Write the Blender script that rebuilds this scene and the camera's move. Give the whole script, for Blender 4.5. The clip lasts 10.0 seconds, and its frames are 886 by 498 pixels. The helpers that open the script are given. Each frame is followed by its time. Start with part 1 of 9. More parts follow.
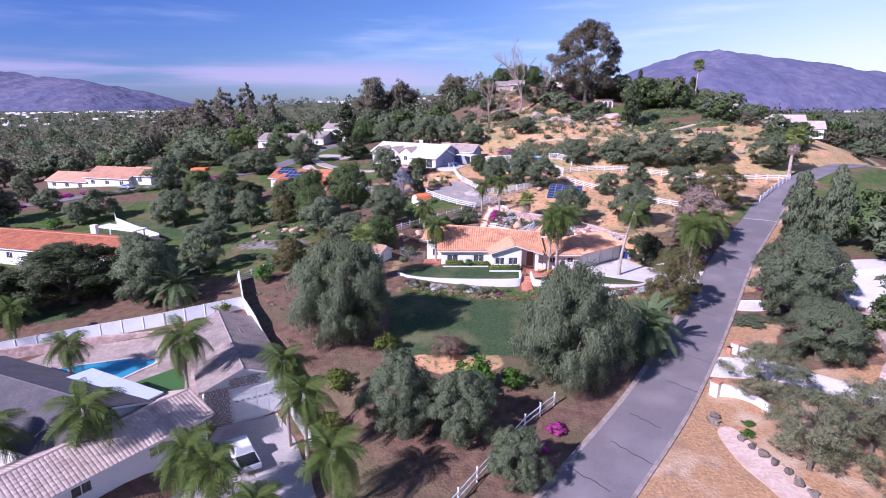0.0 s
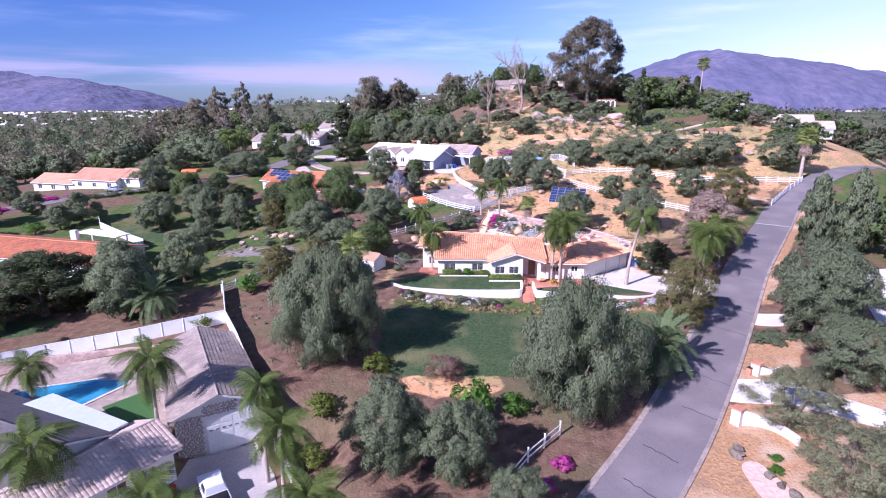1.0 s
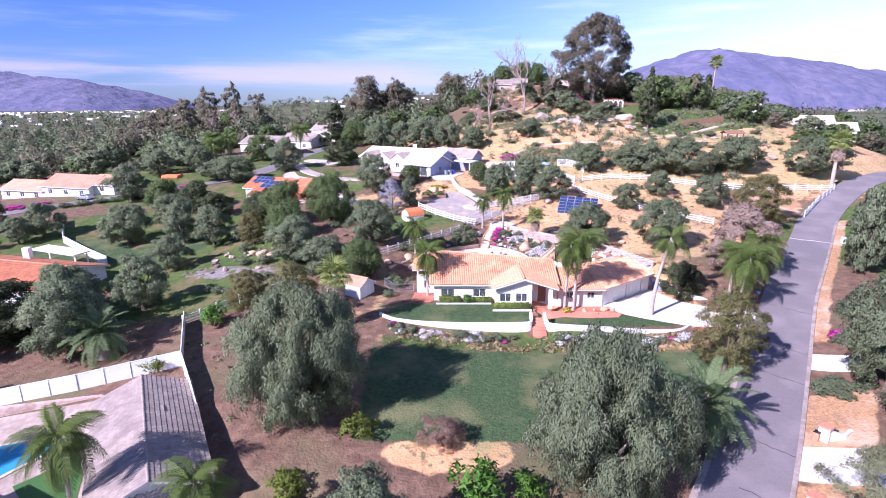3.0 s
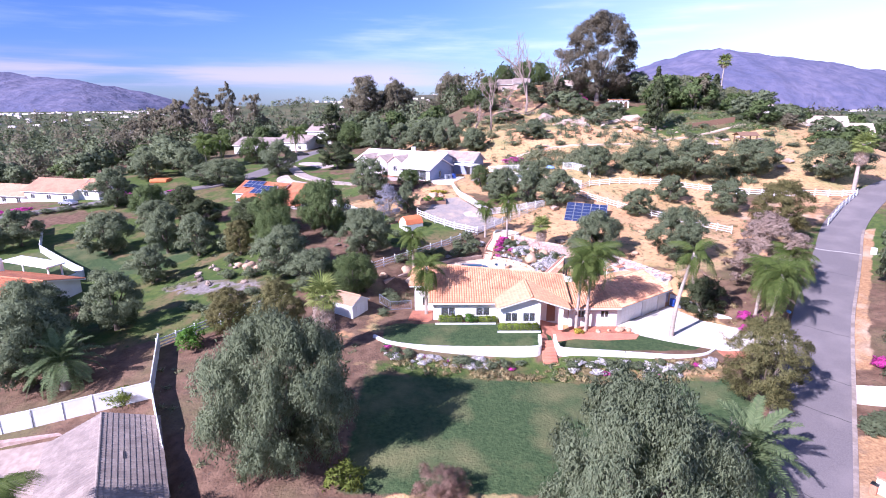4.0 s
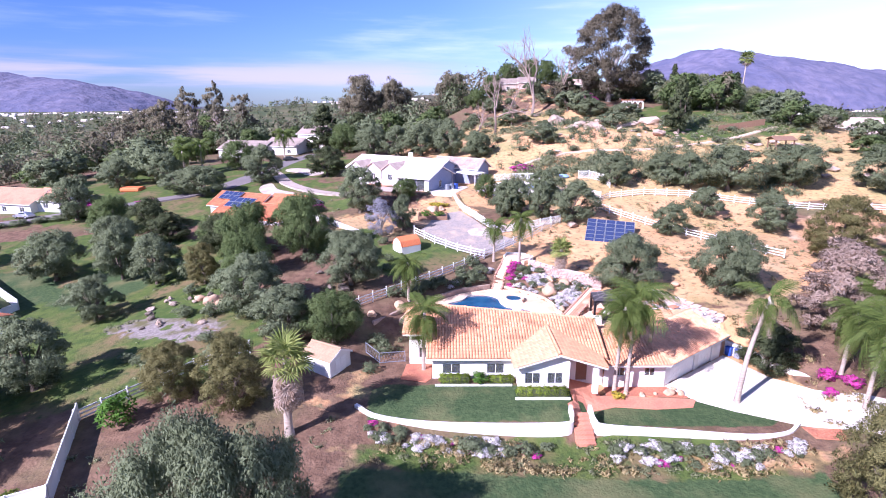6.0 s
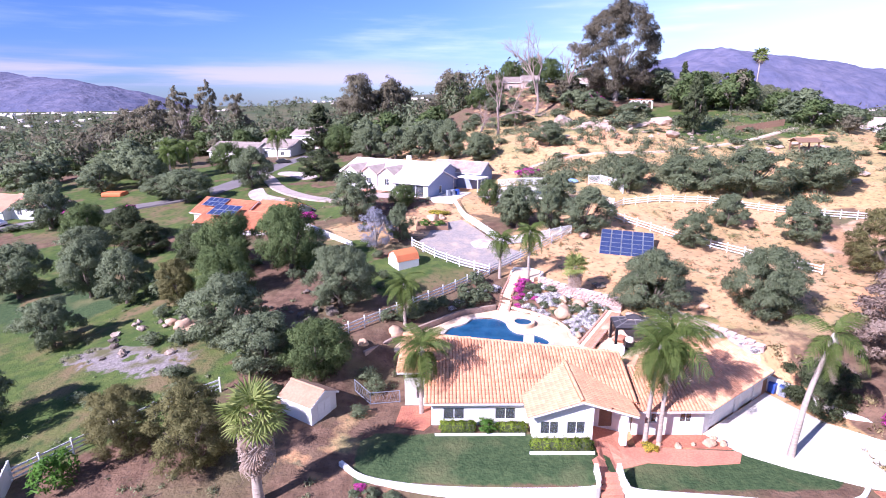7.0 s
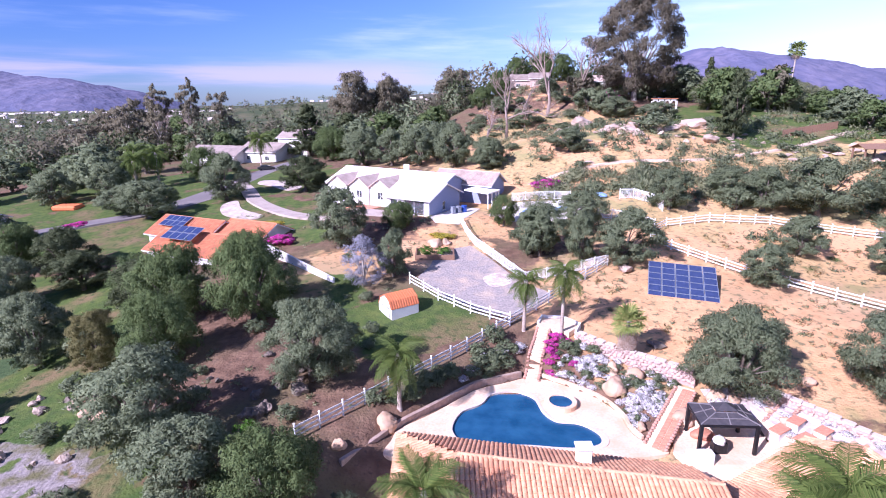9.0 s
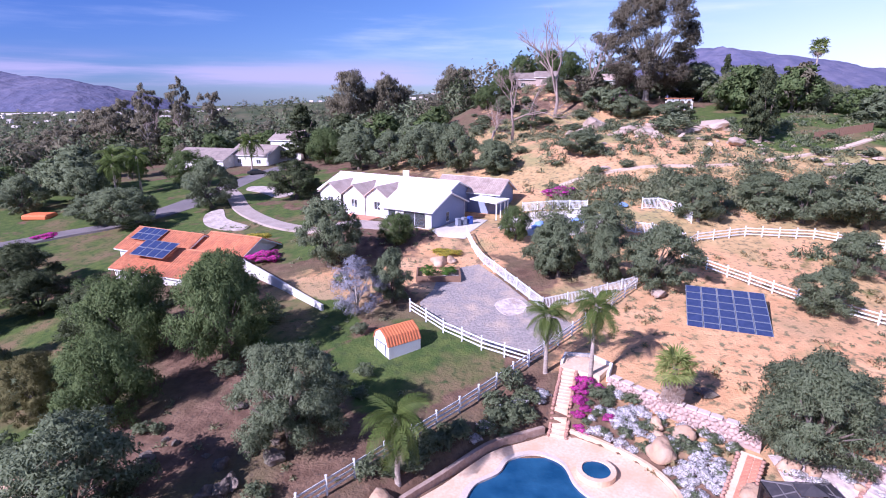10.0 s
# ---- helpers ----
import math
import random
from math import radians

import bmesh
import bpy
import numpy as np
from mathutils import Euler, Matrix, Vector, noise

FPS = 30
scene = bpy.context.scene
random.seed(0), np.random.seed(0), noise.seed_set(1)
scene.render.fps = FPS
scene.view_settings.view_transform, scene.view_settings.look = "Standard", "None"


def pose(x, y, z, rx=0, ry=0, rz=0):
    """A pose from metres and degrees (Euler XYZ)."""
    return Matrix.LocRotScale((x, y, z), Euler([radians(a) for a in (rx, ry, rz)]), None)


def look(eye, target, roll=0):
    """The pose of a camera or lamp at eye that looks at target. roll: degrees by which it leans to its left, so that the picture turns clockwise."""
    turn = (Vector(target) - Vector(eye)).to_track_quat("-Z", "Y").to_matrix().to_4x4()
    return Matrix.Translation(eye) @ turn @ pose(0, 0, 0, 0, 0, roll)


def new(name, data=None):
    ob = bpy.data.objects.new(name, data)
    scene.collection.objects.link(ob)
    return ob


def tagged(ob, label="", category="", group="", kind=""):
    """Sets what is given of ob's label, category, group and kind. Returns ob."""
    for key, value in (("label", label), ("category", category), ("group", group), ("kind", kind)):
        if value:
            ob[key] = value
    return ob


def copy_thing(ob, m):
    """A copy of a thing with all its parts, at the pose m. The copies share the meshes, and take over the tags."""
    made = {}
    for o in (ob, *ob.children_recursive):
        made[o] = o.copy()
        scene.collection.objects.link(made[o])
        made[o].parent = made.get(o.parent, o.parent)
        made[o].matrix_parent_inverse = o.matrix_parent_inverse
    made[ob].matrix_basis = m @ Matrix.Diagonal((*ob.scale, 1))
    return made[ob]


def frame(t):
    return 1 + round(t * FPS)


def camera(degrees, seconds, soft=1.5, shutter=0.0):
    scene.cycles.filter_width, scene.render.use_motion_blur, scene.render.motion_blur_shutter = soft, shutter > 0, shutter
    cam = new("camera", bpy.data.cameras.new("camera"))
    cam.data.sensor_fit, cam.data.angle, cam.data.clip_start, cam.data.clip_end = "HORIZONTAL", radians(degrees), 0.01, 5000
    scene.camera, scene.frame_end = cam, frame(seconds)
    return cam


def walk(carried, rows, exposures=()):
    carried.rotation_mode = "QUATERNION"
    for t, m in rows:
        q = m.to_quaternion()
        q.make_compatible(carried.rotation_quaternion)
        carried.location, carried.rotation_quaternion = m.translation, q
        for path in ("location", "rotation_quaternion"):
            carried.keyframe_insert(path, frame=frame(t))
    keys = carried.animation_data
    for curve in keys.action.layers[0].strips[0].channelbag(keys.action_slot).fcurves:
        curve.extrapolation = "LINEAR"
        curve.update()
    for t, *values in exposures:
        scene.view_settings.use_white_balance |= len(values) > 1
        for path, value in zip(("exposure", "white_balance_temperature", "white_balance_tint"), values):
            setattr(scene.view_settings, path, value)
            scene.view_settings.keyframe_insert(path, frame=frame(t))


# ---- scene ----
cam = camera(78.5, 10.0, soft=1.0)
METRES, EYE, TILT, LEAN, TURN = 72.0, 25.0, -15.3, 0.0, 0.0
ROWS = [
    (0.0, 0.0, 0.0, 0.0, 0.0, 0.0, 0.0),
    (0.5, 0.0036, 0.034, 0.009, -0.02, -0.03, 0.01),
    (1.0, 0.0068, 0.0691, 0.0183, -0.01, -0.04, -0.0),
    (1.5, 0.0088, 0.1052, 0.0282, -0.01, -0.03, 0.02),
    (2.0, 0.0107, 0.1423, 0.0385, -0.02, -0.05, 0.02),
    (2.5, 0.0119, 0.1805, 0.0502, -0.04, -0.07, 0.05),
    (4.0, 0.0123, 0.3062, 0.0871, -0.05, -0.04, 0.13),
    (4.5, 0.0119, 0.352, 0.0998, -0.06, -0.04, 0.12),
    (5.0, 0.0108, 0.4001, 0.1127, -0.09, -0.03, 0.12),
    (5.5, 0.01, 0.4499, 0.1267, -0.09, 0.0, 0.14),
    (7.0, 0.0092, 0.6074, 0.1704, -0.06, -0.07, 0.19),
    (7.5, 0.0081, 0.6639, 0.1857, -0.05, -0.08, 0.23),
    (8.0, 0.0051, 0.7224, 0.2018, -0.1, -0.07, 0.2),
    (8.5, 0.0019, 0.7821, 0.2174, -0.12, -0.04, 0.21),
    (9.0, -0.002, 0.8422, 0.2336, -0.19, -0.11, 0.2),
    (9.5, -0.0058, 0.9026, 0.2496, -0.21, -0.11, 0.19),
    (10.0, -0.0096, 0.9629, 0.2657, -0.22, -0.1, 0.23),
]
EXPOSURES = [(0.0, 0.52, 5430, 36), (2.0, 0.98, 5500, 34), (7.8, 1.12, 5600, 33), (9.0, 0.95, 5470, 35), (10.0, 0.65, 5390, 38)]
walk(cam, [(t, pose(0, 0, EYE, TILT, LEAN, TURN) @ pose(METRES * x, METRES * y, METRES * z, 90 + pitch, roll, yaw)) for t, x, y, z, yaw, pitch, roll in ROWS], EXPOSURES)

# ---------------------------------------------------------------- light
SUN_FROM = Vector((-0.76, -0.65, 0.69)).normalized()
SKY_VEIL, SKY_ROSE = (9.8, 12.0, 15.0), (8.2, 6.9, 9.0)
world = bpy.data.worlds.new("sky")
scene.world = world
world.use_nodes = True
wn, wl = world.node_tree.nodes, world.node_tree.links
wn.clear()
sky = wn.new("ShaderNodeTexSky")
sky.sky_type, sky.sun_disc = "NISHITA", False
sky.sun_elevation, sky.sun_rotation = radians(34.6), radians(229.5)
sky.altitude, sky.air_density, sky.dust_density, sky.ozone_density = 200, 1.0, 0.3, 4.0
geo = wn.new("ShaderNodeTexCoord")
split = wn.new("ShaderNodeSeparateXYZ")
wl.new(geo.outputs["Generated"], split.inputs[0])


def sky_math(op, a, b=0.0, c=0.0):
    k = wn.new("ShaderNodeMath")
    k.operation, k.use_clamp = op, False
    for s, v in zip(k.inputs, (a, b, c)):
        if isinstance(v, float):
            s.default_value = v
        else:
            wl.new(v, s)
    return k.outputs[0]


def sky_range(v, lo, hi, a=0.0, b=1.0):
    k = wn.new("ShaderNodeMapRange")
    k.interpolation_type = "SMOOTHSTEP"
    wl.new(v, k.inputs[0])
    k.inputs[1].default_value, k.inputs[2].default_value, k.inputs[3].default_value, k.inputs[4].default_value = lo, hi, a, b
    return k.outputs[0]


def streaks(scale, squash, lo, hi):
    """Long thin streaks of cloud, flattened towards the horizon."""
    mp, nz = wn.new("ShaderNodeMapping"), wn.new("ShaderNodeTexNoise")
    mp.inputs["Scale"].default_value = (1.0, 1.0, squash)
    nz.inputs["Scale"].default_value, nz.inputs["Detail"].default_value, nz.inputs["Roughness"].default_value = scale, 6.0, 0.55
    wl.new(geo.outputs["Generated"], mp.inputs[0])
    wl.new(mp.outputs[0], nz.inputs["Vector"])
    return sky_range(nz.outputs["Fac"], lo, hi)


def sky_mix(base, colour, fac):
    k = wn.new("ShaderNodeMix")
    k.data_type = "RGBA"
    wl.new(base, k.inputs[6])
    k.inputs[7].default_value = (*colour, 1)
    wl.new(fac, k.inputs[0])
    return k.outputs[2]


height, east = split.outputs[2], split.outputs[0]
# a thin veil of high cloud to the east, faint wisps elsewhere, a rosy bank of cloud low in the north-west
veil = sky_math("MULTIPLY", sky_range(east, -0.05, 0.7, 0.0, 0.8), sky_range(height, 0.45, 0.0, 0.25, 1.0))
wisps = sky_math("MULTIPLY", streaks(2.2, 9.0, 0.5, 0.8), sky_range(height, 0.02, 0.1, 0.0, 0.4))
band = sky_math("MULTIPLY", sky_range(height, 0.012, 0.03), sky_range(height, 0.085, 0.04))
bank = sky_math("MULTIPLY", sky_math("MULTIPLY", band, streaks(1.7, 14.0, 0.46, 0.66)), sky_range(east, 0.15, -0.1, 0.0, 0.6))
deep = wn.new("ShaderNodeMix")
deep.data_type, deep.blend_type = "RGBA", "MULTIPLY"
deep.inputs[0].default_value, deep.inputs[7].default_value = 1.0, (0.80, 0.95, 1.18, 1)
wl.new(sky.outputs[0], deep.inputs[6])
# the clear air in the west is a deeper blue
west = wn.new("ShaderNodeMix")
west.data_type, west.blend_type, west.inputs[7].default_value = "RGBA", "MULTIPLY", (0.62, 0.70, 0.92, 1)
wl.new(deep.outputs[2], west.inputs[6])
wl.new(sky_range(east, 0.1, -0.75), west.inputs[0])
col = sky_mix(west.outputs[2], SKY_VEIL, veil)
col = sky_mix(col, (12.5, 12.8, 13.4), sky_math("MULTIPLY", wisps, sky_range(east, -0.6, 0.5, 0.6, 1.7)))
col = sky_mix(col, (12.0, 12.6, 13.6), sky_math("MULTIPLY", sky_range(east, 0.2, 0.75, 0.0, 0.9), sky_range(height, 0.14, 0.02)))
col = sky_mix(col, SKY_ROSE, bank)
bg = wn.new("ShaderNodeBackground")
bg.inputs["Strength"].default_value = 0.06
wo = wn.new("ShaderNodeOutputWorld")
wl.new(col, bg.inputs["Color"])
wl.new(bg.outputs[0], wo.inputs["Surface"])
sun = new("sun", bpy.data.lights.new("sun", "SUN"))
sun.data.energy, sun.data.angle, sun.data.color = 5.0, radians(0.55), (1.0, 0.95, 0.88)
sun.matrix_world = look(SUN_FROM * 200, (0, 0, 0))

# ---------------------------------------------------------------- the lie of the land
NEAR_MOUNDS = [
    (20, 45, 30, -0.3),
    (-30, 50, 32, -0.6),
    (-65, 60, 40, -0.1),
    (-90, 110, 38, 4.1),
    (-60, 115, 34, -2.2),
    (-30, 85, 26, 3.9),
    (-5, 62, 24, 2.4),
    (5, 88, 16, 1.0),
    (28, 80, 18, -2.2),
    (60, 75, 32, 8.7),
    (14, 104, 15, -1.0),
    (-12, 104, 18, 2.2),
    (32, 105, 18, 4.8),
    (10, 125, 18, 2.2),
    (36, 132, 18, 2.4),
    (-20, 130, 22, 4.6),
    (60, 105, 26, -3.0),
]
FAR_MOUNDS = [
    (95, 125, 34, 9.0),
    (30, 155, 20, 2.8),
    (0, 150, 22, 3.1),
    (-50, 150, 32, 2.5),
    (-90, 175, 40, 3.6),
    (55, 170, 24, 2.8),
    (34, 186, 20, 8.8),
    (85, 170, 34, 5.5),
    (62, 235, 44, 0.0),
    (20, 235, 40, 6.6),
    (-40, 215, 44, 1.2),
    (110, 215, 52, 13.5),
    (-10, 185, 32, 6.0),
    (-90, 240, 55, 8.8),
    (0, 15, 40, 0.7),
    (60, 300, 60, 11.3),
    (-20, 300, 60, 7.8),
    (150, 290, 70, 8.0),
    (93, 190, 22, 5.5),
    (36, 266, 23, 16.0),
    (78, 236, 22, 6.0),
]
MOUNDS = np.array(NEAR_MOUNDS + FAR_MOUNDS)
PADS = [  # x0, x1, y0, y1, height, soft edge
    (-6.0, 16.0, 80.0, 95.0, -0.9, 3.0),
    (15.5, 35.0, 77.5, 92.0, -1.75, 3.5),
    (17.2, 24.0, 96.0, 99.6, 0.0, 1.6),
    (1.6, 11.4, 99.0, 104.6, -1.9, 0.9),
    (-5.4, 11.8, 78.4, 81.0, -0.95, 0.9),
    (13.6, 31.0, 77.9, 82.0, -1.75, 0.9),
    (-50.0, -24.0, 30.0, 58.0, -5.1, 7.0),
    (-21.5, -11.0, 24.0, 49.8, -6.85, 4.5),
    (-14.0, 6.0, 146.0, 160.0, 7.5, 7.0),
]
ROAD_LINE = [(-30, -14), (-13, 7), (0, 22.5), (11.4, 36.2), (20.4, 46.7), (28.0, 56.8), (37.2, 70), (46.2, 83), (54.3, 93.5), (61.6, 103),
             (71, 115), (84, 127), (99, 136.5), (120, 150), (150, 170), (190, 200)]
ROAD_HALF = 3.05


def smooth(a):
    a = np.clip(a, 0.0, 1.0)
    return a * a * (3 - 2 * a)


def spline(points, steps=8):
    pts = [np.array(p, float) for p in points]
    pts = [2 * pts[0] - pts[1]] + pts + [2 * pts[-1] - pts[-2]]
    out = []
    for a, b, c, d in zip(pts, pts[1:], pts[2:], pts[3:]):
        for k in range(steps):
            u = k / steps
            out.append(0.5 * (2 * b + (c - a) * u + (2 * a - 5 * b + 4 * c - d) * u * u + (3 * b - a - 3 * c + d) * u ** 3))
    out.append(pts[-2])
    return np.array(out)


def raw_land(x, y):
    """Rolling land: broad mounds, falling away to the valley, with hills and mountains far off."""
    x, y = np.asarray(x, float), np.asarray(y, float)
    z = np.full(x.shape, -8.0)
    for cx, cy, r, h in MOUNDS:
        z += h * np.exp(-((x - cx) ** 2 + (y - cy) ** 2) / (2 * r * r))
    far = smooth((np.hypot(x, y - 100) - 320) / 500)
    z -= far * 14
    for cx, cy, rx, ry, h in FAR_HILLS:
        wave = 1 + 0.10 * np.sin(x / 170 + y / 310 + cx) + 0.07 * np.sin(x / 67 - y / 90) + 0.04 * np.sin(x / 31 + y / 47)
        z += h * wave * np.exp(-np.abs((x - cx) / rx) ** 1.7 - np.abs((y - cy) / ry) ** 2)
    return z


FAR_HILLS = [(-250, 1500, 300, 200, 42), (-60, 1550, 160, 160, 18), (300, 1700, 420, 260, 40), (900, 1200, 420, 200, 26), (-120, 780, 130, 110, 14), (-900, 1700, 600, 300, 14)]

ROAD = spline(ROAD_LINE)
road_z = raw_land(ROAD[:, 0], ROAD[:, 1])
road_z = np.convolve(np.pad(road_z, 6, mode="edge"), np.ones(13) / 13, mode="valid")


def near_line(x, y, line, values):
    """Distance to a line of points, and the value carried along it."""
    x, y = np.asarray(x, float), np.asarray(y, float)
    best, val = np.full(x.shape, 1e9), np.zeros(x.shape)
    for a, b, va, vb in zip(line[:-1], line[1:], values[:-1], values[1:]):
        d = b - a
        u = np.clip(((x - a[0]) * d[0] + (y - a[1]) * d[1]) / (d @ d), 0, 1)
        dist = np.hypot(x - a[0] - u * d[0], y - a[1] - u * d[1])
        nearer = dist < best
        best, val = np.where(nearer, dist, best), np.where(nearer, va + u * (vb - va), val)
    return best, val


TERRACE = [(-4.8, 95.5), (-4.3, 99.0), (-3.8, 100.6), (-0.8, 103.2), (1.4, 105.3), (3.1, 106.8), (6.0, 108.1), (7.6, 108.8), (9.3, 108.6), (11.9, 106.7), (13.2, 105.4), (14.2, 103.8), (14.7, 102.2), (14.7, 100.5), (15.2, 99.0), (16.6, 97.2), (17.0, 95.5)]


def outside(x, y, poly):
    """Distance outside a closed outline, nought within it."""
    line = np.array(poly + poly[:1], float)
    d, _ = near_line(x, y, line, line[:, 0])
    odd = np.zeros(np.shape(x), bool)
    for (ax, ay), (bx, by) in zip(line[:-1], line[1:]):
        if ay != by:
            odd ^= ((ay > y) != (by > y)) & (x < (bx - ax) * (y - ay) / (by - ay) + ax)
    return np.where(odd, 0.0, d)


def land(x, y):
    x, y = np.asarray(x, float), np.asarray(y, float)
    z = raw_land(x, y)
    k = 1 - smooth((outside(x, y, TERRACE) - 0.2) / 1.5)
    z = z * (1 - k) - 0.06 * k
    for x0, x1, y0, y1, h, soft in PADS:
        dx, dy = np.maximum(np.maximum(x0 - x, x - x1), 0), np.maximum(np.maximum(y0 - y, y - y1), 0)
        k = 1 - smooth(np.hypot(dx, dy) / soft)
        z = z * (1 - k) + h * k
    d, rz = near_line(x, y, ROAD, road_z)
    k = 1 - smooth((d - ROAD_HALF - 0.8) / 5.0)
    return z * (1 - k) + (rz - 0.05) * k


def ground(x, y):
    return float(land(np.array([float(x)]), np.array([float(y)]))[0])


# ---------------------------------------------------------------- materials
def nodes_of(name):
    m = bpy.data.materials.new(name)
    m.use_nodes = True
    return m, m.node_tree.nodes, m.node_tree.links


def mixed(n, l, a, b, fac):
    """A colour node between a and b (colours or sockets) by fac (a socket)."""
    mx = n.new("ShaderNodeMix")
    mx.data_type = "RGBA"
    for slot, v in ((6, a), (7, b)):
        if isinstance(v, tuple):
            mx.inputs[slot].default_value = (*v, 1)
        else:
            l.new(v, mx.inputs[slot])
    l.new(fac, mx.inputs[0])
    return mx.outputs[2]


def grain(n, l, scale, lo=0.35, hi=0.65, detail=5.0, coords="Object", stretch=None):
    tc = n.new("ShaderNodeTexCoord")
    nz = n.new("ShaderNodeTexNoise")
    nz.inputs["Scale"].default_value, nz.inputs["Detail"].default_value = scale, detail
    if stretch:
        mp = n.new("ShaderNodeMapping")
        mp.inputs["Scale"].default_value = stretch
        l.new(tc.outputs[coords], mp.inputs[0])
        l.new(mp.outputs[0], nz.inputs["Vector"])
    else:
        l.new(tc.outputs[coords], nz.inputs["Vector"])
    mr = n.new("ShaderNodeMapRange")
    mr.inputs[1].default_value, mr.inputs[2].default_value = lo, hi
    l.new(nz.outputs["Fac"], mr.inputs[0])
    return mr.outputs[0]


def bumped(n, l, bsdf, height, strength, distance):
    b = n.new("ShaderNodeBump")
    b.inputs["Strength"].default_value, b.inputs["Distance"].default_value = strength, distance
    l.new(height, b.inputs["Height"])
    l.new(b.outputs[0], bsdf.inputs["Normal"])


def surface(name, c1, c2, c3=None, fine=6.0, broad=0.5, rough=0.8, metal=0.0, bump=0.3, depth=0.02, vary=0.0, coords="Object", stretch=None):
    """Two colours by fine grain, a third by broad stains; vary: how much each piece differs in tone."""
    m, n, l = nodes_of(name)
    bsdf = n["Principled BSDF"]
    g = grain(n, l, fine, coords=coords, stretch=stretch)
    col = mixed(n, l, c1, c2, g)
    if c3:
        col = mixed(n, l, col, c3, grain(n, l, broad, 0.45, 0.75, coords=coords))
    if vary:
        oi, ge, ad = n.new("ShaderNodeObjectInfo"), n.new("ShaderNodeNewGeometry"), n.new("ShaderNodeMath")
        l.new(oi.outputs["Random"], ad.inputs[0])
        l.new(ge.outputs["Random Per Island"], ad.inputs[1])
        mr = n.new("ShaderNodeMapRange")
        mr.inputs[1].default_value, mr.inputs[2].default_value = 0.2, 1.8
        mr.inputs[3].default_value, mr.inputs[4].default_value = 1 - vary, 1 + vary
        l.new(ad.outputs[0], mr.inputs[0])
        hs = n.new("ShaderNodeHueSaturation")
        l.new(col, hs.inputs["Color"])
        l.new(mr.outputs[0], hs.inputs["Value"])
        col = hs.outputs[0]
    l.new(col, bsdf.inputs["Base Color"])
    bsdf.inputs["Roughness"].default_value, bsdf.inputs["Metallic"].default_value = rough, metal
    if bump:
        bumped(n, l, bsdf, g, bump, depth)
    return m


def leaf(name, c1, c2, c3, glow=0.35, rough=0.55):
    """Leaves: each differs in tone, light shines through a little."""
    m, n, l = nodes_of(name)
    bsdf = n["Principled BSDF"]
    ge, oi = n.new("ShaderNodeNewGeometry"), n.new("ShaderNodeObjectInfo")
    col = mixed(n, l, c1, c2, ge.outputs["Random Per Island"])
    mr = n.new("ShaderNodeMapRange")
    mr.inputs[3].default_value, mr.inputs[4].default_value = 0.0, 0.6
    l.new(oi.outputs["Random"], mr.inputs[0])
    col = mixed(n, l, col, c3, mr.outputs[0])
    l.new(col, bsdf.inputs["Base Color"])
    bsdf.inputs["Roughness"].default_value = rough
    bsdf.inputs["Specular IOR Level"].default_value = 0.12
    tr, ms, out = n.new("ShaderNodeBsdfTranslucent"), n.new("ShaderNodeMixShader"), n["Material Output"]
    l.new(col, tr.inputs["Color"])
    ms.inputs[0].default_value = glow
    l.new(bsdf.outputs[0], ms.inputs[1])
    l.new(tr.outputs[0], ms.inputs[2])
    l.new(ms.outputs[0], out.inputs["Surface"])
    return m


def glass(name, tint):
    m, n, l = nodes_of(name)
    bsdf = n["Principled BSDF"]
    bsdf.inputs["Base Color"].default_value = (*tint, 1)
    bsdf.inputs["Roughness"].default_value, bsdf.inputs["Transmission Weight"].default_value = 0.04, 0.9
    return m


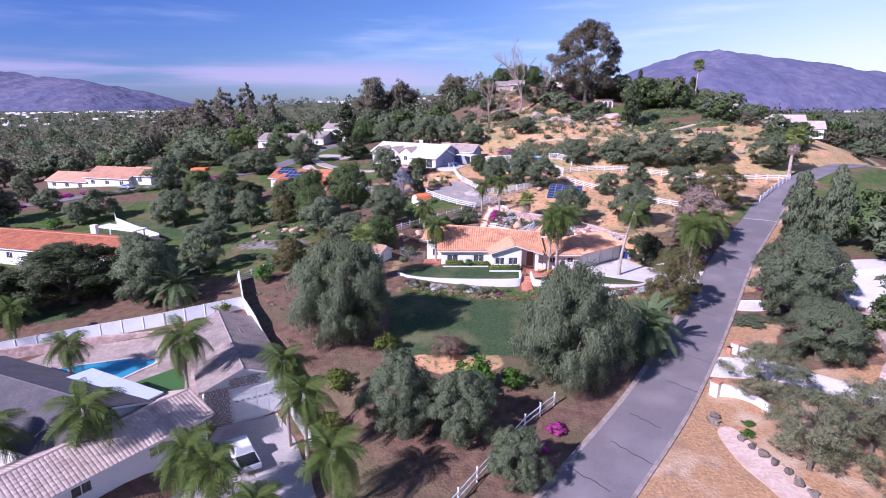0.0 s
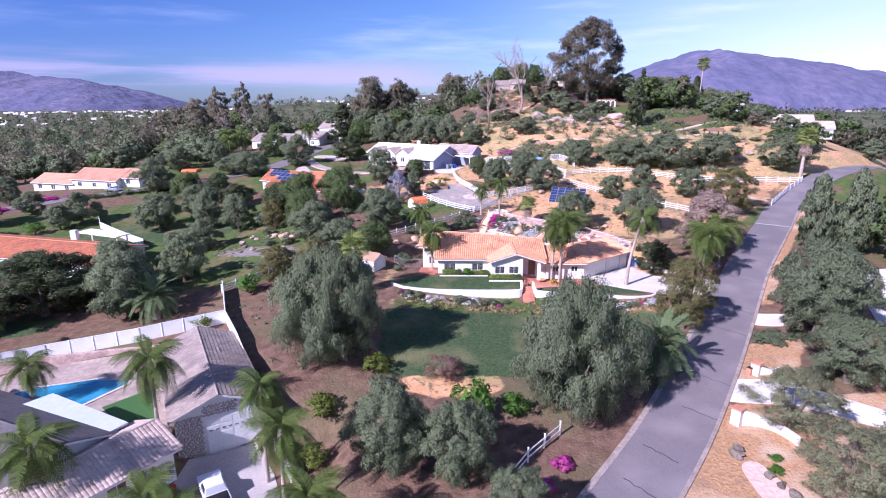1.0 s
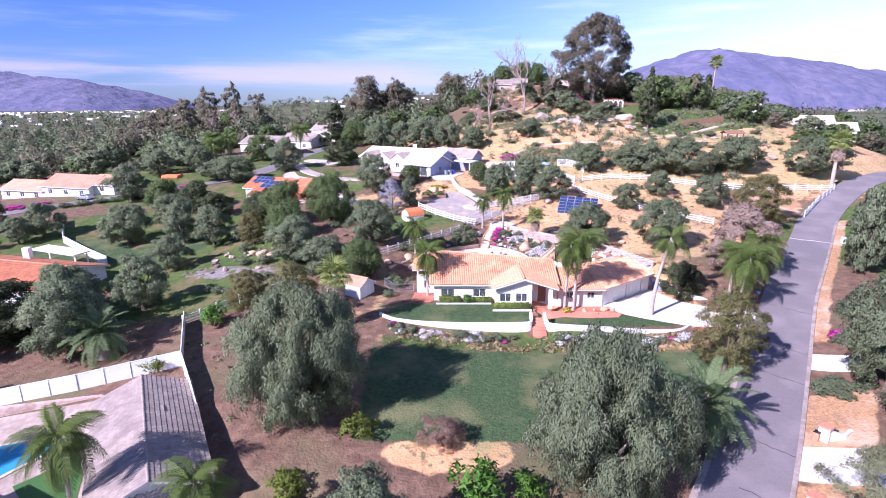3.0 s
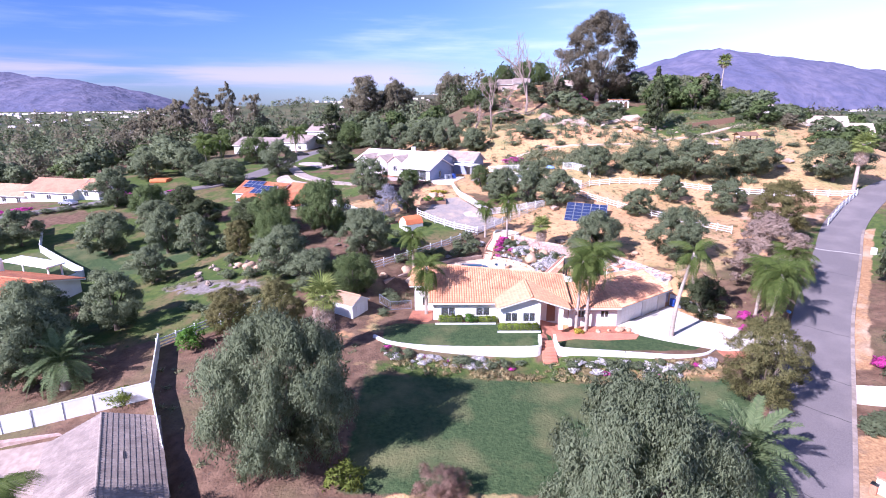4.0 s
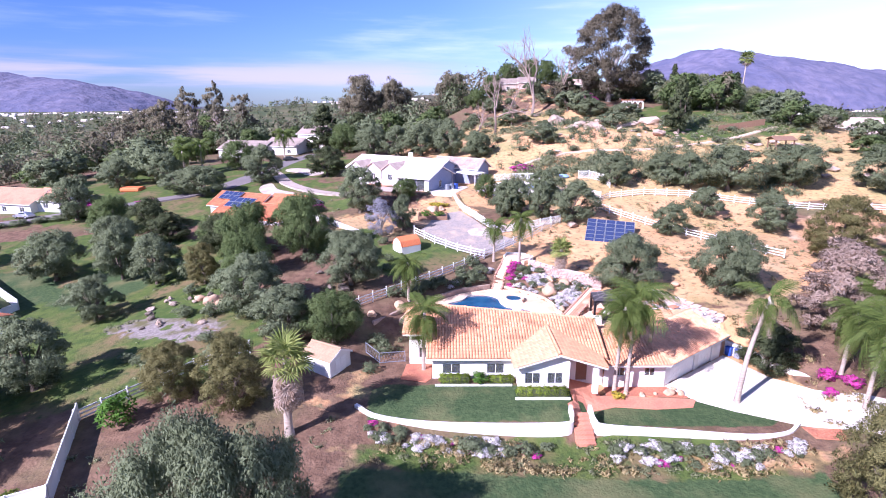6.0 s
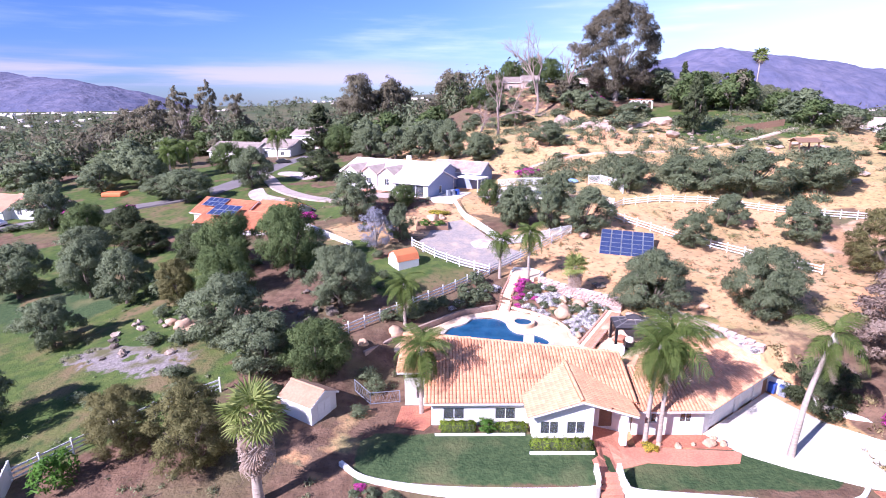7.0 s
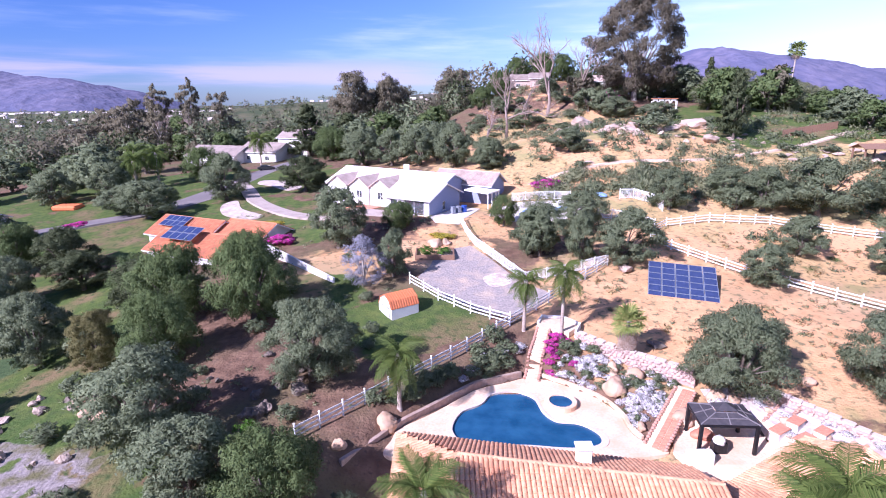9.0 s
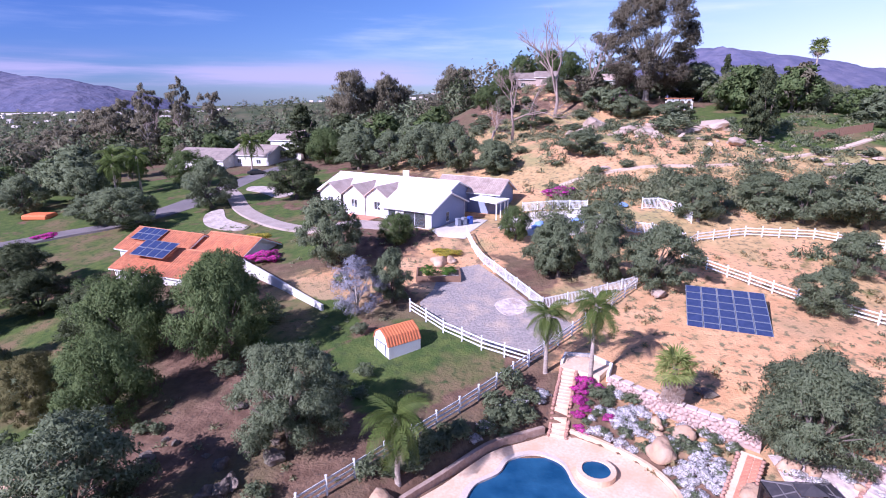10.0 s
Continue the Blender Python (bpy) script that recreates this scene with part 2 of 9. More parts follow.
def make_ground_material():
    m, n, l = nodes_of("earth_and_grass")
    bsdf = n["Principled BSDF"]

    def cover(name):
        a = n.new("ShaderNodeAttribute")
        a.attribute_name = name
        return a.outputs["Fac"]

    def edged(fac, scale, amount):
        """Roughens the edge of a cover with noise."""
        g = grain(n, l, scale, 0.3, 0.7)
        a, b = n.new("ShaderNodeMath"), n.new("ShaderNodeMapRange")
        a.operation = "MULTIPLY_ADD"
        l.new(g, a.inputs[0])
        a.inputs[1].default_value = amount
        l.new(fac, a.inputs[2])
        b.inputs[1].default_value, b.inputs[2].default_value = 0.42 + amount / 2, 0.58 + amount / 2
        l.new(a.outputs[0], b.inputs[0])
        return b.outputs[0]

    soil = mixed(n, l, (0.125, 0.073, 0.050), (0.215, 0.13, 0.088), grain(n, l, 0.9))
    soil = mixed(n, l, soil, (0.14, 0.125, 0.062), grain(n, l, 0.10, 0.48, 0.70))
    soil = mixed(n, l, soil, (0.10, 0.07, 0.055), grain(n, l, 3.0, 0.55, 0.75))
    straw = mixed(n, l, (0.48, 0.285, 0.15), (0.33, 0.185, 0.10), grain(n, l, 3.5))
    straw = mixed(n, l, straw, (0.52, 0.37, 0.255), grain(n, l, 0.22, 0.5, 0.66))
    straw = mixed(n, l, straw, (0.30, 0.19, 0.12), grain(n, l, 0.55, 0.56, 0.72))
    rust = mixed(n, l, (0.69, 0.385, 0.20), (0.56, 0.30, 0.15), grain(n, l, 0.7))
    rust = mixed(n, l, rust, (0.70, 0.47, 0.28), grain(n, l, 0.09, 0.56, 0.74))
    rust = mixed(n, l, rust, (0.40, 0.28, 0.155), grain(n, l, 0.055, 0.48, 0.64))
    rust = mixed(n, l, rust, (0.33, 0.265, 0.12), grain(n, l, 0.16, 0.54, 0.68))
    rust = mixed(n, l, rust, (0.20, 0.165, 0.09), grain(n, l, 1.5, 0.54, 0.66))
    hill = mixed(n, l, (0.56, 0.37, 0.18), (0.44, 0.285, 0.135), grain(n, l, 0.9))
    hill = mixed(n, l, hill, (0.27, 0.265, 0.115), grain(n, l, 0.07, 0.48, 0.66))
    hill = mixed(n, l, hill, (0.65, 0.36, 0.19), grain(n, l, 0.10, 0.50, 0.60))
    hill = mixed(n, l, hill, (0.19, 0.16, 0.095), grain(n, l, 1.8, 0.54, 0.68))
    lawn = mixed(n, l, (0.042, 0.072, 0.03), (0.072, 0.108, 0.045), grain(n, l, 2.5))
    lawn = mixed(n, l, lawn, (0.15, 0.15, 0.07), grain(n, l, 0.22, 0.5, 0.72))
    meadow = mixed(n, l, (0.06, 0.098, 0.026), (0.108, 0.138, 0.038), grain(n, l, 0.8))
    meadow = mixed(n, l, meadow, (0.185, 0.135, 0.072), grain(n, l, 0.14, 0.52, 0.66))
    meadow = mixed(n, l, meadow, (0.06, 0.085, 0.03), grain(n, l, 1.3, 0.52, 0.7))
    woods = mixed(n, l, (0.06, 0.08, 0.04), (0.13, 0.12, 0.07), grain(n, l, 0.02))
    rock = mixed(n, l, (0.17, 0.13, 0.15), (0.26, 0.20, 0.20), grain(n, l, 0.012, 0.4, 0.6, 8))
    col = mixed(n, l, soil, rust, edged(cover("rust"), 0.35, 0.5))
    col = mixed(n, l, col, hill, edged(cover("hill"), 0.12, 0.7))
    col = mixed(n, l, col, meadow, edged(cover("meadow"), 0.3, 0.6))
    gravel = mixed(n, l, (0.20, 0.172, 0.168), (0.31, 0.268, 0.26), grain(n, l, 3.0))
    gravel = mixed(n, l, gravel, (0.13, 0.12, 0.06), grain(n, l, 0.5, 0.48, 0.66))
    col = mixed(n, l, col, gravel, edged(cover("gravel"), 0.5, 0.9))
    col = mixed(n, l, col, straw, edged(cover("straw"), 0.6, 0.3))
    col = mixed(n, l, col, lawn, edged(cover("lawn"), 0.9, 0.25))
    col = mixed(n, l, col, woods, cover("woods"))
    col = mixed(n, l, col, rock, cover("rock"))
    l.new(col, bsdf.inputs["Base Color"])
    bsdf.inputs["Roughness"].default_value = 0.95
    bsdf.inputs["Specular IOR Level"].default_value = 0.15
    bumped(n, l, bsdf, grain(n, l, 4.0, 0.2, 0.8, 8), 0.6, 0.12)
    return m


M_GROUND = make_ground_material()
M_ASPHALT = surface("asphalt", (0.15, 0.128, 0.134), (0.195, 0.168, 0.173), (0.24, 0.205, 0.205), fine=9, broad=0.25, rough=0.9, bump=0.25, depth=0.01)
M_DUST = surface("dusty_concrete", (0.27, 0.215, 0.19), (0.37, 0.30, 0.265), (0.20, 0.15, 0.125), fine=3, broad=0.6, rough=0.95, bump=0.3)
M_CONCRETE = surface("pale_concrete", (0.60, 0.55, 0.50), (0.70, 0.65, 0.60), (0.52, 0.46, 0.41), fine=4, broad=0.3, rough=0.85, bump=0.15)
M_CRACK = surface("tar_crack", (0.03, 0.03, 0.032), (0.05, 0.05, 0.05), rough=0.7)
M_STUCCO = surface("white_stucco", (0.78, 0.76, 0.73), (0.72, 0.69, 0.66), (0.66, 0.61, 0.56), fine=14, broad=0.35, rough=0.9, bump=0.35)
M_VINYL = surface("white_vinyl", (0.80, 0.80, 0.80), (0.76, 0.76, 0.77), (0.62, 0.60, 0.56), fine=3, broad=0.8, rough=0.45, bump=0.05)
M_TRIM = surface("white_trim_paint", (0.80, 0.78, 0.75), (0.74, 0.72, 0.70), fine=5, rough=0.6, bump=0.1)
M_TILE = surface("terracotta_tile", (0.68, 0.31, 0.165), (0.78, 0.43, 0.25), (0.52, 0.235, 0.13), fine=3.5, broad=0.5, rough=0.85, bump=0.3, vary=0.22)
M_TILE_RED = surface("red_clay_tile", (0.52, 0.17, 0.08), (0.60, 0.24, 0.12), (0.40, 0.14, 0.08), fine=3.5, broad=0.5, rough=0.85, bump=0.3, vary=0.2)
M_SHAKE = surface("grey_roof_tile", (0.27, 0.21, 0.18), (0.34, 0.275, 0.24), (0.20, 0.155, 0.14), fine=4, broad=0.6, rough=0.85, bump=0.3, vary=0.2)
M_SHAKE_DARK = surface("dark_grey_roof_tile", (0.085, 0.075, 0.08), (0.12, 0.105, 0.11), (0.07, 0.06, 0.062), fine=4, broad=0.6, rough=0.85, bump=0.3, vary=0.2)
M_SHAKE_TAN = surface("tan_roof_tile", (0.46, 0.35, 0.30), (0.54, 0.42, 0.36), (0.36, 0.26, 0.22), fine=4, broad=0.6, rough=0.85, bump=0.3, vary=0.18)
M_SHAKE_PALE = surface("pale_roof_tile", (0.70, 0.61, 0.57), (0.76, 0.68, 0.64), (0.60, 0.50, 0.46), fine=4, broad=0.5, rough=0.85, bump=0.2, vary=0.1)
# wall colour with the shade of the gable ends put in
M_SHADED_SIDING = surface("grey_blue_siding", (0.24, 0.27, 0.40), (0.28, 0.31, 0.44), fine=5, rough=0.8, bump=0.15)
M_DARK = surface("dark_metal", (0.02, 0.02, 0.024), (0.035, 0.035, 0.04), rough=0.45, metal=0.6, bump=0.05)
M_GLASS = glass("window_glass", (0.55, 0.6, 0.65))
M_BARK = surface("bark", (0.16, 0.12, 0.09), (0.10, 0.075, 0.06), (0.22, 0.19, 0.16), fine=5, broad=0.8, rough=0.95, bump=0.8, depth=0.04, stretch=(3, 3, 0.6))
M_BARK_PALE = surface("pale_bark", (0.42, 0.36, 0.31), (0.30, 0.25, 0.21), (0.50, 0.45, 0.40), fine=3, broad=0.5, rough=0.9, bump=0.5, depth=0.03, stretch=(2, 2, 0.4))
M_PALM_TRUNK = surface("palm_trunk", (0.44, 0.36, 0.30), (0.32, 0.25, 0.21), (0.50, 0.43, 0.37), fine=3, broad=0.6, rough=0.95, bump=0.8, depth=0.03, stretch=(0.5, 0.5, 4))
M_OLIVE = leaf("olive_leaf", (0.135, 0.168, 0.092), (0.245, 0.28, 0.165), (0.19, 0.225, 0.125), glow=0.34)
# sage tone, lightened so the leaf colour carries the hillside's haze
M_SAGE_HAZED = leaf("sage_leaf", (0.21, 0.235, 0.125), (0.33, 0.34, 0.20), (0.27, 0.28, 0.155), glow=0.38)
M_DRYGRASS = leaf("dry_grass", (0.34, 0.27, 0.13), (0.50, 0.40, 0.22), (0.40, 0.32, 0.16), glow=0.3)
M_PEPPER = leaf("green_leaf", (0.085, 0.13, 0.05), (0.185, 0.23, 0.09), (0.135, 0.185, 0.068), glow=0.36)
M_DARKLEAF = leaf("dark_leaf", (0.06, 0.078, 0.038), (0.125, 0.145, 0.07), (0.085, 0.105, 0.05), glow=0.3)
M_EUCA = leaf("eucalyptus_leaf", (0.16, 0.14, 0.095), (0.26, 0.225, 0.155), (0.20, 0.185, 0.12), glow=0.34)
M_BIGGUM = leaf("old_gum_leaf", (0.12, 0.10, 0.07), (0.20, 0.17, 0.12), (0.15, 0.135, 0.09), glow=0.28)
M_BROWNLEAF = leaf("brown_green_leaf", (0.115, 0.12, 0.05), (0.27, 0.245, 0.10), (0.19, 0.17, 0.07), glow=0.32)
M_BRIGHT = leaf("fresh_green_leaf", (0.07, 0.17, 0.03), (0.15, 0.30, 0.05), (0.12, 0.22, 0.04), glow=0.4)
M_CITRUS = leaf("citrus_leaf", (0.10, 0.15, 0.03), (0.22, 0.25, 0.05), (0.16, 0.19, 0.04), glow=0.35)
M_PALM = leaf("palm_frond", (0.065, 0.11, 0.026), (0.18, 0.225, 0.06), (0.12, 0.16, 0.04), glow=0.38)
M_FANPALM = leaf("fan_palm_leaf", (0.16, 0.21, 0.05), (0.40, 0.43, 0.15), (0.26, 0.31, 0.09), glow=0.42)
M_PALM_DARK = leaf("date_palm_frond", (0.09, 0.14, 0.06), (0.22, 0.27, 0.13), (0.15, 0.20, 0.09), glow=0.35)
M_DEADLEAF = leaf("dead_leaf", (0.28, 0.19, 0.14), (0.52, 0.42, 0.36), (0.36, 0.26, 0.20), glow=0.25)
M_PINK = leaf("magenta_bloom", (0.72, 0.05, 0.42), (0.90, 0.16, 0.62), (0.92, 0.12, 0.60), glow=0.5)
M_WHITEBLOOM = leaf("white_bloom", (0.88, 0.78, 0.86), (0.95, 0.93, 0.90), (0.90, 0.84, 0.88), glow=0.35)
M_SILVER = leaf("silver_twig", (0.26, 0.26, 0.30), (0.42, 0.41, 0.46), (0.33, 0.32, 0.37), glow=0.2)
M_YELLOW = leaf("yellow_bloom", (0.60, 0.45, 0.05), (0.80, 0.62, 0.10), (0.55, 0.50, 0.08), glow=0.3)
M_HEDGE = leaf("hedge_leaf", (0.14, 0.24, 0.03), (0.34, 0.42, 0.06), (0.24, 0.32, 0.04), glow=0.35)
M_ROCK = surface("granite_boulder", (0.50, 0.38, 0.30), (0.38, 0.28, 0.22), (0.56, 0.45, 0.38), fine=1.6, broad=0.4, rough=0.95, bump=0.7, depth=0.08, vary=0.15)
M_ROCK_DARK = surface("mossy_rock", (0.13, 0.10, 0.085), (0.22, 0.17, 0.14), (0.10, 0.10, 0.06), fine=2.0, broad=0.6, rough=0.95, bump=0.7, depth=0.06, vary=0.25)
M_WOOD = surface("brown_wood", (0.20, 0.11, 0.07), (0.28, 0.16, 0.10), fine=8, rough=0.8, bump=0.2, stretch=(1, 1, 6))
M_BRICK = surface("red_brick_paving", (0.50, 0.195, 0.12), (0.60, 0.27, 0.17), (0.40, 0.165, 0.11), fine=6, broad=0.6, rough=0.9, bump=0.4, vary=0.15)


# ---------------------------------------------------------------- building helpers
def thing(name, label, category, at=(0, 0, 0), turn=0.0, group="", kind=""):
    ob = new(name)
    ob.matrix_basis = pose(*at, 0, 0, turn)
    ob.empty_display_size = 0.3
    return tagged(ob, label, category, group, kind)


def mesh_of(name, verts, faces, material, flat=True):
    me = bpy.data.meshes.new(name)
    me.from_pydata([tuple(v) for v in verts], [], [tuple(f) for f in faces])
    me.materials.append(material)
    if not flat:
        me.shade_smooth()
    me.update()
    return me


def put(name, me, parent=None, m=None, label=""):
    ob = new(name, me)
    if parent:
        ob.parent = parent
    if m is not None:
        ob.matrix_basis = m
    if label:
        ob["label"] = label
    return ob


def slab_mesh(name, material, x0, x1, y0, y1, z0, z1, bevel=0.0):
    bm = bmesh.new()
    bmesh.ops.create_cube(bm, size=1.0)
    for v in bm.verts:
        v.co = Vector((x0 if v.co.x < 0 else x1, y0 if v.co.y < 0 else y1, z0 if v.co.z < 0 else z1))
    if bevel:
        bmesh.ops.bevel(bm, geom=bm.edges[:], offset=bevel, segments=1, affect="EDGES", profile=0.5)
    me = bpy.data.meshes.new(name)
    bm.to_mesh(me)
    bm.free()
    me.materials.append(material)
    return me


def slab(name, material, x0, x1, y0, y1, z0, z1, parent=None, bevel=0.0, label="", m=None):
    return put(name, slab_mesh(name, material, x0, x1, y0, y1, z0, z1, bevel), parent, m, label)


def bar_between(name, me, a, b, parent, width=1.0, height=1.0, label=""):
    """Lays a unit bar (1 long in x, 1 wide, 1 high, centred) from a to b."""
    a, b = Vector(a), Vector(b)
    d = b - a
    rz, ry = math.atan2(d.y, d.x), -math.atan2(d.z, math.hypot(d.x, d.y))
    m = Matrix.LocRotScale((a + b) / 2, Euler((0, ry, rz)), (d.length, width, height))
    return put(name, me, parent, m, label)


def plate(name, material, corners, thick, parent, label=""):
    """A flat board with the given upper corners, going down by thick along its normal."""
    c = [Vector(p) for p in corners]
    nrm = (c[1] - c[0]).cross(c[2] - c[0]).normalized()
    if nrm.z < 0:
        c.reverse()
        nrm = -nrm
    n = len(c)
    verts = c + [p - nrm * thick for p in c]
    faces = [range(n), range(2 * n - 1, n - 1, -1)] + [(k, k + n, (k + 1) % n + n, (k + 1) % n) for k in range(n)]
    return put(name, mesh_of(name, verts, faces, material), parent, None, label)


def wall_mesh(name, material, length, height, thick, holes=(), z0=0.0, peak=0.0):
    """A wall along x from 0 to length, its outer face at y 0, with openings right through; peak: height of a gable on top."""
    xs = sorted({0.0, length, *(h[0] for h in holes), *(h[1] for h in holes)})
    zs = sorted({z0, height, *(h[2] for h in holes), *(h[3] for h in holes)})
    verts, faces, index = [], [], {}

    def at(x, y, z):
        key = (round(x, 4), round(y, 4), round(z, 4))
        if key not in index:
            index[key] = len(verts)
            verts.append((x, y, z))
        return index[key]

    def solid(i, j):
        if not (0 <= i < len(xs) - 1 and 0 <= j < len(zs) - 1):
            return False
        cx, cz = (xs[i] + xs[i + 1]) / 2, (zs[j] + zs[j + 1]) / 2
        return not any(h[0] < cx < h[1] and h[2] < cz < h[3] for h in holes)

    for i in range(len(xs) - 1):
        for j in range(len(zs) - 1):
            if solid(i, j):
                x0, x1, a, c = xs[i], xs[i + 1], zs[j], zs[j + 1]
                faces.append((at(x0, 0, a), at(x1, 0, a), at(x1, 0, c), at(x0, 0, c)))
                faces.append((at(x1, thick, a), at(x0, thick, a), at(x0, thick, c), at(x1, thick, c)))
                if not solid(i - 1, j):
                    faces.append((at(x0, thick, a), at(x0, 0, a), at(x0, 0, c), at(x0, thick, c)))
                if not solid(i + 1, j):
                    faces.append((at(x1, 0, a), at(x1, thick, a), at(x1, thick, c), at(x1, 0, c)))
                if not solid(i, j - 1):
                    faces.append((at(x0, thick, a), at(x1, thick, a), at(x1, 0, a), at(x0, 0, a)))
                if not solid(i, j + 1) and not (peak and j == len(zs) - 2):
                    faces.append((at(x0, 0, c), at(x1, 0, c), at(x1, thick, c), at(x0, thick, c)))
    if peak:
        tops = [x for x in xs]
        p0, p1 = at(length / 2, 0, height + peak), at(length / 2, thick, height + peak)
        faces.append(tuple([at(x, 0, height) for x in tops] + [p0]))
        faces.append(tuple([at(x, thick, height) for x in reversed(tops)] + [p1]))
        faces.append((at(length, 0, height), at(length, thick, height), p1, p0))
        faces.append((at(0, thick, height), at(0, 0, height), p0, p1))
    return mesh_of(name, verts, faces, material)


def along(a, b):
    """The pose of a wall that runs from a to b on the plan, its outer face to its right."""
    d = Vector(b) - Vector(a)
    return Matrix.Translation(a) @ Matrix.Rotation(math.atan2(d.y, d.x), 4, "Z")


def window(parent, m, x0, x1, z0, z1, bars=1, frame_material=None, depth=0.16):
    """A window set in an opening of a wall at the pose m: frame bars and panes."""
    fm = frame_material or M_TRIM
    t = 0.06
    w = put("window", slab_mesh("window_sill", M_TRIM, x0 - 0.06, x1 + 0.06, -0.05, 0.05, z0 - 0.07, z0 - 0.005), parent, m)
    verts, faces = [], []

    def b(xa, xb, za, zb):
        k = len(verts)
        verts.extend([(xa, 0.05, za), (xb, 0.05, za), (xb, 0.12, za), (xa, 0.12, za), (xa, 0.05, zb), (xb, 0.05, zb), (xb, 0.12, zb), (xa, 0.12, zb)])
        faces.extend([(k, k + 1, k + 5, k + 4), (k + 1, k + 2, k + 6, k + 5), (k + 2, k + 3, k + 7, k + 6), (k + 3, k, k + 4, k + 7), (k + 4, k + 5, k + 6, k + 7), (k + 3, k + 2, k + 1, k)])

    b(x0, x0 + t, z0, z1), b(x1 - t, x1, z0, z1), b(x0 + t, x1 - t, z0, z0 + t), b(x0 + t, x1 - t, z1 - t, z1)
    for k in range(1, bars + 1):
        xm = x0 + (x1 - x0) * k / (bars + 1)
        b(xm - t / 2, xm + t / 2, z0 + t, z1 - t)
    put("window_frame", mesh_of("window_frame", verts, faces, fm), w)
    for k in range(bars + 1):
        xa, xb = x0 + (x1 - x0) * k / (bars + 1) + 0.03, x0 + (x1 - x0) * (k + 1) / (bars + 1) - 0.03
        slab("pane", M_GLASS, xa, xb, 0.078, 0.09, z0 + 0.03, z1 - 0.03, w)
    return w


# ---------------------------------------------------------------- ground and road
def spread(lo, hi, step, reach, growth=1.065):
    inner = list(np.arange(lo, hi + 0.01, step))
    a, b, s = [], [], step
    while (b[-1] if b else hi) < reach:
        s *= growth
        a.append((a[-1] if a else lo) - s)
        b.append((b[-1] if b else hi) + s)
    return np.array(a[::-1] + inner + b)


def blob(x, y, cx, cy, rx, ry, turn=0.0, soft=0.35):
    c, s = math.cos(radians(turn)), math.sin(radians(turn))
    u, v = ((x - cx) * c + (y - cy) * s) / rx, (-(x - cx) * s + (y - cy) * c) / ry
    return 1 - smooth((np.hypot(u, v) - 1 + soft) / (2 * soft))


def patch(x, y, x0, x1, y0, y1, soft=1.0):
    d = np.maximum(np.maximum(x0 - x, x - x1), np.maximum(y0 - y, y - y1))
    return 1 - smooth((d + soft) / (2 * soft))


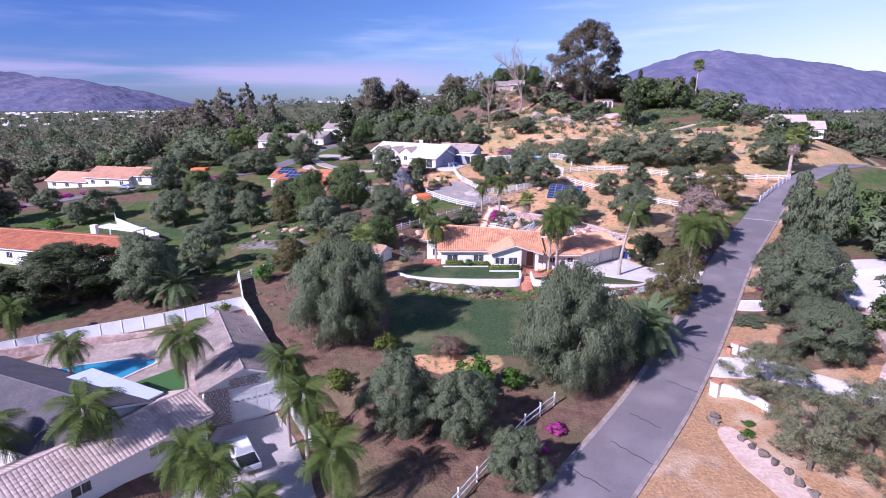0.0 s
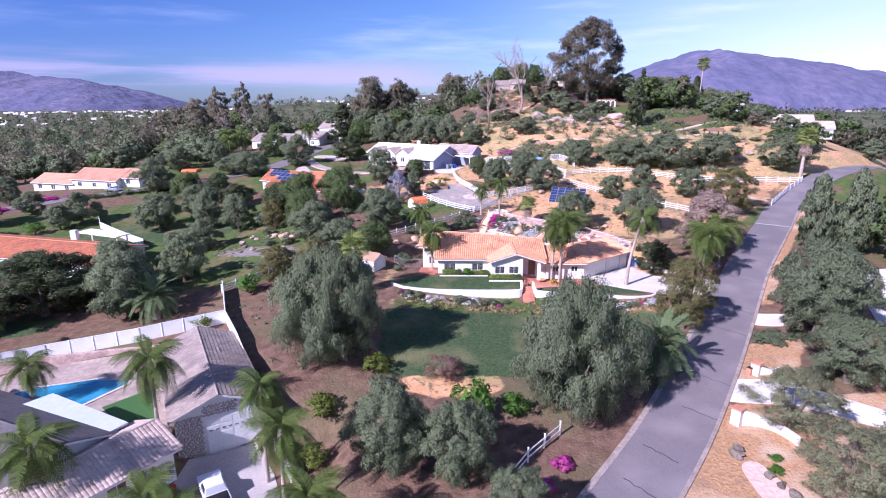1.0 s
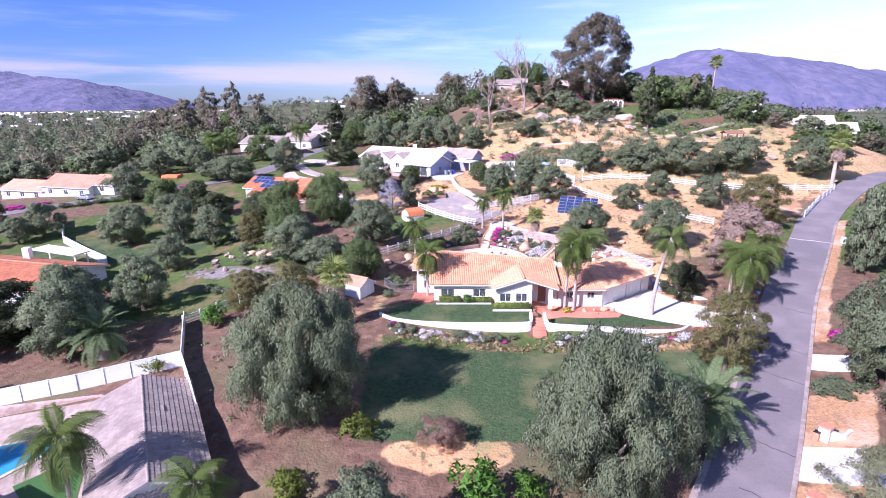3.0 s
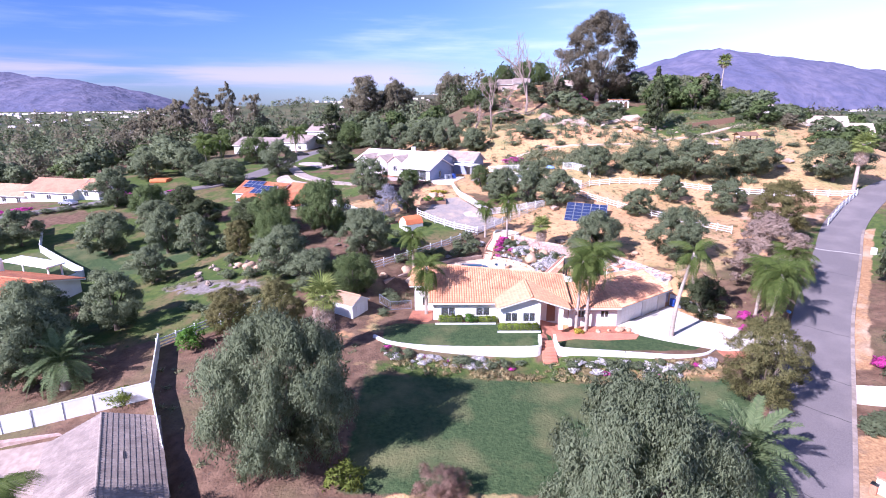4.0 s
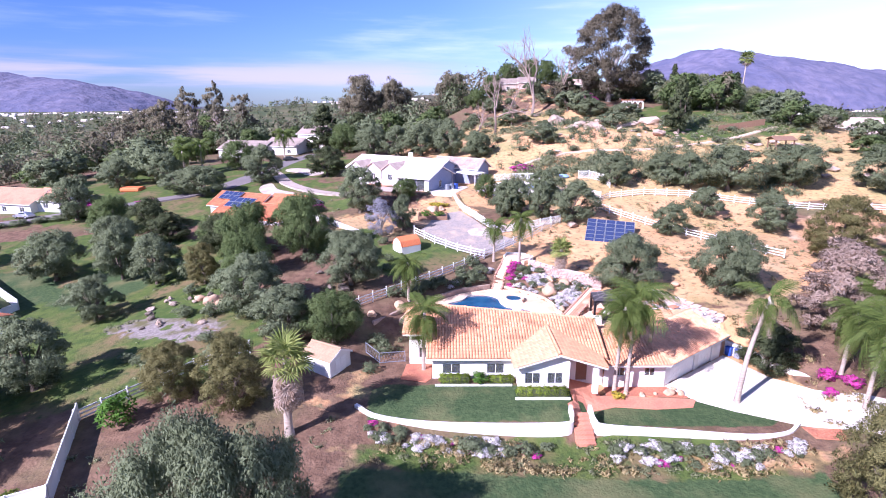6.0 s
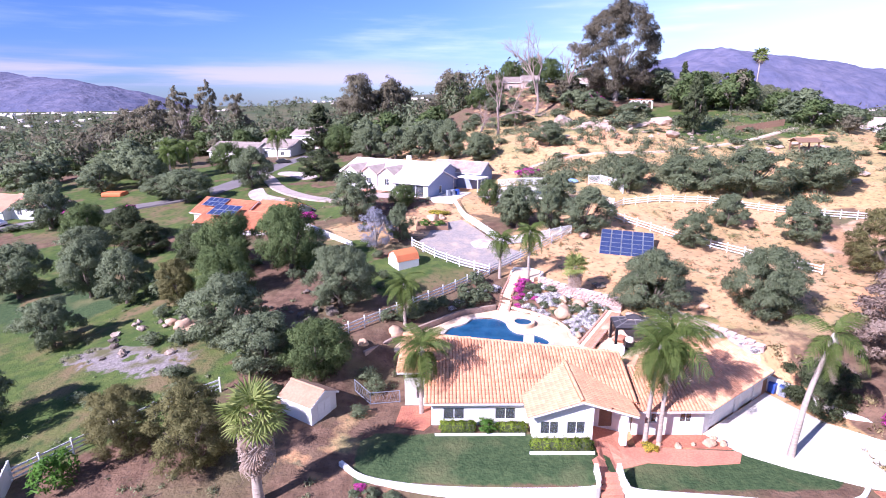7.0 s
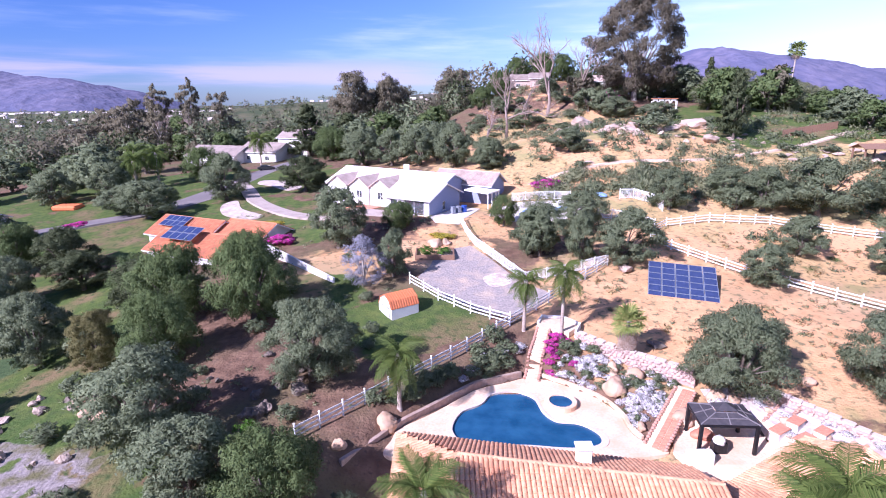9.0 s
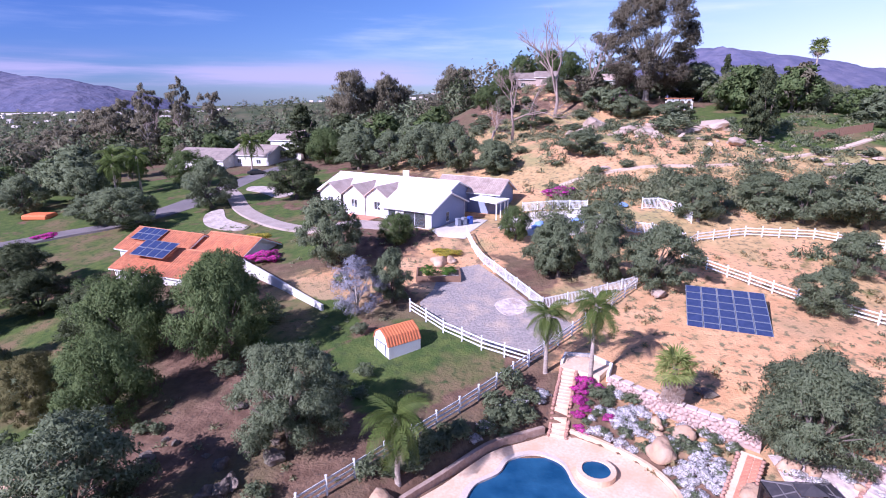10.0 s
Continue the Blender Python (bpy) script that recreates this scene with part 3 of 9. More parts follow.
def build_ground():
    xs, ys = spread(-62, 76, 1.0, 4600), spread(34, 150, 1.0, 4600)
    gx, gy = np.meshgrid(xs, ys)
    x, y = gx.ravel(), gy.ravel()
    z = land(x, y)
    nx, ny = len(xs), len(ys)
    k = (np.arange(ny - 1)[:, None] * nx + np.arange(nx - 1)[None, :]).ravel()
    faces = np.stack([k, k + 1, k + nx + 1, k + nx], 1)
    me = bpy.data.meshes.new("ground")
    me.from_pydata(np.stack([x, y, z], 1).tolist(), [], faces.tolist())
    me.materials.append(M_GROUND)
    me.shade_smooth()
    d, _ = near_line(x, y, ROAD, road_z)
    east = x - np.interp(y, ROAD[:, 1], ROAD[:, 0])  # how far east of the road
    far = smooth((np.hypot(x - 10, y - 110) - 190) / 90)
    lawn = np.maximum.reduce([
        patch(x, y, -7, 30, 57.5, 73, 1.5), patch(x, y, -6, 30, 78.2, 84, 0.8) * (1 - patch(x, y, 15.5, 24, 82.2, 86, 0.5)),
        blob(x, y, -67, 114, 11, 8, -30), blob(x, y, -50, 114, 8, 7, 0) * 0.8, blob(x, y, -57, 73.5, 5, 3)])
    meadow = np.maximum.reduce([
        blob(x, y, -54, 116, 27, 20, -25), blob(x, y, 84, 206, 30, 22), blob(x, y, -34, 93, 15, 12), blob(x, y, -43, 106, 14, 11), blob(x, y, -92, 112, 24, 24) * 0.8, blob(x, y, -70, 190, 60, 22) * 0.75, blob(x, y, -58, 160, 44, 18) * 0.75, blob(x, y, -3, 116, 9, 6, 30), blob(x, y, 75, 178, 20, 9), blob(x, y, 52, 132, 14, 8) * 0.3,
        blob(x, y, -68, 134, 16, 6), blob(x, y, 12, 74.5, 20, 3) * 0.8, blob(x, y, 85, 100, 30, 22) * 0.8, blob(x, y, -24, 145, 10, 7) * 0.7, blob(x, y, 105, 126, 22, 12) * 0.9, blob(x, y, -15, 122, 6, 6)])
    straw = np.maximum.reduce([patch(east, y, 3.3, 30, 20, 52, 1.2), patch(east, y, 3.3, 10, 52, 63, 1.2), blob(x, y, 52, 62, 9, 12) * 0.6, patch(east, y, 3.2, 5.6, 72, 112, 0.8) * 0.75, blob(x, y, 28, 74.6, 9, 1.8) * 0.5, blob(x, y, 64, 122, 7, 12, -45) * 0.7])
    rust = np.maximum.reduce([
        blob(x, y, 36, 120, 26, 22), blob(x, y, 48, 172, 44, 30), blob(x, y, 1.6, 56.2, 5.5, 2.4), blob(x, y, 36, 250, 30, 26) * 0.4, blob(x, y, 22, 150, 25, 14) * 0.9, blob(x, y, -14, 128, 8, 8) * 0.7,
        blob(x, y, 30, 200, 40, 30) * 0.7, blob(x, y, 80, 135, 14, 14) * 0.6, blob(x, y, -7, 82, 6, 8) * 0.4, blob(x, y, 0, 135, 8, 8) * 0.7, patch(x, y, 14, 36, 83, 98, 2) * 0.9])
    hill = np.maximum.reduce([blob(x, y, 55, 178, 52, 34), blob(x, y, 30, 205, 44, 28), blob(x, y, 55, 148, 40, 14) * 0.9, blob(x, y, 95, 160, 40, 30) * 0.9, blob(x, y, 46, 132, 16, 8, -25) * 0.7, blob(x, y, 14, 152, 10, 10) * 0.55])
    gravel = np.maximum(blob(x, y, -34.5, 97.6, 6.0, 2.6, -15), blob(x, y, -28.5, 95.4, 4.0, 2.8)) * 0.75
    rock = smooth((z - 18) / 60) * smooth((np.hypot(x, y) - 900) / 500)
    for name, v in (("lawn", lawn), ("meadow", meadow), ("straw", straw), ("rust", rust * (1 - far)), ("hill", hill * (1 - far)), ("gravel", gravel), ("woods", far), ("rock", rock)):
        me.attributes.new(name, "FLOAT", "POINT").data.foreach_set("value", np.asarray(v, np.float32))
    me.update()
    return tagged(new("ground", me), "sloping ground of brown earth, lawn and dry grass", "ground", kind="structure")


build_ground()


def ribbon(name, material, line, zs, half, lift, skirt, label, category, offset=0.0, kind="structure", flat=False):
    """A strip along a line: flat top and low edges that reach into the ground."""
    line = np.asarray(line, float)
    tang = np.gradient(line, axis=0)
    tang /= np.linalg.norm(tang, axis=1)[:, None]
    side = np.stack([tang[:, 1], -tang[:, 0]], 1)
    verts, faces = [], []
    for k, (p, s, z) in enumerate(zip(line, side, zs)):
        for o, dz in ((-half, -skirt), (-half + 0.04, lift), (half - 0.04, lift), (half, -skirt)):
            q = p + s * (o + offset)
            verts.append((q[0], q[1], z + dz))
        if k:
            a, b = 4 * k - 4, 4 * k
            faces.extend([(a + j, a + j + 1, b + j + 1, b + j) for j in range(3)])
    ob = put(name, mesh_of(name, verts, faces, material))
    ob.data.flip_normals()
    return tagged(ob, label, category, kind=kind)


ribbon("road", M_ASPHALT, ROAD, road_z, ROAD_HALF, 0.06, 0.25, "grey asphalt lane with tar-filled cracks", "road")
ribbon("gutter", M_DUST, ROAD[20:80], road_z[20:80], 0.22, 0.075, 0.2, "pale worn gutter strip along the asphalt", "gutter", offset=2.85)
ribbon("kerb", M_DUST, ROAD[16:52], road_z[16:52], 0.3, 0.08, 0.2, "low dusty kerb along the asphalt", "kerb", offset=-3.2)

# ---------------------------------------------------------------- roofs
def tile_mesh(name, material, width, length, rise, closed=True):
    """One barrel tile: a half-round shell, wider at its lower end, running down -y from 0."""
    verts, faces, n = [], [], 5
    for yy, w, lift in ((0.0, width * 0.92, 0.0), (-length * 1.08, width, 0.035)):
        for k in range(n + 1):
            a = math.pi * k / n
            verts.append((-math.cos(a) * w / 2, yy, lift + math.sin(a) * rise))
    faces += [(k, k + 1, n + 2 + k, n + 1 + k) for k in range(n)]
    faces.append(tuple(range(2 * n + 1, n, -1)))
    me = mesh_of(name, verts, faces, material)
    me.flip_normals()
    return me


TILE_SPOTS = []  # tiles that wait to be laid at the end


def inside(poly, u, v):
    hit = False
    for (a, b), (c, d) in zip(poly, poly[1:] + poly[:1]):
        if (b > v) != (d > v) and u < (c - a) * (v - b) / (d - b) + a:
            hit = not hit
    return hit


def roof_plane(parent, corners, material, tile=None, name="roof", thick=0.12, rake=M_TRIM):
    """A roof plane: board with the given corners; the first two are the eave, from left to right seen from outside. tile: (width, length, rise, mesh)."""
    c = [Vector(p) for p in corners]
    board = plate(name, material, c, thick, parent)
    if tile:
        u = (c[1] - c[0]).normalized()
        nrm = u.cross(c[2] - c[0]).normalized()
        up = nrm.cross(u)
        flat = [((p - c[0]).dot(u), (p - c[0]).dot(up)) for p in c]
        w, ln, rise, me = tile
        umin, umax, vmax = min(p[0] for p in flat), max(p[0] for p in flat), max(p[1] for p in flat)
        turn = Matrix((u, up, nrm)).transposed().to_4x4()
        spots = []
        k = umin + w / 2
        while k < umax:
            v = ln * 0.98
            while v < vmax + ln * 0.4:
                if inside(flat, k, v - ln * 0.5):
                    spots.append(Matrix.Translation(c[0] + u * k + up * v + nrm * 0.012) @ turn)
                v += ln
            k += w
        TILE_SPOTS.append((board, spots, me))
    return board


def cap_mesh(material, length, r):
    """One half-round ridge tile along x."""
    m, verts = 6, []
    for x, rr in ((0.0, r * 1.12), (length * 1.08, r * 0.95)):
        verts += [(x, math.cos(t) * rr, math.sin(t) * rr) for t in (math.pi * (-0.1 + 1.2 * j / m) for j in range(m + 1))]
    return mesh_of("ridge_cap", verts, [(j, j + 1, m + 2 + j, m + 1 + j) for j in range(m)], material)


def ridge_caps(parent, a, b, material, r=0.14):
    """Half-round caps along a ridge or hip."""
    a, b = Vector(a), Vector(b)
    d = b - a
    n = max(1, int(d.length / 0.42))
    me = cap_mesh(material, d.length / n, r)
    turn = d.to_track_quat("X", "Z").to_matrix().to_4x4()
    for k in range(n):
        put("ridge_cap", me, parent, Matrix.Translation(a + d * k / n) @ turn)



ROOF_TILE = (0.30, 0.42, 0.115, tile_mesh("roof_tile", M_TILE, 0.30, 0.42, 0.115))
RED_TILE = (0.42, 0.5, 0.10, tile_mesh("roof_tile", M_TILE_RED, 0.42, 0.5, 0.10))
GREY_TILE = (0.34, 0.42, 0.05, tile_mesh("roof_tile", M_SHAKE, 0.34, 0.42, 0.05))
TAN_TILE = (0.34, 0.42, 0.05, tile_mesh("roof_tile", M_SHAKE_TAN, 0.34, 0.42, 0.05))


def walls_from(parent, pts, z0, z1, material, holes=None, thick=0.22, bars=1):
    """Walls along a run of plan points, outer faces to the right; holes: {index: [(x0, x1, za, zb, bars)]}."""
    out = []
    for k, (a, b) in enumerate(zip(pts, pts[1:])):
        L = math.hypot(b[0] - a[0], b[1] - a[1]) - 0.008
        hs = (holes or {}).get(k, [])
        m = along((a[0], a[1], z0), (b[0], b[1], z0)) @ Matrix.Translation((0.004, 0, 0))
        w = put("wall", wall_mesh("wall", material, L, z1 - z0, thick, [h[:4] for h in hs], z0=-0.6), parent, m)
        for h in hs:
            if h[4] >= 0:
                window(parent, m, *h)
        out.append((w, m, L))
    return out


def garage_door(parent, m, x0, x1, z1, panels=(4, 4), material=None):
    """A sectional door: recessed field with raised panels."""
    mt = material or M_TRIM
    d = slab("garage_door", mt, x0, x1, 0.10, 0.16, 0.0, z1, parent, m=m)
    nx, nz = panels
    me = slab_mesh("door_panel", mt, 0.06, (x1 - x0) / nx - 0.06, 0.075, 0.10, 0.06, z1 / nz - 0.05, bevel=0.012)
    for i in range(nx):
        for j in range(nz):
            put("door_panel", me, d, Matrix.Translation((x0 + (x1 - x0) * i / nx, 0, z1 * j / nz)))
    return d


# ---------------------------------------------------------------- the ranch house
def ranch_house():
    h = thing("ranch_house", "white stucco single-storey house with terracotta barrel-tile roof", "house")
    zf, ze, zr = -1.2, 1.5, 4.15
    # walls
    walls_from(h, [(-2.7, 95.9), (-2.7, 88.3), (-0.3, 88.3), (-0.3, 85.2), (7.8, 85.2)], zf, 1.75, M_STUCCO,
               {1: [(1.0, 1.9, 0.9, 2.1, 0)], 3: [(1.0, 2.75, 0.8, 1.9, 1), (5.3, 7.0, 0.8, 1.9, 1)]})
    walls_from(h, [(7.8, 85.2), (7.8, 82.9), (12.5, 82.9), (12.5, 85.4), (16.4, 85.4)], zf, 1.6, M_STUCCO, {1: [(0.55, 2.0, 0.95, 2.1, 1), (2.65, 4.1, 0.95, 2.1, 1)], 3: [(1.2, 2.3, 0.0, 2.4, -1)]})
    tri = [(7.8, 1.45), (12.5, 1.45), (12.5, 2.6), (11.4, 2.93), (7.8, 1.8)]
    put("gable_wall", mesh_of("gable_wall", [(x, y, z) for y in (82.894, 83.12) for x, z in tri], [range(5), range(9, 4, -1)] + [(k, 5 + k, 5 + (k + 1) % 5, (k + 1) % 5) for k in range(5)], M_STUCCO), h)
    slab("front_door", M_WOOD, 13.72, 14.78, 85.45, 85.52, zf, zf + 2.38, h)
    slab("porch_post", M_STUCCO, 14.7, 15.2, 82.7, 83.2, zf, 1.75, h, bevel=0.03)
    put("wall", wall_mesh("wall", M_STUCCO, 19.17, 2.6, 0.22), h, along((16.4, 93.5, zf), (-2.6, 96.1, zf)))
    right = walls_from(h, [(16.4, 85.0), (22.3, 85.0)], -1.7, 0.75, M_STUCCO, {0: [(1.0, 2.0, 1.1, 2.0, 1), (3.9, 4.9, 1.1, 2.0, 1)]})
    gar = walls_from(h, [(22.3, 85.0), (30.9, 91.4)], -1.75, 0.75, M_STUCCO, {0: [(0.9, 5.4, 0.0, 2.15, -1), (6.2, 8.9, 0.0, 2.15, -1)]}, thick=0.35)
    garage_door(h, gar[0][1], 0.95, 5.35, 2.1, (6, 4))
    garage_door(h, gar[0][1], 6.25, 8.85, 2.1, (4, 4))
    walls_from(h, [(30.9, 91.4), (26.6, 96.8), (18.5, 91.9), (16.4, 91.9)], -1.75, 0.75, M_STUCCO)
    # roof planes
    k = (zr - ze) / (91.8 - 84.6)
    zl, zm = ze + (87.7 - 84.6) * k, ze + (89.8 - 84.6) * k
    roof_plane(h, [(-0.9, 84.6, ze), (7.2, 84.6, ze), (11.5, 86.4, ze + 1.8 * k), (15.9, 84.6, ze), (16.4, 84.6, ze), (16.4, 89.8, zm), (1.0, 91.8, zr), (-3.3, 87.7, zl), (-0.9, 87.7, zl)], M_TILE, ROOF_TILE)
    roof_plane(h, [(16.4, 94.0, 1.45), (-3.3, 96.8, ze + 0.8), (1.0, 91.8, zr), (16.4, 89.8, zm)], M_TILE, ROOF_TILE)
    roof_plane(h, [(-3.3, 96.8, ze + 0.8), (-3.3, 87.7, zl), (1.0, 91.8, zr)], M_TILE, ROOF_TILE)
    gz, gy = 3.08, 82.2
    ge = 1.72
    roof_plane(h, [(7.2, 85.8, ge), (7.2, gy, ge), (11.4, gy, gz), (11.4, 89.3, gz)], M_TILE, ROOF_TILE)
    roof_plane(h, [(15.9, gy + 0.3, ge - 0.15), (15.9, 85.6, ge - 0.15), (11.4, 89.3, gz), (11.4, gy, gz)], M_TILE, ROOF_TILE)
    re, rr = 0.95, 2.5
    roof_plane(h, [(16.45, 84.2, re), (22.5, 84.2, re), (20.9, 89.0, rr), (16.45, 89.0, rr)], M_TILE, ROOF_TILE)
    roof_plane(h, [(22.5, 84.2, re), (31.5, 90.9, re), (28.7, 94.7, rr), (20.9, 89.0, rr)], M_TILE, ROOF_TILE)
    roof_plane(h, [(26.6, 97.5, 1.3), (18.5, 92.6, 1.3), (20.9, 89.0, rr), (28.7, 94.7, rr)], M_TILE, ROOF_TILE)
    roof_plane(h, [(18.5, 92.6, 1.3), (16.45, 92.6, 1.3), (16.45, 89.0, rr), (20.9, 89.0, rr)], M_TILE, ROOF_TILE)
    for a, b in (((1.0, 91.8, zr), (16.4, 89.8, zm)), ((-3.3, 87.7, zl), (1.0, 91.8, zr)), ((11.4, gy, gz), (11.4, 88.9, gz)), ((22.5, 84.2, re), (20.9, 89.0, rr)), ((16.45, 89.0, rr), (20.9, 89.0, rr)), ((20.9, 89.0, rr), (28.7, 94.7, rr))):
        ridge_caps(h, a, b, M_TILE)
    bar = slab_mesh("fascia", M_TRIM, -0.5, 0.5, -0.5, 0.5, -0.5, 0.5)
    for a, b in (((-0.9, 84.58, ze - 0.1), (7.2, 84.58, ze - 0.1)), ((7.2, gy - 0.02, ge - 0.12), (11.4, gy - 0.02, gz - 0.12)), ((11.4, gy - 0.02, gz - 0.12), (15.9, gy + 0.27, ge - 0.27)),
                 ((16.5, 84.18, re - 0.1), (22.5, 84.18, re - 0.1)), ((22.5, 84.18, re - 0.1), (31.5, 90.88, re - 0.1)), ((-3.3, 87.68, zl - 0.1), (-0.9, 87.68, zl - 0.1)), ((16.42, 84.6, ze - 0.1), (16.42, 89.8, zm - 0.1))):
        bar_between("fascia", bar, a, b, h, 0.05, 0.14)
    chim = slab("chimney", M_STUCCO, 8.3, 9.2, 91.9, 92.6, 2.2, 4.3, h, bevel=0.03)
    slab("chimney_cap", M_TRIM, 8.2, 9.3, 91.8, 92.7, 4.3, 4.4, chim)
    return h


ranch_house()


def gable_block(h, a, b, depth, z0, eave, rise, wallmat, roofmat, tile=None, over=0.5, holes=None, holes_b=None, side=None, gable=None, hole_end=None):
    """A block whose front wall runs from a to b (outer face to the right), depth behind it, with a gable roof along it."""
    a, b = Vector((*a, 0)), Vector((*b, 0))
    d = (b - a).normalized()
    back = Vector((-d.y, d.x, 0))
    c, e = b + back * depth, a + back * depth
    gm = gable or wallmat
    walls_from(h, [tuple(a.xy), tuple(b.xy)], z0, z0 + eave, wallmat, {0: holes or []})
    for p, q, hs in ((b, c, hole_end), (e, a, None)):
        m = along((p.x, p.y, z0), (q.x, q.y, z0)) @ Matrix.Translation((0.008, 0.0, 0))
        put("wall", wall_mesh("wall", gm, depth - 0.016, eave, 0.2, [x[:4] for x in (hs or [])], z0=-0.6, peak=rise), h, m)
        for x in hs or []:
            window(h, m, *x)
    put("wall", wall_mesh("wall", wallmat, (b - a).length, eave, 0.2, z0=-0.6), h, along((c.x, c.y, z0), (e.x, e.y, z0)))
    k = rise / (depth / 2)
    ez, rz = z0 + eave - over * k + 0.10, z0 + eave + rise + 0.10
    A, B, C, E = a - d * over - back * over, b + d * over - back * over, c + d * over + back * over, e - d * over + back * over
    r0, r1 = a - d * over + back * depth / 2, b + d * over + back * depth / 2
    up = lambda p, z: (p.x, p.y, z)
    roof_plane(h, [up(A, ez), up(B, ez), up(r1, rz), up(r0, rz)], roofmat, tile)
    roof_plane(h, [up(C, ez), up(E, ez), up(r0, rz), up(r1, rz)], roofmat, tile)
    ridge_caps(h, up(r0, rz), up(r1, rz), roofmat, 0.11)
    bar = slab_mesh("fascia", M_TRIM, -0.5, 0.5, -0.5, 0.5, -0.5, 0.5)
    for p, q, zp, zq in ((A, B, ez, ez), (B, r1, ez, rz), (r1, C, rz, ez), (A, r0, ez, rz)):
        bar_between("fascia", bar, up(p, zp - 0.12), up(q, zq - 0.12), h, 0.06, 0.16)


def blue_house():
    h = thing("grey_house", "long white house with shaded grey-blue ends and pale tiled roof", "house")
    ax, nx = Vector((-0.85, 0.527)), Vector((0.527, 0.85))
    at = lambda s, t: tuple(Vector((-2.0, 146.2)) + ax * s + nx * t)
    z = 7.5
    # white front; the ends' shade is painted as grey-blue walls
    gable_block(h, at(8.4, 0), at(0, 0), 9.5, z, 2.7, 1.9, M_STUCCO, M_SHAKE_PALE, None, holes=[(0.8, 2.2, 0.9, 2.2, 0), (3.6, 7.4, 0.0, 2.3, 1)], gable=M_SHADED_SIDING, hole_end=[(4.0, 4.9, 0.4, 1.8, 0)])
    gable_block(h, at(25.5, 5.0), at(2.0, 5.0), 11.0, z + 0.2, 3.0, 2.1, M_STUCCO, M_SHAKE_PALE, None, holes=[(1.2, 2.4, 0.9, 2.1, 1), (6.4, 7.6, 0.9, 2.2, 1), (11.4, 12.6, 0.0, 2.3, 0)], gable=M_SHADED_SIDING)
    gable_block(h, at(8.0, 14), at(-3.5, 14), 5.5, z + 0.3, 3.2, 1.7, M_SHADED_SIDING, M_SHAKE_TAN, TAN_TILE)
    for s in (12.0, 16.6, 21.6):  # small front gables
        a, b = at(s + 2.2, 3.0), at(s - 2.2, 3.0)
        gable_block_cross(h, a, b, 8.0, z + 0.2, 3.0, 1.5)
    p0, p1, p2, p3 = at(-0.6, 10), at(-0.6, 14.6), at(-5.2, 14.6), at(-5.2, 10)
    plate("patio_roof", M_TRIM, [(*p0, z + 3.0), (*p3, z + 2.7), (*p2, z + 2.7), (*p1, z + 3.0)], 0.2, h)
    for t in (10.3, 11.8, 13.3, 14.4):
        q = at(-5.0, t)
        slab("patio_post", M_TRIM, q[0] - 0.08, q[0] + 0.08, q[1] - 0.08, q[1] + 0.08, z - 0.4, z + 2.55, h)
    q = at(12, 11)
    slab("chimney", M_STUCCO, q[0] - 0.5, q[0] + 0.5, q[1] - 0.4, q[1] + 0.4, z + 3, z + 6.4, h)
    return h


def gable_block_cross(h, a, b, depth, z0, eave, rise):
    """A small gable that faces forward, its ridge running back into a larger roof."""
    a, b = Vector((*a, 0)), Vector((*b, 0))
    d = (b - a).normalized()
    back = Vector((-d.y, d.x, 0))
    L = (b - a).length
    m = along((a.x, a.y, z0), (b.x, b.y, z0))
    put("wall", wall_mesh("wall", M_STUCCO, L, eave, 0.2, [(L / 2 - 0.6, L / 2 + 0.6, 0.9, 2.2)], z0=-0.6, peak=rise), h, m)
    window(h, m, L / 2 - 0.6, L / 2 + 0.6, 0.9, 2.2, 1)
    k = rise / (L / 2)
    o = 0.35
    up = lambda p, z: (p.x, p.y, z)
    mid = (a + b) / 2
    r0, r1 = mid - back * o, mid + back * depth
    ez, rz = z0 + eave - o * k + 0.1, z0 + eave + rise + 0.1
    roof_plane(h, [up(a - d * o + back * depth, ez), up(a - d * o - back * o, ez), up(r0, rz), up(r1, rz)], M_SHAKE_TAN, None)
    roof_plane(h, [up(b + d * o - back * o, ez), up(b + d * o + back * depth, ez), up(r1, rz), up(r0, rz)], M_SHAKE_TAN, None)


blue_house()


def simple_house(name, label, blocks, wallmat, roofmat, tile=None, lift=0.0):
    h = thing(name, label, "house")
    for a, b, depth, eave, rise in blocks:
        z = min(ground(*a), ground(*b)) + 0.1 + lift
        L = math.hypot(a[0] - b[0], a[1] - b[1])
        n = max(1, int(L / 4.5))
        holes = [(L * (k + 0.5) / n - 0.7, L * (k + 0.5) / n + 0.7, 0.9, 2.1, 1) for k in range(n)]
        gable_block(h, a, b, depth, z, eave, rise, wallmat, roofmat, tile, holes=holes)
    return h


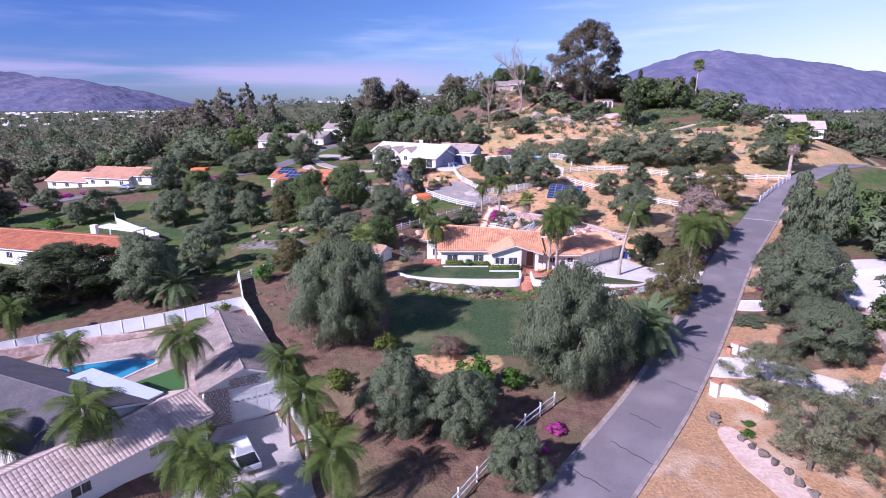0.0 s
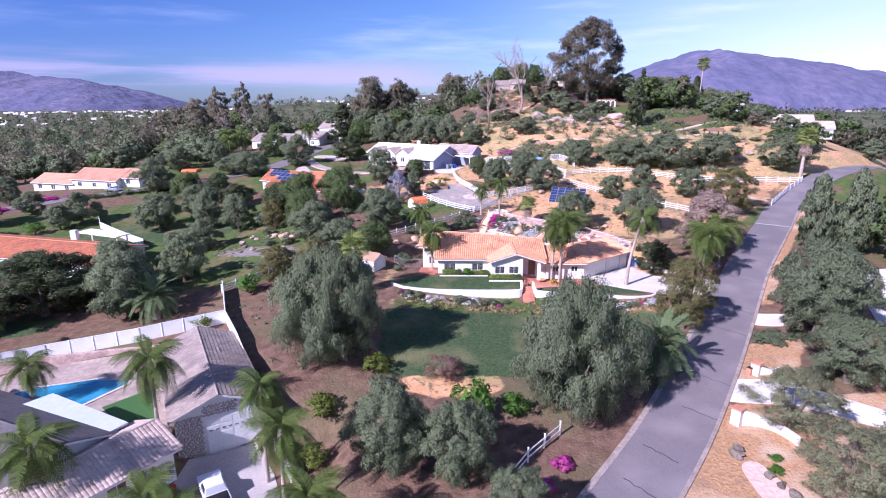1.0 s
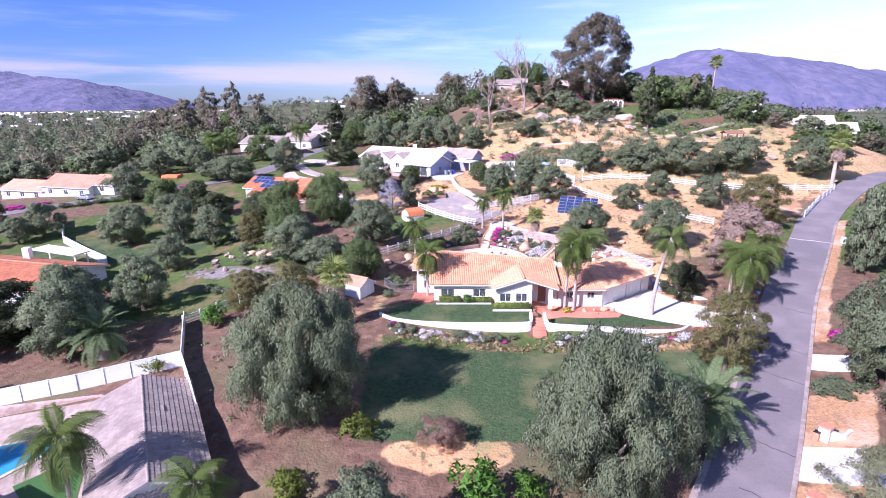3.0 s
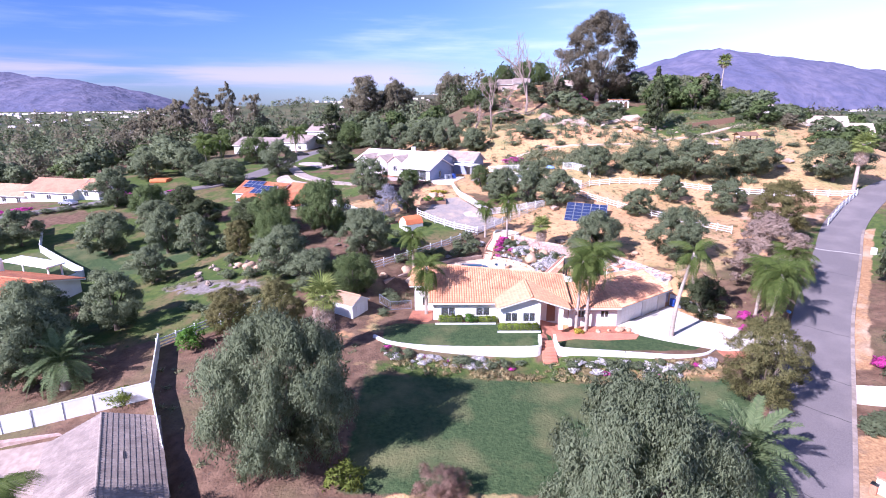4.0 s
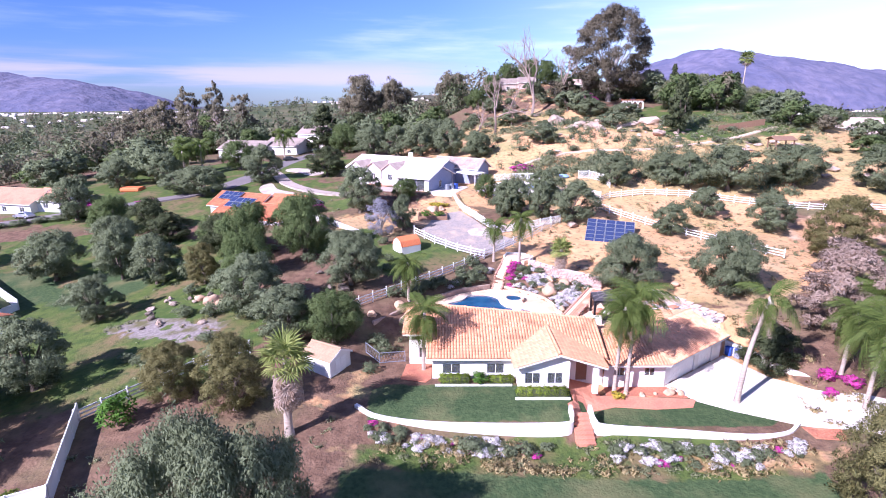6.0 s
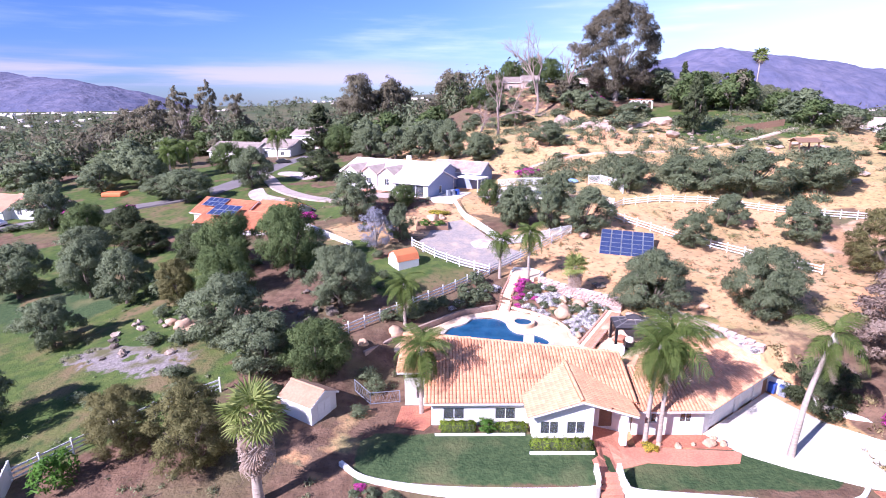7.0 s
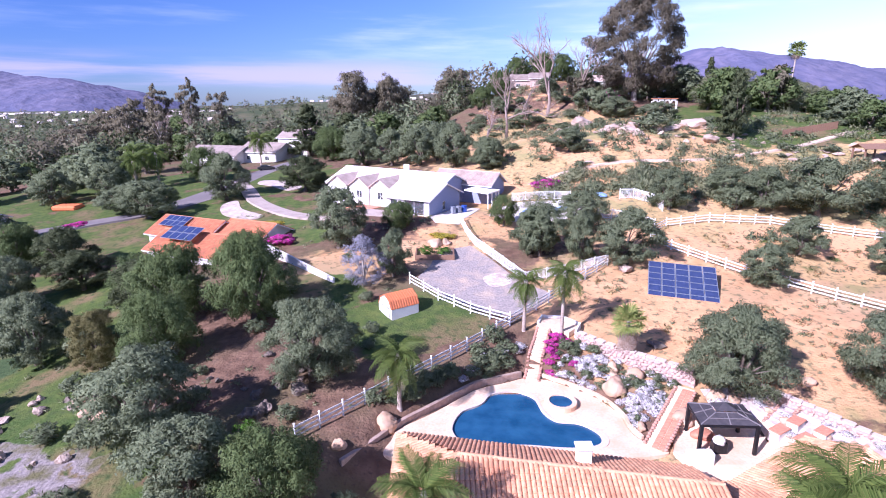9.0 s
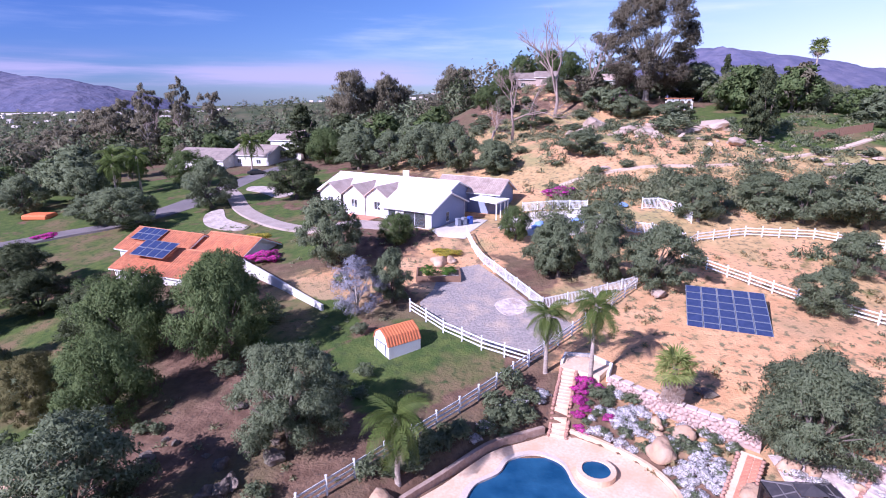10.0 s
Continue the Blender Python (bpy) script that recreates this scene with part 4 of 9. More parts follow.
solar_roof_house = simple_house("tile_roof_house", "white house with orange tile roof and rooftop solar panels", [((-47.5, 139.0), (-33.0, 133.0), 8.5, 2.8, 2.0), ((-51.0, 146.5), (-40.0, 141.5), 8.0, 3.0, 2.0), ((-38.6, 143.6), (-31.0, 140.1), 6.6, 2.4, 1.5)], M_STUCCO, M_TILE_RED, RED_TILE)
solar_roof_house.location = (4.0, 1.0, 0.0)
M_TILE_TAN = surface("faded_clay_tile", (0.50, 0.235, 0.14), (0.57, 0.305, 0.195), (0.40, 0.19, 0.12), fine=3.5, broad=0.5, rough=0.85, bump=0.3, vary=0.2)
simple_house("brown_roof_house", "long white bungalow with a faded clay-tile roof", [((-120.0, 164.0), (-106.0, 160.5), 9, 2.8, 2.0), ((-106.0, 160.5), (-91.0, 156.5), 10, 3.0, 2.4), ((-92.0, 158.5), (-84.5, 156.5), 8, 2.8, 1.8)], M_STUCCO, M_TILE_TAN, None)
red_house = simple_house("red_roof_house", "low house with a red clay tile roof", [((-92.0, 99.0), (-57.5, 90.0), 12, 2.9, 1.6)], M_STUCCO, M_TILE_RED, RED_TILE)
slab("chimney", M_STUCCO, -69.1, -68.0, 103.4, 104.4, -2.0, 1.5, red_house, bevel=0.03)
plate("patio_roof", M_TRIM, [(-70.0, 106.5, 0.55), (-60.0, 102.5, 0.55), (-59.0, 105.5, 0.55), (-69.0, 109.5, 0.55)], 0.2, red_house)
for x, y in ((-60.3, 103.2), (-59.6, 105.2), (-68.6, 108.8)):
    slab("patio_post", M_TRIM, x - 0.1, x + 0.1, y - 0.1, y + 0.1, -4.2, 0.36, red_house)
simple_house("white_house", "white villa with grey roof far behind the trees", [((-76.0, 226.0), (-60.0, 221.0), 12, 3.2, 2.4), ((-60.0, 226.0), (-48.0, 222.0), 10, 3.4, 2.2), ((-50.0, 232.0), (-40.0, 228.0), 10, 6.2, 2.4)], M_STUCCO, M_SHAKE, None)
simple_house("hilltop_house", "pale house with brown roof on the hilltop", [((96.0, 196.0), (102.5, 194.5), 6, 3.0, 0.7)], M_STUCCO, M_SHAKE_TAN, None)
simple_house("roadside_house", "white two-level house among hillside trees", [((117.0, 207.0), (131.0, 201.0), 9, 3.6, 2.4), ((119.0, 190.0), (128.0, 186.0), 8, 3.0, 2.0)], M_STUCCO, M_SHAKE_TAN, None, lift=1.6)

simple_house("hilltop_house", "tan house with a grey roof on the far hilltop", [((24.0, 257.0), (33.5, 255.5), 8, 3.4, 1.8), ((30.0, 254.0), (36.0, 253.0), 6, 2.8, 1.6)], M_SHAKE_TAN, M_SHAKE, None)
simple_house("hilltop_house", "small tan-roofed house beside the big eucalyptus", [((49.0, 251.5), (54.5, 250.5), 6, 2.8, 1.6)], M_STUCCO, M_SHAKE_TAN, None)

# ---------------------------------------------------------------- plants
rng = np.random.default_rng(7)


def leaves_mesh(name, material, centres, radii, count, size, droop=0.3, shell=0.72, slim=0.42, inner=0.2, fringe=0.14, single=True, sizes=None):
    """Many small pointed leaf sprigs spread over the skins of overlapping clumps."""
    centres, radii = np.asarray(centres, float), np.asarray(radii, float)
    area = np.prod(radii, 1) ** (2 / 3)
    odds = area if sizes is None else area / np.asarray(sizes) ** 2
    pick = rng.choice(len(centres), count, p=odds / odds.sum())
    d = rng.normal(size=(count, 3))
    d /= np.linalg.norm(d, axis=1)[:, None]
    d[:, 2] = np.where(d[:, 2] < -0.55, -d[:, 2], d[:, 2])
    k = np.where(rng.random(count) < inner, rng.uniform(0.2, shell, count), rng.uniform(shell, 1.08, count))
    k = np.where(rng.random(count) < fringe, 1.0 + np.abs(rng.normal(0, 0.22, count)), k)
    p = centres[pick] + d * radii[pick] * k[:, None]
    hub = np.average(centres, axis=0, weights=area)
    outward = (centres[pick] - hub) / (np.abs(centres - hub).max(0) + 1e-6) if single else np.zeros((count, 3)) + (0, 0, 0.3)
    u = d * 0.6 + rng.normal(size=(count, 3)) * 0.75 + np.array([0, 0, -droop * 2.0])
    u /= np.linalg.norm(u, axis=1)[:, None]
    w = np.cross(u, d + rng.normal(size=(count, 3)) * 0.5)
    w /= np.linalg.norm(w, axis=1)[:, None] + 1e-9
    s = (size if sizes is None else np.asarray(sizes)[pick]) * rng.uniform(0.6, 1.4, count)
    s = s[:, None]
    soft = d + outward * 0.9 + rng.normal(size=(count, 3)) * 0.28
    soft /= np.linalg.norm(soft, axis=1)[:, None]
    w = np.where((np.cross(w, u) * soft).sum(1)[:, None] < 0, w, -w)
    v = np.stack([p - u * s * 0.5 + w * s * slim * 0.5, p - u * s * 0.5 - w * s * slim * 0.5, p + u * s * 0.6], 1).reshape(-1, 3)
    f = np.arange(count * 3).reshape(-1, 3)
    me = bpy.data.meshes.new(name)
    me.from_pydata(v.tolist(), [], f.tolist())
    me.materials.append(material)
    me.shade_smooth()
    me.normals_split_custom_set_from_vertices(np.repeat(soft, 3, axis=0).tolist())
    me.update()
    return me


def limbs_mesh(name, material, limbs, sides=7):
    """Tapered limbs; each is a list of (x, y, z, radius)."""
    verts, faces = [], []
    for limb in limbs:
        base = len(verts)
        for k, (x, y, z, r) in enumerate(limb):
            a = Vector(limb[max(k - 1, 0)][:3])
            b = Vector(limb[min(k + 1, len(limb) - 1)][:3])
            q = (b - a).to_track_quat("Z", "Y") if (b - a).length > 1e-6 else Euler((0, 0, 0)).to_quaternion()
            for j in range(sides):
                t = math.tau * j / sides
                wob = 1 + 0.12 * math.sin(3 * t + k)
                verts.append(Vector((x, y, z)) + q @ Vector((r * wob * math.cos(t), r * wob * math.sin(t), 0)))
            if k:
                o = base + (k - 1) * sides
                faces.extend([(o + j, o + (j + 1) % sides, o + sides + (j + 1) % sides, o + sides + j) for j in range(sides)])
        faces.append(range(base + (len(limb) - 1) * sides, base + len(limb) * sides))
    return mesh_of(name, verts, faces, material, flat=False)


def branching(height, spread_r, forks, r0, lean=0.1, seed=0, low=0.25):
    """A trunk that forks into limbs reaching towards the crown."""
    g = np.random.default_rng(seed)
    fz = height * low
    lx, ly = g.normal(0, lean * height * 0.2, 2)
    out = [[(0, 0, -0.4, r0 * 1.35), (lx * 0.2, ly * 0.2, fz * 0.4, r0), (lx, ly, fz, r0 * 0.8)]]
    for k in range(forks):
        t = math.tau * (k + g.uniform(0, 0.6)) / forks
        e = spread_r * g.uniform(0.35, 0.75)
        top = height * g.uniform(0.6, 0.9)
        mx, my = lx + math.cos(t) * e * 0.5, ly + math.sin(t) * e * 0.5
        out.append([(lx, ly, fz * 0.9, r0 * 0.55), (mx, my, fz + (top - fz) * 0.5, r0 * 0.36), (lx + math.cos(t) * e, ly + math.sin(t) * e, top, r0 * 0.12)])
        t2 = t + g.uniform(-0.9, 0.9)
        out.append([(mx, my, fz + (top - fz) * 0.45, r0 * 0.25), (mx + math.cos(t2) * e * 0.6, my + math.sin(t2) * e * 0.6, fz + (top - fz) * 0.8, r0 * 0.08)])
    return out


def clumps(r, z0, z1, count, size, seed, flatten=0.8, taper=0.0, subs=8, hang=1.0):
    """Centres and radii of the clumps of a crown between two heights; each bears smaller tufts."""
    g = np.random.default_rng(seed)
    cs, rs = [], []
    for k in range(count):
        u = (k + 0.5) / count
        z = z0 + (z1 - z0) * u
        w = (1 - (2 * u - 0.85) ** 2 * 0.55) * (1 - taper * u)
        t = k * 2.399 + g.uniform(-0.5, 0.5)
        e = r * w * math.sqrt(g.uniform(0.04, 0.9)) * (0.25 if k == count - 1 else 1)
        s = size * g.uniform(0.75, 1.25) * (1 - 0.4 * taper * u)
        c = np.array((math.cos(t) * e, math.sin(t) * e, z))
        cs.append(tuple(c))
        rs.append((s * 0.72, s * 0.72, s * flatten * 0.72))
        for _ in range(subs):
            d = g.normal(size=3) + c * (0.12, 0.12, 0.0)
            d /= np.linalg.norm(d)
            d[2] = abs(d[2]) if d[2] < -0.6 else d[2]
            b = s * g.uniform(0.26, 0.52)
            cs.append(tuple(c + d * (s, s, s * flatten) * g.uniform(0.6, 1.0)))
            rs.append((b, b, b * flatten * hang))
    return cs, rs


STOCK = {}


def plant(key, make, x, y, r, h, turn=None, lift=0.0):
    """Plants one of a kind, r wide and h high; the makers build it 5 wide and 10 high."""
    turn = rng.uniform(0, 360) if turn is None else turn
    m = pose(x, y, ground(x, y) - 0.05 + lift, 0, 0, turn) @ Matrix.Diagonal((r / 5, r / 5, h / 10, 1))
    if key not in STOCK:
        STOCK[key] = make()
        ob = STOCK[key]
    else:
        ob = copy_thing(STOCK[key], m)
    ob.matrix_basis = m
    return ob


def leafy(name, label, category, group, leafmat, bark, seed, count=6500, size=0.62, lobes=26, lobe=1.65, z0=2.6, z1=9.0, droop=0.3, low=0.2, forks=5, flatten=0.85, taper=0.0, r0=0.34, inner=0.2, spread_r=4.3, subs=8, hang=1.0, slim=0.42):
    def make():
        ob = thing(name, label, category, group=group)
        put("trunk", limbs_mesh("trunk", bark, branching(8.2, spread_r * 0.8, forks, r0, seed=seed, low=low)), ob)
        cs, rs = clumps(spread_r, z0, z1, lobes, lobe, seed, flatten, taper, subs, hang)
        put("crown", leaves_mesh("crown", leafmat, cs, rs, count, size, droop=droop, inner=inner, slim=slim), ob)
        return ob
    return make


OLIVE_LABEL = "grey-green olive tree with a dense rounded crown"
OLIVE = [leafy("olive_tree", OLIVE_LABEL, "tree", "olive trees", M_OLIVE, M_BARK, s, count=30000, size=0.25, lobes=34, lobe=1.22, z0=1.1, z1=8.9, droop=0.55, subs=11, hang=1.2, slim=0.46, inner=0.3) for s in (11, 12, 13, 14)]
PEPPER = [leafy("pepper_tree", "grey-green tree with drooping feathery foliage", "tree", "pepper trees", M_OLIVE, M_BARK, s, count=150000, size=0.16, lobes=64, lobe=0.92, z0=0.8, z1=9.2, droop=1.1, flatten=1.35, subs=14, hang=1.6, slim=0.32, inner=0.3) for s in (23, 22)]
NEAROLIVE = [leafy("olive_tree", OLIVE_LABEL, "tree", "olive trees", M_OLIVE, M_BARK, s, count=80000, size=0.175, lobes=46, lobe=1.1, z0=1.0, z1=9.1, droop=0.6, subs=13, hang=1.3, slim=0.44, inner=0.32) for s in (15, 16)]
GREEN = [leafy("leafy_tree", "dark green broadleaf tree with a full crown", "tree", "broadleaf trees", M_PEPPER, M_BARK, s, count=40000, size=0.22, lobes=38, lobe=1.2, z0=1.0, z1=9.0, droop=0.8, flatten=1.15, subs=12, hang=1.4, slim=0.42, inner=0.3) for s in (31, 32)]
DARK = [leafy("shade_tree", "very dark green tree with a dense crown", "tree", "shade trees", M_DARKLEAF, M_BARK, s, count=34000, size=0.25, lobes=32, lobe=1.25, z0=1.2, slim=0.46, subs=10, hang=1.2) for s in (41, 42)]
BROWN = [leafy("mottled_tree", "brownish green tree with thin foliage", "tree", "mottled trees", M_BROWNLEAF, M_BARK, s, count=52000, size=0.18, lobes=46, lobe=1.12, z0=0.9, inner=0.4, subs=11, z1=9.2) for s in (51, 52)]
DRY = [leafy("dry_tree", "withered tree with dead brown leaves", "tree", "", M_DEADLEAF, M_BARK, 61, count=40000, size=0.21, lobes=40, lobe=1.05, z0=1.0, subs=11, inner=0.35)]
SILVER = [leafy("silver_tree", "bare silvery grey twiggy tree", "tree", "", M_SILVER, M_BARK_PALE, 62, count=12000, size=0.36, lobes=24, lobe=1.3, z0=1.0, slim=0.2)]
SPARSE = [leafy("thin_tree", "thin grey-green tree with crooked open branches", "tree", "thin trees", M_SAGE_HAZED, M_BARK, s, count=40000, size=0.14, lobes=44, lobe=0.95, z0=2.2, z1=9.2, low=0.28, forks=7, r0=0.2, subs=8, inner=0.5, slim=0.4, hang=1.2) for s in (73, 74)]
# hilltop crowns: haze put into the pale leaf colour
PALE = [leafy("hilltop_tree", "grey-green tree on the hilltop, paled by haze", "tree", "hilltop trees", M_SAGE_HAZED, M_BARK, s, count=36000, size=0.17, lobes=40, lobe=1.15, z0=0.8, z1=9.2, droop=0.5, subs=11, hang=1.2, slim=0.45, inner=0.35) for s in (75, 76)]
COLUMN = [leafy("columnar_tree", "tall narrow grey-green tree beside the lane", "tree", "columnar trees", M_OLIVE, M_BARK, s, count=18000, size=0.45, lobes=34, lobe=1.7, z0=0.8, z1=9.2, flatten=0.6, taper=0.35) for s in (71, 72)]
def gum_tree(seed, label, count=9500, tufts=21, bush=0.85):
    """A eucalyptus: a pale trunk, long rising limbs, and a flat tuft of leaves at each limb's end."""
    def make():
        g = np.random.default_rng(seed)
        ob = thing("eucalyptus_tree", label, "tree", group="eucalyptus trees")
        limbs = [[(0, 0, -0.3, 0.2), (0.15, 0.1, 2.0, 0.16), (0.3, -0.1, 4.5, 0.12), (0.2, 0.0, 7.2, 0.05)]]
        cs, rs = [], []
        for k in range(tufts):
            u = k / (tufts - 1)
            t = k * 2.4 + g.uniform(-0.4, 0.4)
            z0, z1 = 1.8 + 4.4 * u, 3.8 + 5.7 * u + g.uniform(-0.5, 0.5)
            e = g.uniform(1.2, 4.0) * (1.0 - 0.45 * u)
            x1, y1 = math.cos(t) * e, math.sin(t) * e
            limbs.append([(0.2, 0, z0, 0.075), (x1 * 0.45, y1 * 0.45, z0 + (z1 - z0) * 0.6, 0.05), (x1, y1, z1, 0.018)])
            r = g.uniform(0.65, 1.2) * bush
            cs.append((x1, y1, z1))
            rs.append((r, r, r * 0.42))
            for _ in range(5):
                d = g.normal(size=3)
                cs.append((x1 + d[0] * r * 0.7, y1 + d[1] * r * 0.7, z1 + d[2] * r * 0.32 - 0.1))
                rs.append((r * 0.5, r * 0.5, r * 0.3))
        put("trunk", limbs_mesh("trunk", M_BARK_PALE, limbs, 6), ob)
        put("crown", leaves_mesh("crown", M_EUCA, cs, rs, count, 0.30, droop=0.7, slim=0.36, inner=0.4, fringe=0.2), ob)
        return ob
    return make


EUCA = [gum_tree(s, "tall eucalyptus with bare limbs and sparse tufts of leaves") for s in (81, 82, 83)]
FULLEUCA = [gum_tree(s, "eucalyptus with a full brown-green crown", 16000, 26, 1.35) for s in (85, 86)]
BIGEUCA = [leafy("eucalyptus_tree", "huge old eucalyptus with dense ragged foliage", "tree", "eucalyptus trees", M_BIGGUM, M_BARK_PALE, 84, count=80000, size=0.15, lobes=100, lobe=0.85, z0=1.0, z1=9.7, low=0.2, forks=9, flatten=0.75, r0=0.25, subs=9, spread_r=4.4, hang=1.2, droop=0.7)]
PINE = [leafy("pine_tree", "large dark green pine with a pointed crown", "tree", "pine trees", M_DARKLEAF, M_BARK, s, count=13000, size=0.40, lobes=44, lobe=1.2, z0=0.8, z1=9.6, taper=0.75, flatten=0.55) for s in (91, 92)]


def bush_maker(name, label, group, leafmat, seed, count=1050, size=0.95, lobes=10, lobe=2.2, green=None, bloom=1.3, slim=0.42):
    def make():
        ob = thing(name, label, "bush", group=group)
        put("woody_base", limbs_mesh("woody_base", M_BARK, branching(7, 3, 5, 0.3, seed=seed, low=0.08)), ob)
        cs, rs = clumps(3.9, 1.6, 7.4, lobes, lobe, seed, 0.95, subs=6)
        if green:
            put("foliage", leaves_mesh("foliage", green, cs, rs, int(count * 0.7), size * 0.8, shell=0.5, fringe=0.05), ob)
            put("bloom", leaves_mesh("bloom", leafmat, cs, rs, int(count * bloom * 1.3), size * 0.5, droop=0.0, shell=0.95, slim=1.0, inner=0.0), ob)
        else:
            put("foliage", leaves_mesh("foliage", leafmat, cs, rs, count, size, slim=slim), ob)
        return ob
    return make


BUSH = [bush_maker("shrub", "grey-green rounded shrub on bare earth", "shrubs", M_OLIVE, s) for s in (101, 102)]
GREENBUSH = [bush_maker("green_bush", "bright green leafy bush on bare earth", "green bushes", M_BRIGHT, s) for s in (111, 112)]
CITRUSBUSH = [bush_maker("citrus_bush", "yellow-green citrus bush on brown earth", "citrus bushes", M_CITRUS, s) for s in (121, 122)]
REDBUSH = [bush_maker("bare_bush", "leafless reddish brown twiggy bush", "", leaf("red_twig", (0.24, 0.15, 0.12), (0.38, 0.25, 0.20), (0.28, 0.18, 0.14)), 131, count=9000, size=0.6, slim=0.12)]
PINKBUSH = [bush_maker("bougainvillea", "bougainvillea bush in magenta bloom", "bougainvilleas", M_PINK, s, count=1100, lobes=12, lobe=2.0, size=1.1, green=M_BRIGHT, bloom=1.8) for s in (141, 142)]
WHITEBUSH = [bush_maker("flower_clump", "low clump of white and lilac flowers", "flower clumps", M_WHITEBLOOM, s, count=640, size=1.1, lobes=12, lobe=2.0, green=M_OLIVE, bloom=1.8) for s in (151, 152)]
YELLOWBUSH = [bush_maker("flower_clump", "low clump of yellow flowers", "yellow flower clumps", M_YELLOW, 153, count=1200, size=0.9, green=M_CITRUS)]


def grove(kinds, tag, rows):
    for k, (x, y, r, h) in enumerate(rows):
        j = k % len(kinds)
        plant((tag, j), kinds[j], x, y, r, h)


grove(PEPPER, "pepper", [(-12.0, 61.2, 7.3, 12.0), (13.4, 52.3, 7.0, 12.2)])
grove(NEAROLIVE, "nearolive", [(-3.9, 44.5, 4.2, 8.0), (1.9, 43.0, 3.7, 7.0), (6.2, 38.0, 2.9, 5.4), (43.0, 62.4, 5.8, 11.4), (40.9, 54.0, 4.9, 7.0), (47.5, 66.5, 4.8, 9.0), (24.3, 103.6, 4.8, 7.6), (36.0, 100.6, 4.8, 8.2), (-11.4, 105.5, 4.7, 7.6)])
grove(OLIVE, "olive", [(-48.0, 82.0, 4.2, 9.0), (13.0, 132.4, 4.1, 7.0), (18.0, 130.6, 2.6, 6.5), (-42.5, 74.5, 5.4, 9.5), (-40.0, 86.0, 4.5, 7.8), (-60.2, 119.0, 5.6, 8.1), (-48.5, 117.0, 3.9, 8.6), (-41.1, 113.0, 4.2, 7.5), (-43.6, 102.0, 3.6, 6.2)])
grove(OLIVE, "olive", [(-76.6, 150.0, 5.6, 9.6), (-56.0, 165.0, 6.5, 7.4), (-44.8, 175.0, 5.8, 9.6), (-22.2, 98.5, 5.0, 7.6), (-16.5, 92.5, 4.4, 6.2),
                       (-14.5, 136.5, 4.7, 8.8), (-6.0, 126.2, 2.4, 5.9), (37.1, 121.8, 3.4, 5.2), (46.9, 131.2, 3.4, 5.6), (54.4, 124.5, 4.2, 6.4)])
grove(OLIVE, "olive", [(12.1, 133.5, 3.0, 6.5), (20.5, 140.5, 4.4, 6.3), (23.5, 129.0, 4.8, 7.4), (35.8, 147.0, 4.0, 6.7), (57.0, 143.5, 7.0, 9.0), (69.0, 142.0, 6.9, 8.5),
                       (82.3, 136.0, 6.6, 8.5), (46.3, 150.5, 4.1, 5.2), (-80.6, 124.5, 4.3, 7.3), (-82.9, 120.4, 3.2, 5.6), (-97.6, 132.5, 3.5, 5.6), (-112.5, 145.0, 3.6, 7.6), (50.0, 146.0, 5.0, 7.0)])
grove(OLIVE, "olive", [(-62.0, 168.0, 5.4, 6.2), (-72.0, 180.0, 5.2, 8.4), (-83.0, 178.0, 5.0, 8.0), (-20.0, 201.0, 6.0, 8.6), (-12.0, 196.0, 5.6, 8.8), (-5.0, 191.0, 5.6, 9.0), (2.7, 182.0, 5.0, 9.9),
                       (9.5, 175.0, 4.4, 6.6), (-1.0, 194.0, 5.0, 9.0)])
grove(OLIVE, "olive", [(25.7, 173.2, 4.7, 5.0), (58.1, 213.0, 6.1, 5.0), (49.9, 222.0, 5.6, 6.0), (9.9, 174.3, 3.9, 5.8), (23.5, 224.0, 4.4, 5.5),
                       (34.0, 246.0, 4.0, 5.0), (46.0, 248.0, 4.4, 6.0), (19.0, 240.0, 4.5, 5.5)])
grove(GREEN, "green", [(20.0, 257.0, 5.0, 8.0), (41.0, 257.0, 5.0, 8.5), (36.0, 263.0, 5.5, 9.0), (27.0, 264.0, 5.0, 9.0), (14.0, 250.0, 5.0, 7.0)])
grove(PINE, "pine", [(104.0, 236.0, 5.0, 15.0), (82.0, 236.0, 3.6, 13.5)])
grove(GREEN, "green", [(-26.5, 109.5, 4.2, 6.8), (-24.0, 126.5, 4.0, 6.4), (-64.0, 141.5, 4.6, 7.0), (-37.0, 126.0, 4.0, 5.6), (-29.0, 118.5, 5.0, 8.4), (-20.0, 116.5, 4.9, 9.1), (-11.0, 91.5, 4.0, 5.6), (9.3, 143.0, 2.5, 4.6), (-6.4, 142.0, 3.0, 4.1), (-58.0, 196.0, 6.0, 8.0), (-30.0, 214.0, 6.0, 9.0)])
grove(DARK, "dark", [(-34.0, 122.0, 4.6, 6.4), (-55.0, 139.0, 4.6, 7.0), (-56.0, 77.3, 9.0, 9.0), (34.2, 88.2, 3.2, 5.2), (-28.5, 176.0, 5.6, 7.4), (-48.5, 132.5, 4.2, 5.4)])
grove(PALE, "pale", [(90.5, 209.0, 5.6, 8.0), (81.0, 225.0, 7.0, 10.5), (74.5, 218.8, 6.2, 9.0), (86.0, 229.0, 6.6, 10.5), (96.0, 227.0, 6.4, 10.0), (105.0, 226.0, 6.4, 10.0), (76.0, 242.0, 7.0, 11.0), (93.0, 238.0, 7.5, 12.0), (112.0, 230.0, 7.5, 10.5), (125.0, 236.0, 8.0, 9.5), (68.0, 246.0, 7.0, 10.0)])
